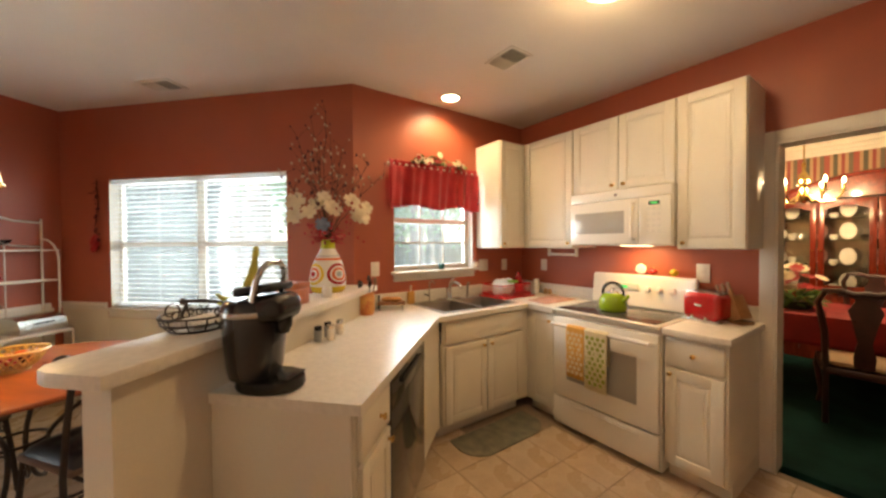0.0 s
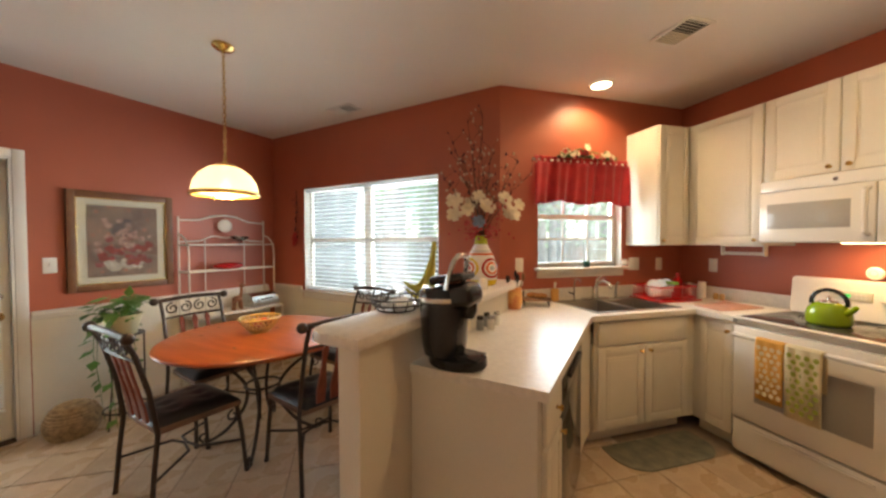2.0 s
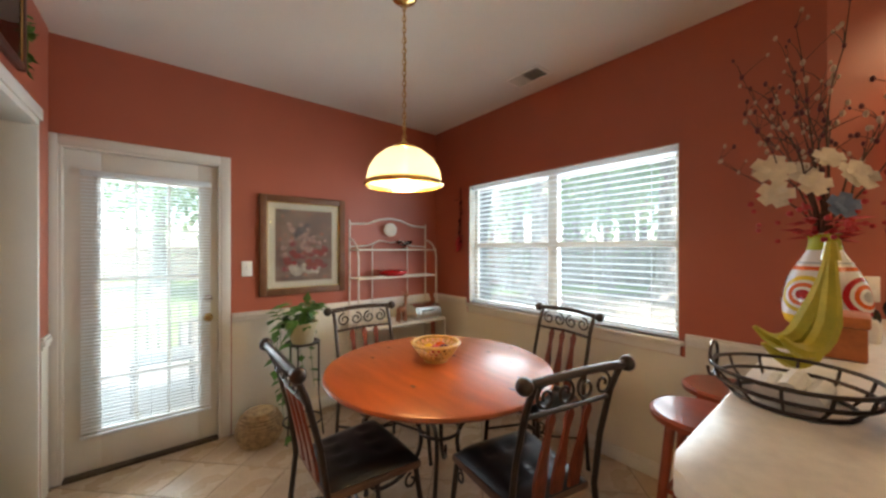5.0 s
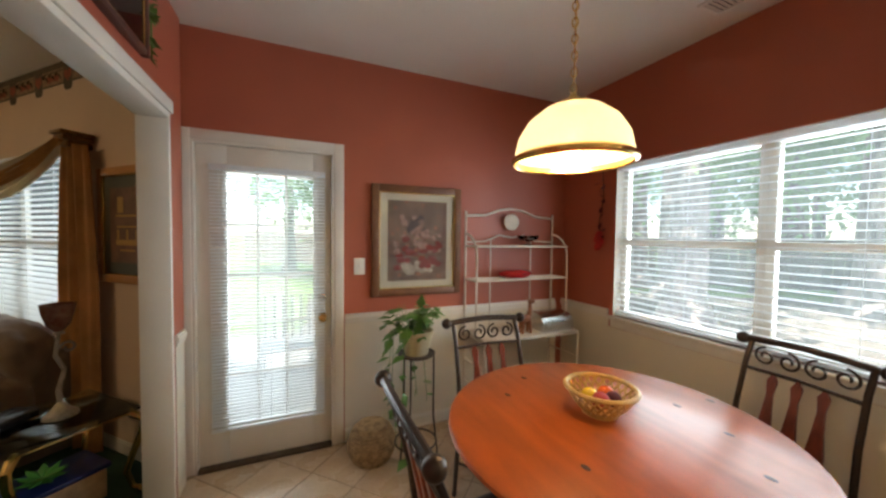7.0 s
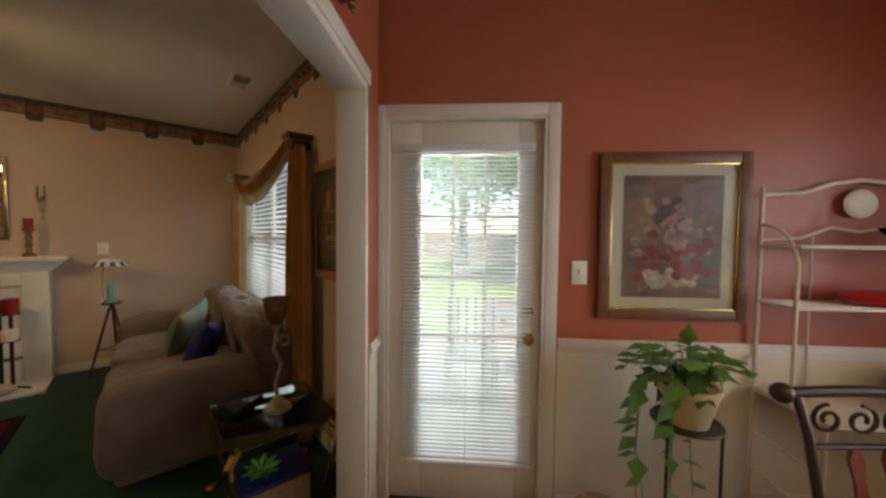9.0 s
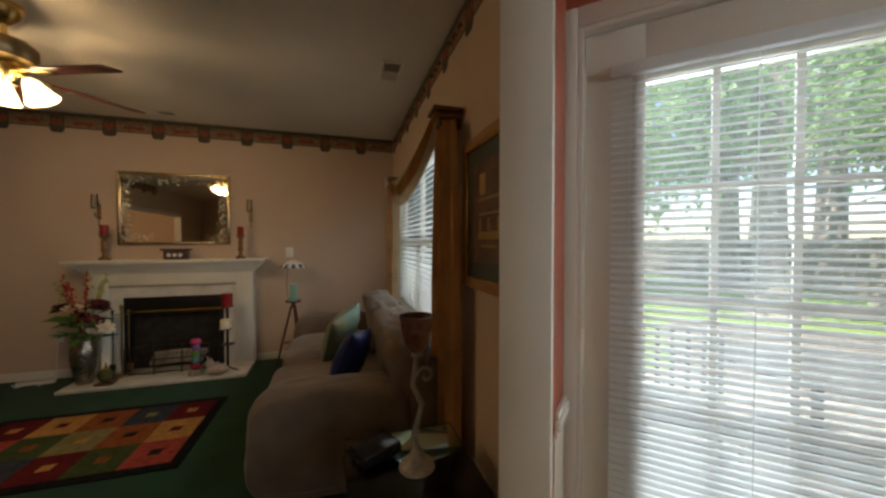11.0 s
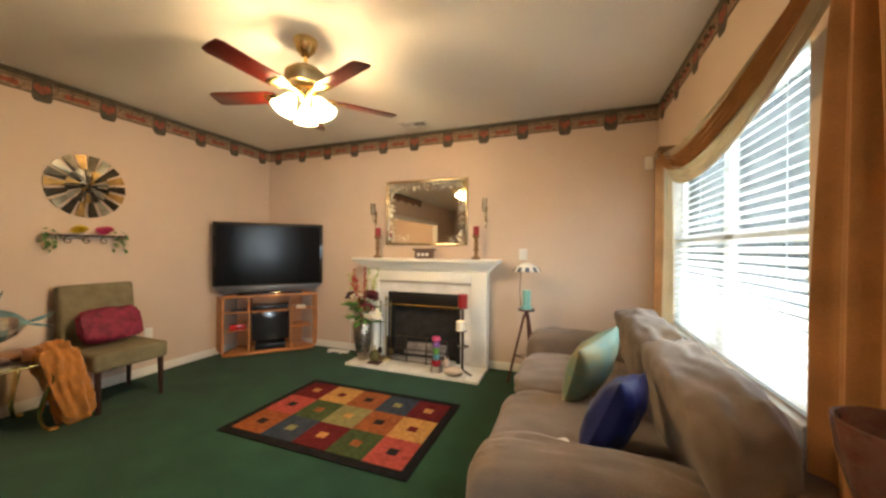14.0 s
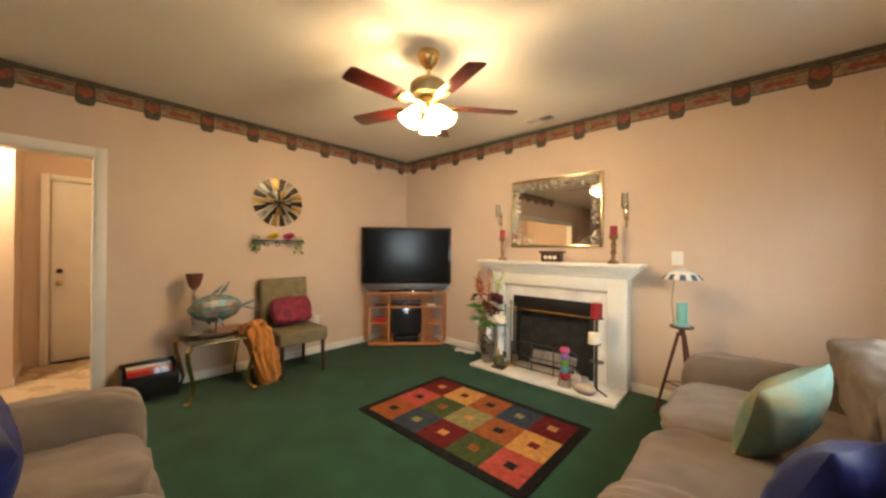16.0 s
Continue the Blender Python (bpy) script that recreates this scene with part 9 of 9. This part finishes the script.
# wallpaper border under the ceiling
def border_band(name, m, x0, x1):
    top = thing(name, m, "dark floral wallpaper border under the ceiling", "wallpaper border", kind="structure")
    G = bpy.data.materials
    dk = G.get("border_dark_green") or mat("border_dark_green", (0.085, 0.062, 0.04), 0.8, var=0.35, scale=16, bump=0.05, tint=(0.035, 0.04, 0.026))
    rd = G.get("border_rust") or mat("border_rust", (0.27, 0.065, 0.035), 0.8, var=0.4, scale=30, bump=0.05, tint=(0.14, 0.05, 0.03))
    tn = G.get("border_tan") or mat("border_tan", (0.30, 0.19, 0.11), 0.8, var=0.3, scale=30)
    part("top_strip", box(B(), x0, -0.0022, H - 0.045, x1, -0.0004, H - 0.0005), dk, top)
    part("middle_strip", box(B(), x0, -0.0018, H - 0.15, x1, -0.0004, H - 0.0452), tn, top)
    part("thin_line", box(B(), x0, -0.0024, H - 0.065, x1, -0.0018, H - 0.058), dk, top)
    part("lower_line", box(B(), x0, -0.0024, H - 0.158, x1, -0.0004, H - 0.148), dk, top)
    p = 0.42
    n = int((x1 - x0) / p) + 1
    b1, b2, b3 = B(), B(), B()
    for i in range(n):
        x = x0 + p * (i + 0.4)
        if x > x1 - 0.08:
            break
        pts = [(-0.06, -0.152), (-0.058, -0.18), (-0.048, -0.20), (-0.03, -0.208), (0.03, -0.208), (0.048, -0.20), (0.058, -0.18), (0.06, -0.152)]
        b1.faces.new([b1.verts.new((x + a, -0.0026, H + b)) for a, b in pts])
        b1.faces.new([b1.verts.new((x + a, -0.0027, H + b)) for a, b in ((-0.055, -0.045), (0.055, -0.045), (0.06, -0.152), (-0.06, -0.152))])
        for k in range(3):
            b2.faces.new([b2.verts.new((x + 0.026 * (k - 1) + 0.024 * math.cos(t), -0.0032 - 0.0003 * k, H - 0.095 - 0.02 * (k % 2) + 0.034 * math.sin(t))) for t in [2 * math.pi * j / 10 for j in range(10)]])
        for s in (-1, 1):
            c = x + s * p / 2
            if x0 + 0.1 < c < x1 - 0.1 and s == 1:
                b2.faces.new([b2.verts.new((c + 0.085 * math.cos(t), -0.0028, H - 0.105 + 0.024 * math.sin(t) + 0.01 * math.sin(3 * t))) for t in [2 * math.pi * j / 18 for j in range(18)]])
        for k in range(6):
            c = x + 0.075 + 0.045 * k
            if c < x1 - 0.05:
                leaf(b3, (c, -0.003, H - 0.10 + 0.02 * (k % 2)), (0.6, 0, (-1) ** k), 0.05, 0.45, 0)
    for nm, b, mt in (("drops", b1, dk), ("red_blossoms", b2, rd), ("leaf_print", b3, dk)):
        part(nm, b, mt, top)
border_band("border_fireplace_wall", M_FIRE, 0.003, EX - WX - 0.003)
border_band("border_side_wall", M_EAST, 3.2, 2.9 - FY - 0.003)
border_band("border_window_wall", M_LWIN, 0.003, L_LWIN)
ML2 = M_DIV @ Matrix.Translation((L_DIV, VT, 0)) @ pose(0, 0, 0, 0, 0, 180)
border_band("border_divider", ML2, 0.03, 4.6)

# ---- dining room beyond the opening ----
DW = 7.4
STRIPE = mat("striped_wallpaper", (0.34, 0.20, 0.13), 0.8, var=0.05, scale=3, bump=0.05)
n, l = STRIPE.node_tree.nodes, STRIPE.node_tree.links
co = next(x for x in n if x.type == "TEX_COORD")
sep, wv, rp = n.new("ShaderNodeSeparateXYZ"), n.new("ShaderNodeMath"), n.new("ShaderNodeValToRGB")
l.new(co.outputs["Object"], sep.inputs[0])
wv.operation = "FRACT"
ml = n.new("ShaderNodeMath")
ml.operation = "MULTIPLY"
ml.inputs[1].default_value = 4.2
l.new(sep.outputs["X"], ml.inputs[0])
l.new(ml.outputs[0], wv.inputs[0])
l.new(wv.outputs[0], rp.inputs[0])
rp.color_ramp.interpolation = "CONSTANT"
for i, (pos, c) in enumerate(((0.0, (0.34, 0.09, 0.07)), (0.2, (0.42, 0.27, 0.16)), (0.32, (0.10, 0.10, 0.07)), (0.48, (0.46, 0.30, 0.18)), (0.6, (0.30, 0.07, 0.06)), (0.72, (0.44, 0.28, 0.17)), (0.84, (0.16, 0.13, 0.09)))):
    e = rp.color_ramp.elements[i] if i < 2 else rp.color_ramp.elements.new(pos)
    e.position, e.color = pos, (*c, 1)
l.new(rp.outputs[0], n["Principled BSDF"].inputs["Base Color"])
setting("wall_dining_far", box(B(), -2.74, DW, 0, 3.3, DW + 0.1, H), STRIPE, "striped dining room wallpaper in red, tan and green")
setting("wall_dining_left", box(B(), -2.84, KY + 0.12, 0, -2.74, DW, H), STRIPE, "striped dining room side wall")
setting("wall_dining_right", box(B(), 3.3, KY + 0.12, 0, 3.4, DW, H), STRIPE, "striped dining room side wall with no opening")
setting("ceiling_dining", box(B(), -2.84, KY + 0.1, H + 0.0005, 3.4, DW + 0.1, H + 0.1), CEIL, "flat white dining room ceiling")
bm = B()
for d, z0, z1 in ((0.03, 2.50, 2.55), (0.06, 2.5505, 2.60), (0.09, 2.6005, 2.6695)):
    box(bm, -2.735, DW - d, z0, 3.295, DW - 0.0008, z1, 0.006)
setting("trim_crown_moulding", bm, TRIM, "white crown moulding of the dining room")
CHERRY = mat("glossy_cherry_wood", (0.20, 0.028, 0.015), 0.25, var=0.3, scale=6, bump=0.03, coat=0.4)
grain(CHERRY, (5, 5, 1))
# china cabinet
top = thing("china_cabinet", Matrix.Translation((-0.50, DW - 0.01, 0.004)), "cherry china cabinet with arched glass doors and dishes", "china cabinet")
cw = 0.95
part("base", box(B(), -cw, -0.48, 0.0, cw, 0, 0.80, 0.01), CHERRY, top)
part("base_top", box(B(), -cw - 0.03, -0.51, 0.80, cw + 0.03, 0, 0.835, 0.01), CHERRY, top)
part("back", box(B(), -cw + 0.03, -0.03, 0.835, cw - 0.03, 0, 1.95), mat("mirrored_back", (0.70, 0.62, 0.52), 0.15, metal=0.9), top)
for x in (-cw + 0.02, cw - 0.02):
    part("side", box(B(), x - 0.025, -0.40, 0.835, x + 0.025, 0, 1.92, 0.006), CHERRY, top)
for i in range(4):
    x0, x1 = -cw + 0.05 + 0.452 * i, -cw + 0.05 + 0.452 * (i + 1) - 0.008
    d = part("door", B_frame(x0, x1, 0.84, 1.90, -0.42, -0.395, 0.055), CHERRY, top)
    part("arched_head", prism(B(), [(x0 + 0.05, 1.86)] + [(x0 + 0.05 + (x1 - x0 - 0.1) * u / 8, 1.78 + 0.05 * math.sin(math.pi * u / 8)) for u in range(9)] + [(x1 - 0.05, 1.86)], -0.012, 0.012), CHERRY, d, m=Matrix.Translation((0, -0.4075, 0)) @ pose(0, 0, 0, 90, 0, 0))
    g = part("glass", box(B(), x0 + 0.05, -0.41, 0.89, x1 - 0.05, -0.406, 1.86), GLASS, d)
    g.visible_shadow = False
    part("knob", ball(B(), (x1 - 0.03 if i % 2 == 0 else x0 + 0.03, -0.43, 1.3), 0.012, seg=8), BRASS, d)
for z in (1.12, 1.42, 1.68):
    part("shelf", box(B(), -cw + 0.05, -0.38, z, cw - 0.05, -0.035, z + 0.01), TGL, top)
bm = B()
pts = [(-cw - 0.05, 1.92), (-cw - 0.05, 1.98)] + [(-cw + 2 * cw * u / 16, 1.98 + 0.20 * math.sin(math.pi * u / 16) ** 1.5) for u in range(1, 16)] + [(cw + 0.05, 1.98), (cw + 0.05, 1.92)]
prism(bm, pts, 0.0, 0.46)
part("bonnet", bm, CHERRY, top, m=pose(0, 0, 0, 90, 0, 0))
bm = tube(B(), [(a, -0.47, b) for a, b in pts[1:-1]], 0.022, 8)
part("bonnet_moulding", bm, CHERRY, top)
ROSE_CHINA = mat("rose_patterned_china", (0.60, 0.36, 0.32), 0.2, var=0.4, scale=40, bump=0.0, tint=(0.30, 0.10, 0.09))
random.seed(6)
for z in (0.836, 1.131, 1.431, 1.691):
    for k in range(15):
        x = -cw + 0.14 + 0.118 * k
        if random.random() < 0.5:
            bm = lathe(B(), [(0, 0), (0.03, 0), (0.05, 0.04), (0.048, 0.07), (0.04, 0.07), (0, 0.02)], seg=12)
        else:
            bm = lathe(B(), [(0, 0), (0.05, 0.006), (0.085, 0.012), (0.085, 0.016), (0, 0.01)], m=Matrix.Translation((0, 0.0, 0.085)) @ pose(0, 0, 0, 78, 0, 0), seg=14)
        single("china_dish", bm, (CERAMIC, CERAMIC, GLASS, ROSE_CHINA)[k % 4], Matrix.Translation((-0.50 + x, DW - 0.2 - 0.05 * (k % 3), z + 0.004)) @ Matrix.Diagonal((0.8, 0.8, 0.9 + 0.3 * (k % 2), 1)), "white china dish standing in the cabinet", "dish", "china in the cabinet")
# table under a red cloth, and chairs
RC = mat("red_table_linen", (0.24, 0.008, 0.012), 0.7, var=0.15, scale=6, bump=0.15, bscale=260)
top = thing("dining_room_table", Matrix.Translation((-0.15, 5.88, 0.004)), "long cherry dining table", "table")
part("tabletop", box(B(), -1.1, -0.5, 0.72, 1.1, 0.5, 0.75, 0.006), CHERRY, top)
for x in (-0.98, 0.98):
    for y in (-0.40, 0.40):
        part("leg", lathe(B(), [(0.02, 0), (0.028, 0.02), (0.02, 0.06), (0.03, 0.3), (0.045, 0.55), (0.04, 0.72)], (x, y, 0), seg=12), CHERRY, top)
bm, g = B(), []
for j in range(9):
    v = j / 8
    row = []
    for i in range(120):
        a = 2 * math.pi * i / 120
        c, s = math.cos(a), math.sin(a)
        k = 1 / max(abs(c) / 1.12, abs(s) / 0.52)
        f = 0.02 * v * math.sin(a * 17)
        row.append(bm.verts.new((c * k + c * f, s * k + s * f, 0.7565 - 0.26 * v)))
    g.append(row)
for a, b in zip(g, g[1:]):
    for i in range(120):
        bm.faces.new((a[i], a[(i + 1) % 120], b[(i + 1) % 120], b[i]))
bm.faces.new(g[0])
solid(single("tablecloth", bm, RC, Matrix.Translation((-0.15, 5.88, 0.004)), "red tablecloth on the dining room table", "tablecloth"), 0.003)
def queen_chair():
    top = thing("carved_chair", None, "dark cherry chair with carved splat and pale seat", "chair", "chairs in the dining room")
    dk = bpy.data.materials.get("dark_cherry_chair") or mat("dark_cherry_chair", (0.05, 0.010, 0.008), 0.3, var=0.3, scale=8, coat=0.3)
    for x in (-1, 1):
        part("back_post", tube(B(), [(x * 0.19, -0.23, 0), (x * 0.19, -0.20, 0.45), (x * 0.20, -0.24, 0.72), (x * 0.235, -0.29, 0.95), (x * 0.20, -0.31, 1.04), (x * 0.10, -0.315, 1.045)], 0.02, 8), dk, top)
        part("front_leg", tube(B(), [(x * 0.23, 0.22, 0.44), (x * 0.25, 0.24, 0.34), (x * 0.22, 0.21, 0.12), (x * 0.24, 0.24, 0.015)], 0.028, 8, 0.016), dk, top)
    part("crest", tube(B(), [(-0.13, -0.315, 1.045), (-0.05, -0.318, 1.02), (0, -0.32, 1.03), (0.05, -0.318, 1.02), (0.13, -0.315, 1.045)], 0.024, 8), dk, top)
    pts = [(0.05, 0.46), (0.055, 0.55), (0.035, 0.66), (0.06, 0.80), (0.085, 0.90), (0.05, 0.97), (0.06, 1.02)]
    bm, g = B(), []
    for hw, z in pts:
        y = -0.21 - 0.10 * max(0, (z - 0.45) / 0.57)
        g.append([bm.verts.new((sx * hw, y + sy, z)) for sx, sy in ((-1, -0.008), (1, -0.008), (1, 0.008), (-1, 0.008))])
    for a, b in zip(g, g[1:]):
        for i in range(4):
            bm.faces.new((a[i], a[(i + 1) % 4], b[(i + 1) % 4], b[i]))
    part("splat", bm, dk, top)
    part("seat_rail", prism(B(), [(-0.21, -0.22), (0.21, -0.22), (0.26, 0.25), (-0.26, 0.25)], 0.38, 0.44, 0.008), dk, top)
    part("seat_pad", cushion_mesh(0.44, 0.42, 0.06, 0.2, 0.002, 8, 71, True), mat("pale_seat_cloth", (0.46, 0.34, 0.22), 0.9), top, m=Matrix.Translation((0, 0.01, 0.438)))
    return top
q1 = queen_chair()
q1.matrix_world = pose(-0.46, 5.16, 0.004, 0, 0, 6)
for x, y, a in ((0.25, 5.12, 0), (-0.5, 6.62, 180), (0.25, 6.62, 180)):
    copy_thing(q1, pose(x, y, 0.004, 0, 0, a))
random.seed(12)
top = thing("table_centrepiece", Matrix.Translation((-0.93, 5.72, 0.762)), "silk flower centrepiece of red and cream blooms in a bowl", "flowers")
part("bowl", lathe(B(), [(0, 0), (0.10, 0), (0.16, 0.08), (0.15, 0.085), (0, 0.05)]), mat("dark_green_bowl", (0.03, 0.06, 0.04), 0.3), top)
bm, b2, b3 = B(), B(), B()
for k in range(90):
    a = random.uniform(0, 6.28)
    leaf(bm, (0.1 * math.cos(a), 0.1 * math.sin(a), random.uniform(0.05, 0.16)), (math.cos(a), math.sin(a), random.uniform(-0.3, 1)), random.uniform(0.08, 0.16), 0.4)
for k in range(26):
    a, r = random.uniform(0, 6.28), random.uniform(0.03, 0.26)
    petal_bloom(b2 if k % 2 else b3, (r * math.cos(a), r * math.sin(a), random.uniform(0.16, 0.38) * (1.2 - r)), 0.055, 7, (math.cos(a) * r, math.sin(a) * r - 0.2, 0.3), 2)
part("leaves", bm, LEAF, top)
part("red_blooms", b2, PETALR, top)
part("cream_blooms", b3, PETALW, top)
# chandelier
CX, CY = -0.92, 6.0
top = thing("chandelier", Matrix.Translation((CX, CY, 0)), "lit brass chandelier with candle bulbs", "chandelier")
part("canopy", lathe(B(), [(0, H - 0.0005), (0.06, H - 0.0005), (0.05, H - 0.03), (0, H - 0.04)]), GOLD, top)
part("chain", tube(B(), [(0, 0, H - 0.03), (0, 0, 2.22)], 0.006, 6), GOLD, top)
part("column", lathe(B(), [(0, 2.24), (0.02, 2.22), (0.012, 2.14), (0.04, 2.09), (0.05, 2.03), (0.025, 1.97), (0.05, 1.90), (0.04, 1.84), (0.0, 1.79)], seg=18), GOLD, top)
FL = mat("lit_candle_bulb", (1.0, 0.85, 0.55), 0.4, glow=5, bump=0, clear=0.3)
for k in range(6):
    a = radians(60 * k + 10)
    d = Vector((math.cos(a), math.sin(a), 0))
    ar = part("arm", tube(B(), [d * 0.03 + Vector((0, 0, 1.90)), d * 0.12 + Vector((0, 0, 1.82)), d * 0.22 + Vector((0, 0, 1.83)), d * 0.27 + Vector((0, 0, 1.90))], 0.008, 6), GOLD, top)
    part("bobeche", lathe(B(), [(0, 1.90), (0.035, 1.905), (0.038, 1.913), (0.012, 1.91), (0.012, 1.985), (0, 1.985)], tuple(d * 0.27), seg=12), GOLD, ar)
    part("bulb", lathe(B(), [(0, 1.985), (0.011, 2.0), (0.013, 2.015), (0.006, 2.04), (0, 2.055)], tuple(d * 0.27), seg=10), FL, ar)

# ---- hall beyond the living room ----
HX = 3.75
setting("floor_hall", box(B(), EX + 0.135, -3.4, -0.1, HX + 0.1, 1.5, 0.003), TILE, "beige tiled hall floor")
setting("wall_hall_far", box(B(), HX, -3.4, 0, HX + 0.1, 1.5, H), BEIGE, "beige hall wall behind the door")
setting("wall_hall_end", box(B(), EX + 0.12, -3.5, 0, HX + 0.1, -3.4, H), BEIGE, "beige hall end wall")
setting("wall_hall_side", box(B(), 3.05, -1.72, 0, HX, -1.62, H), BEIGE, "beige hall wall beside the door")
setting("wall_hall_near", box(B(), EX + 0.12, 1.4, 0, HX, 1.5, H), BEIGE, "beige hall wall near the kitchen")
setting("ceiling_hall", box(B(), 3.4, -3.5, H + 0.0005, HX + 0.1, 1.5, H + 0.1), CEIL, "flat white hall ceiling")
M_H = Matrix.Translation((HX, 0, 0)) @ pose(0, 0, 0, 0, 0, -90)
top = thing("door_hall", M_H, "closed white hall door with dark deadbolt", "door", kind="structure")
part("slab", box(B(), 1.93, -0.03, 0.02, 2.74, -0.001, 2.03, 0.004), TRIM, top)
part("casing_board", box(B(), 1.85, -0.045, 0, 1.915, -0.001, 2.10, 0.004), TRIM, top)
part("casing_board", box(B(), 2.755, -0.045, 0, 2.82, -0.001, 2.10, 0.004), TRIM, top)
part("casing_board", box(B(), 1.916, -0.045, 2.04, 2.754, -0.001, 2.10, 0.004), TRIM, top)
part("threshold", box(B(), 1.93, -0.05, 0.0035, 2.74, -0.002, 0.019), BLACK, top)
part("deadbolt", lathe(B(), [(0, 0.02), (0.025, 0.018), (0.028, 0)], m=pose(1.99, -0.03, 1.03, 90)), BLACK, top)
part("door_knob", lathe(B(), [(0, 0.06), (0.022, 0.055), (0.026, 0.04), (0.012, 0.02), (0.03, 0.004), (0.03, 0)], m=pose(1.99, -0.03, 0.90, 90)), BRASS, top)
along("baseboard_hall", Matrix.Translation((3.05, -1.72, 0)), 0.0, 0.7, ((0.012, 0.003, 0.085),), TRIM, "white hall baseboard")

# unseen outer wall, added to close the house against the sun
setting("wall_unseen_east", box(B(), 3.4, 1.51, 0, 3.5, KY + 0.12, H), BEIGE, "unseen plain wall closing the house")

# ---- floor tiles ----
bm = box(B(), -0.1525, -0.1525, -0.004, 0.1525, 0.1525, 0.0, 0.0018, seg=1)
tile_mesh = bpy.data.meshes.new("tile")
bm.to_mesh(tile_mesh)
bm.free()
tile_mesh.materials.append(TILE)
floor = bpy.data.objects["floor_kitchen"]
def on_floor(x, y):
    if not (WX - 2.2 < x < 2.2 and -2.3 < y < KY + 0.02):
        return False
    q, p = (y - x) * R2, (x + y) * R2
    return q > VQ - 0.02 and p > DP - 0.15 and q < NQ + 0.15 and (x > WX - 0.15 or q < NQ + 0.1)
rest = B()
count = 0
cells = [(-1.525 + 0.3105 * (i + 0.5), 2.53 + 0.3105 * (j + 0.5)) for i in range(-11, 8) for j in range(-16, 5)]
cells = [c for c in cells if on_floor(*c)]
cells.sort(key=lambda c: (c[0] + 1.6) ** 2 + (c[1] - 1.2) ** 2)
for k, (x, y) in enumerate(cells):
    if k < 290:
        t = new("tile", tile_mesh)
        t.parent = floor
        t.matrix_basis = pose(x, y, random.uniform(-0.0004, 0.0004))
    else:
        box(rest, x - 0.1525, y - 0.1525, -0.004, x + 0.1525, y + 0.1525, 0.0)
if len(rest.verts):
    tagged(part("tile_rest", rest, TILE, floor), kind="stuff")
else:
    rest.free()
